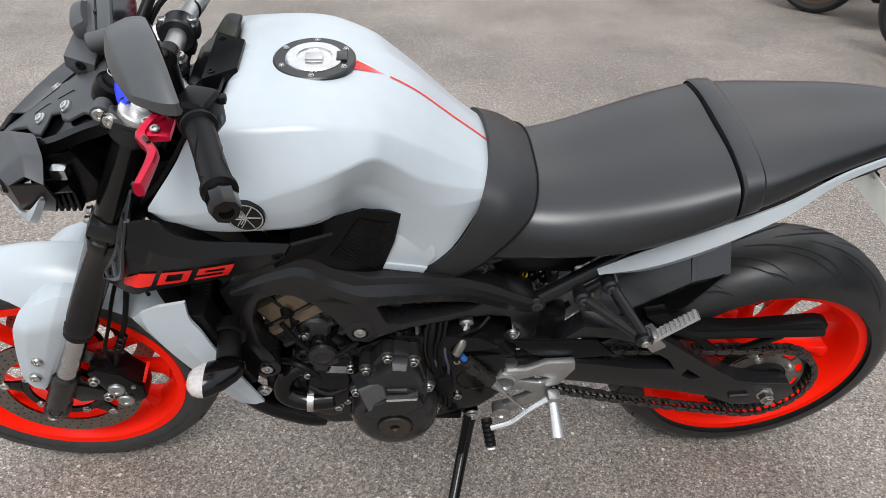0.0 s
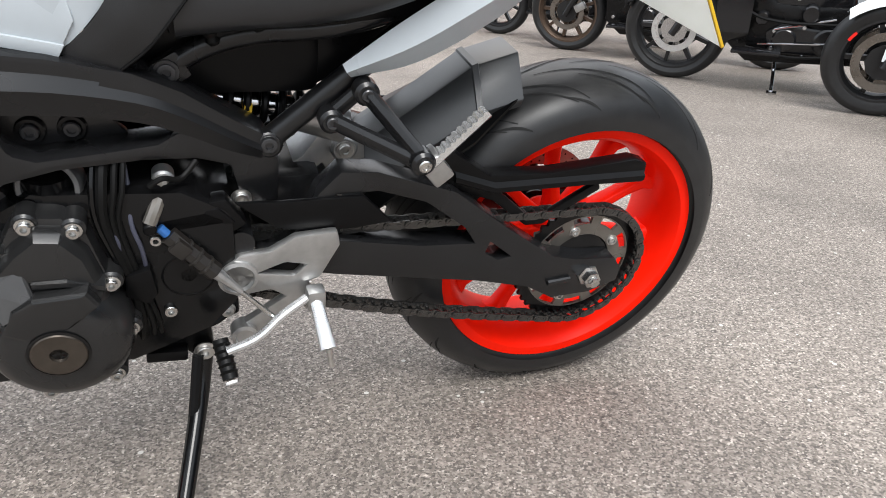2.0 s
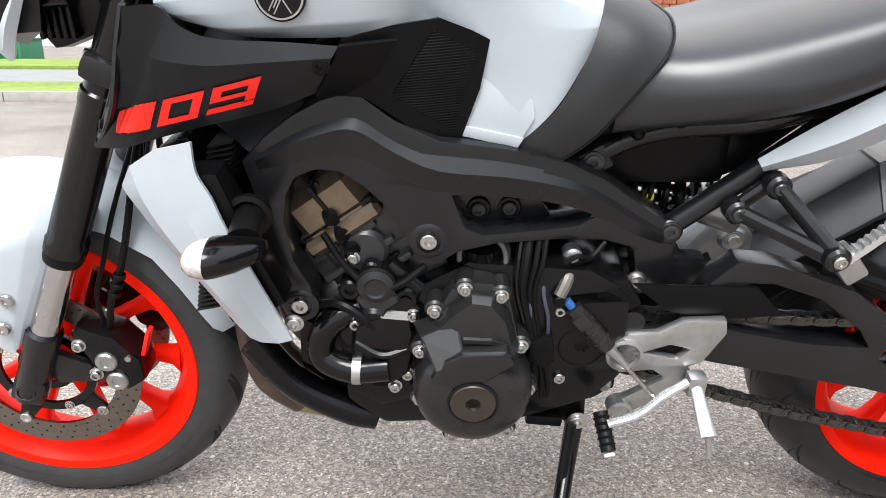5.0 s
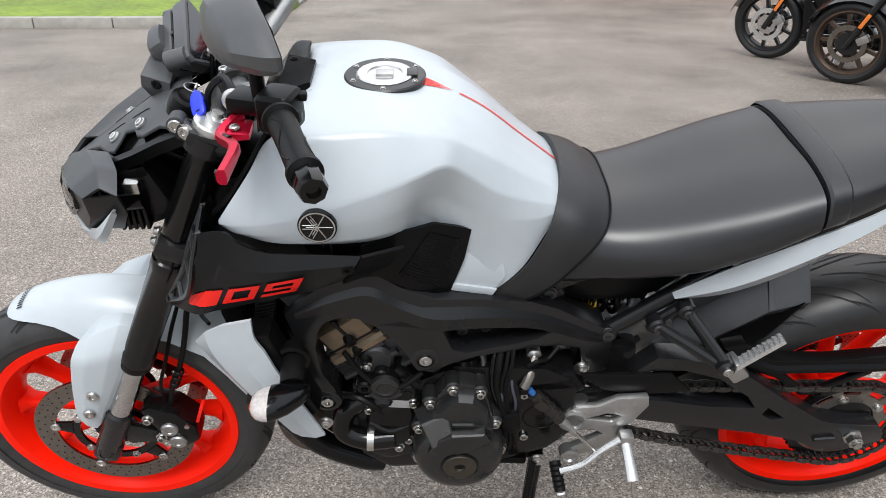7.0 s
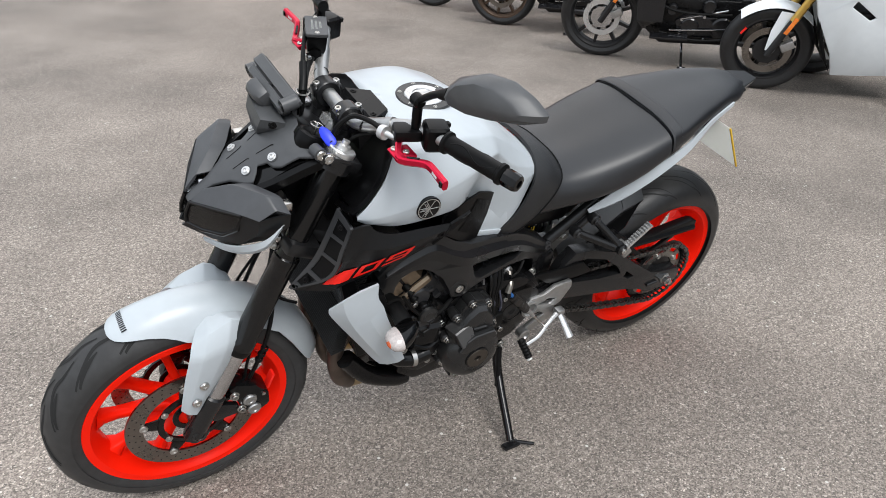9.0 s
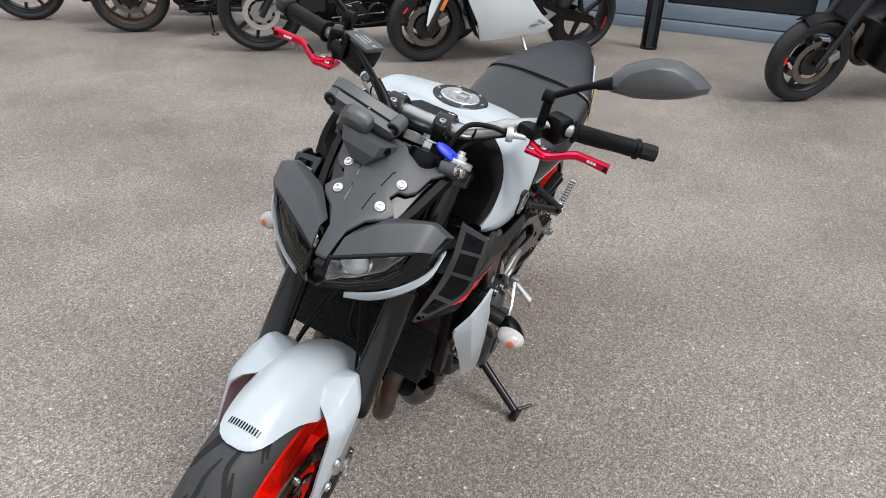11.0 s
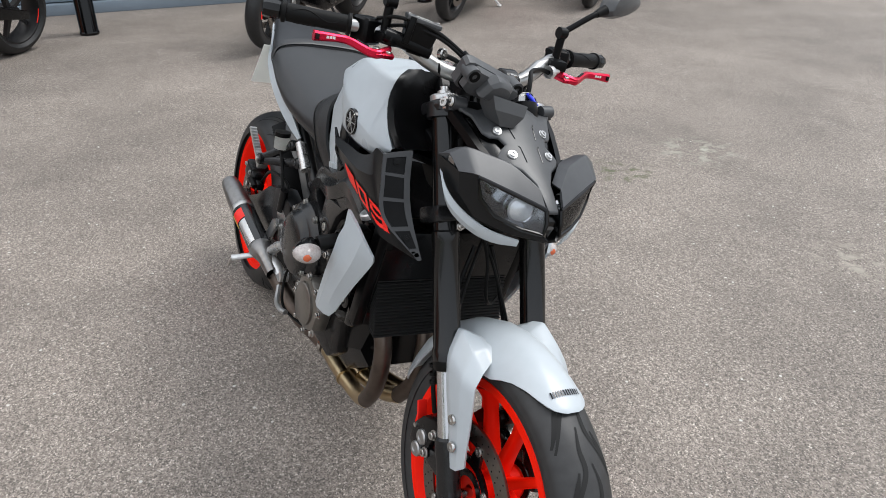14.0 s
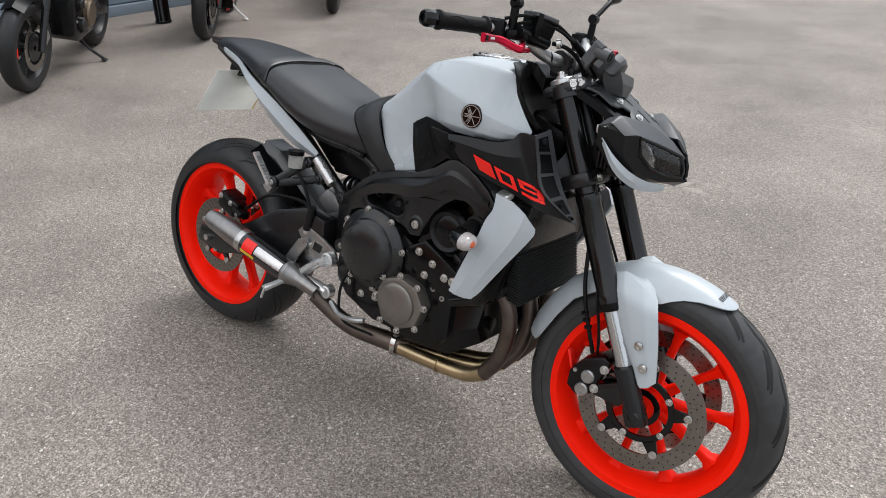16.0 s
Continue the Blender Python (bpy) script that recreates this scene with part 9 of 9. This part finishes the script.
    if big:
        part("saddlebag", block((0.55, 0.16, 0.32), pose(-1.62, 0.22, 0.56), 0.05, 3), M["cruiser_black"], b)
        part("lower_fairing", loft([[(-0.30, 0.10, 0.75), (-0.24, 0.22, 0.72), (-0.27, 0.26, 0.40), (-0.32, 0.14, 0.30)], [(-0.44, 0.10, 0.75), (-0.46, 0.22, 0.72), (-0.46, 0.26, 0.40), (-0.44, 0.14, 0.30)]]), M["cruiser_black"], b)
    stand_for(b, -0.62, 0.30, M["chrome"])
    return b


def sports(x, y, heading, label, paint, fork_mat, stand_mat, mark):
    b = park("sports_motorcycle", label, x, y, heading)
    L = 1.42
    R = 0.305
    w = parked_wheel(b, "front_wheel", 0, R, 0.12, 0.222, M["dark_rim"], 5, 0.16, "dark_rim", -5)
    part("rim_mark", revolve([(0.206, 0.049), (0.222, 0.050)], (0, 0, 0), (0, 1, 0), 6, start=-40, sweep=14), M["decal_red"], w)
    w2 = parked_wheel(b, "rear_wheel", -L, 0.315, 0.19, 0.222, M["dark_rim"], 5, 0, "dark_rim")
    part("rim_mark", revolve([(0.20, 0.074), (0.222, 0.076)], (0, 0, 0), (0, 1, 0), 8, start=150, sweep=30), M["decal_red"], w2)
    fork_pair(b, 0.45, R, M[fork_mat], M["dark_rim"], 0.105, 0.95, True)
    fr = []
    for a in range(48, 141, 8):
        fr.append([((R + 0.03) * math.cos(radians(a)), v, R + (R + 0.03) * math.sin(radians(a)) - abs(v) * 0.45) for v in (-0.078, -0.06, 0, 0.06, 0.078)])
    fen = part("front_fender", sheet(fr, 0.004), M[paint], b)
    for s in (1, -1):
        part("fender_leg", sheet([[(-0.02, s * 0.080, R + 0.28), (-0.11, s * 0.080, R + 0.27)], [(0.02, s * 0.10, R + 0.15), (-0.07, s * 0.10, R + 0.12)], [(0.03, s * 0.105, R + 0.02), (-0.03, s * 0.105, R + 0.0)]], 0.004), M[paint], fen)
        side = plate([(-0.16, 0.78), (-0.22, 0.60), (-0.36, 0.36), (-0.42, 0.19), (-0.62, 0.20), (-0.98, 0.24), (-1.06, 0.30), (-0.90, 0.42), (-0.78, 0.55), (-0.72, 0.72), (-0.62, 0.88), (-0.30, 0.95)], 0.19, 0.215, 0.010,
                     holes=([(-0.42, 0.72), (-0.56, 0.62), (-0.53, 0.60), (-0.40, 0.68)],))
        for v in side.verts:
            v.co.y -= max(0.0, 0.45 - v.co.z) * 0.28 + max(0.0, v.co.x + 0.35) * 0.25
        part("side_fairing", side if s > 0 else mirrored(side), M[paint], b, "smooth painted side fairing")
        duct = plate([(-0.24, 0.58), (-0.30, 0.44), (-0.36, 0.30), (-0.40, 0.22), (-0.34, 0.30), (-0.27, 0.46)], 0.08, 0.185, 0.004)
        part("side_duct", duct if s > 0 else mirrored(duct), M["black_plastic"], b)
    part("nose_fairing", loft([[(-0.02, v, z) for v, z in ((-0.06, 0.86), (-0.05, 0.94), (0.05, 0.94), (0.06, 0.86))], [(-0.22, v, z) for v, z in ((-0.20, 0.78), (-0.16, 1.02), (0.16, 1.02), (0.20, 0.78))], [(-0.40, v, z) for v, z in ((-0.21, 0.80), (-0.17, 1.08), (0.17, 1.08), (0.21, 0.80))]]), M[paint], b)
    part("engine", plate([(-0.38, 0.30), (-0.40, 0.62), (-0.95, 0.66), (-1.05, 0.45), (-1.0, 0.28)], -0.16, 0.16, 0.03), M["engine_black"], b)
    part("tank", loft([[(xx, v * sc, 0.80 + h) for v, h in ((-0.17, 0), (-0.16, 0.15 * sc), (0, 0.21 * sc), (0.16, 0.15 * sc), (0.17, 0))] for xx, sc in ((-0.48, 0.8), (-0.62, 1.0), (-0.85, 0.8), (-0.95, 0.5))]), M[paint], b)
    part("seat", loft([[(xx, v * sc, zz + h) for v, h in ((-0.13, 0), (-0.11, 0.05), (0.11, 0.05), (0.13, 0))] for xx, zz, sc in ((-0.90, 0.78, 0.8), (-1.15, 0.80, 1.0), (-1.28, 0.83, 0.7))]), M["vinyl"], b)
    part("tail", loft([[(xx, v * sc, zz + h) for v, h in ((-0.10, 0), (-0.08, 0.09), (0.08, 0.09), (0.10, 0))] for xx, zz, sc in ((-1.20, 0.78, 1.2), (-1.45, 0.88, 0.9), (-1.68, 0.97, 0.35))]), M[paint], b)
    part("swingarm", plate([(-0.95, 0.36), (-0.95, 0.48), (-1.25, 0.40), (-1.46, 0.34), (-1.46, 0.28)], 0.10, 0.14, 0.01), M["engine_black"], b)
    part("swingarm", plate([(-0.95, 0.36), (-0.95, 0.48), (-1.25, 0.40), (-1.46, 0.34), (-1.46, 0.28)], -0.14, -0.10, 0.01), M["engine_black"], b)
    part("foot_hanger", plate([(-0.92, 0.46), (-0.98, 0.40), (-0.90, 0.34), (-0.86, 0.36), (-0.82, 0.30), (-0.86, 0.30), (-0.96, 0.33), (-1.06, 0.40)], 0.16, 0.18, 0.005), M["alu"], b)
    part("foot_peg", tube([(-0.90, 0.18, 0.36), (-0.91, 0.26, 0.36)], 0.011, 10), M["alu"], b)
    stand_for(b, -0.80, 0.27, stand_mat)
    return b


def naked(x, y, heading, label, fork_mat, stand_mat):
    b = park("naked_motorcycle", label, x, y, heading)
    L = 1.44
    R = 0.305
    w = parked_wheel(b, "front_wheel", 0, R, 0.12, 0.222, M["dark_rim"], 5, 0.155, "dark_rim", -5)
    part("rim_mark", revolve([(0.206, 0.049), (0.222, 0.050)], (0, 0, 0), (0, 1, 0), 6, start=-10, sweep=16), M["decal_red"], w)
    parked_wheel(b, "rear_wheel", -L, 0.315, 0.18, 0.222, M["dark_rim"], 5, 0, "dark_rim")
    fork_pair(b, 0.46, R, M[fork_mat], M[fork_mat], 0.105, 0.98)
    part("engine", plate([(-0.44, 0.30), (-0.46, 0.56), (-0.60, 0.66), (-0.98, 0.60), (-1.02, 0.42), (-0.92, 0.26), (-0.56, 0.24)], -0.18, 0.18, 0.03), M["engine_black"], b)
    part("engine_cover", disk((-0.76, 0.18, 0.42), (0, 1, 0), 0.10, 0.04, 28, 0.012), M["bronze"], b)
    for px, pz, r in ((-0.60, 0.36, 0.06), (-0.90, 0.44, 0.07), (-0.56, 0.52, 0.04)):
        part("case_disc", revolve([(r, 0.17), (r, 0.205), (r * 0.8, 0.215), (0, 0.215)], (px, 0, pz), (0, 1, 0), 24), M["cover_black"], b)
    for px, pz in ((-0.50, 0.40), (-0.66, 0.52), (-0.84, 0.56), (-0.96, 0.36), (-0.70, 0.30)):
        part("bolt", bolt_bm((px, 0.182, pz), (0, 1, 0), 0.009, 0.007), M["steel"], b)
    for k in range(5):
        part("frame_tube", tube([(-0.34 - 0.12 * k, 0.15, 0.90 - 0.05 * k), (-0.52 - 0.12 * k, 0.17, 0.56)], 0.014, 8), M["frame_black"], b)
    part("exhaust", tube([(-0.48, -0.08, 0.50), (-0.42, -0.06, 0.34), (-0.60, -0.08, 0.22), (-1.0, -0.14, 0.30), (-1.25, -0.18, 0.46)], 0.028, 12), M["exhaust_dark"], b)
    part("tank", loft([[(xx, v * sc, 0.82 + h) for v, h in ((-0.18, 0), (-0.16, 0.15 * sc), (0, 0.20 * sc), (0.16, 0.15 * sc), (0.18, 0))] for xx, sc in ((-0.40, 0.8), (-0.58, 1.0), (-0.82, 0.8), (-0.92, 0.5))]), M["cruiser_black"], b)
    part("seat", loft([[(xx, v * sc, zz + h) for v, h in ((-0.15, 0), (-0.12, 0.06), (0.12, 0.06), (0.15, 0))] for xx, zz, sc in ((-0.88, 0.78, 0.8), (-1.15, 0.80, 1.0), (-1.55, 0.90, 0.5))]), M["vinyl"], b)
    part("swingarm", plate([(-0.95, 0.36), (-0.95, 0.48), (-1.25, 0.40), (-1.48, 0.34), (-1.48, 0.28)], 0.10, 0.14, 0.01), M["engine_black"], b)
    part("front_fender", sheet([[((R + 0.028) * math.cos(radians(a)), v, R + (R + 0.028) * math.sin(radians(a)) - abs(v) * 0.45) for v in (-0.07, -0.05, 0, 0.05, 0.07)] for a in range(60, 141, 8)], 0.004), M["black_plastic"], b)
    part("foot_hanger", plate([(-0.90, 0.44), (-0.96, 0.40), (-0.88, 0.32), (-0.84, 0.36)], 0.16, 0.18, 0.004), M["alu"], b)
    stand_for(b, -0.78, 0.28, stand_mat)
    return b


cruiser(-2.40, -5.50, -45, "black cruiser with a chrome-hubbed wheel", "dark_rim", "chrome", False)
cruiser(-2.53, -4.38, -45, "black cruiser with brown wheels and orange fork reflectors", "brown_rim", "alu", False)
cruiser(-2.58, -3.04, -45, "big black touring cruiser with a chrome-faced front wheel", "dark_rim", "chrome", True)
sports(-2.97, -1.78, -42, "white fully faired sports motorcycle on its side stand", "white_paint", "brake_gold", M["steel"], True)
naked(-3.38, 0.95, -46, "black naked motorcycle with a red mark on its rim", "frame_black", M["frame_black"])
sports(-3.80, 2.74, -46, "red fully faired sports motorcycle on a white side stand", "red_paint", "brake_gold", M["white_tag"], True)
naked(-3.80, 4.36, -46, "black naked motorcycle parked beyond the red one", "frame_black", M["frame_black"])
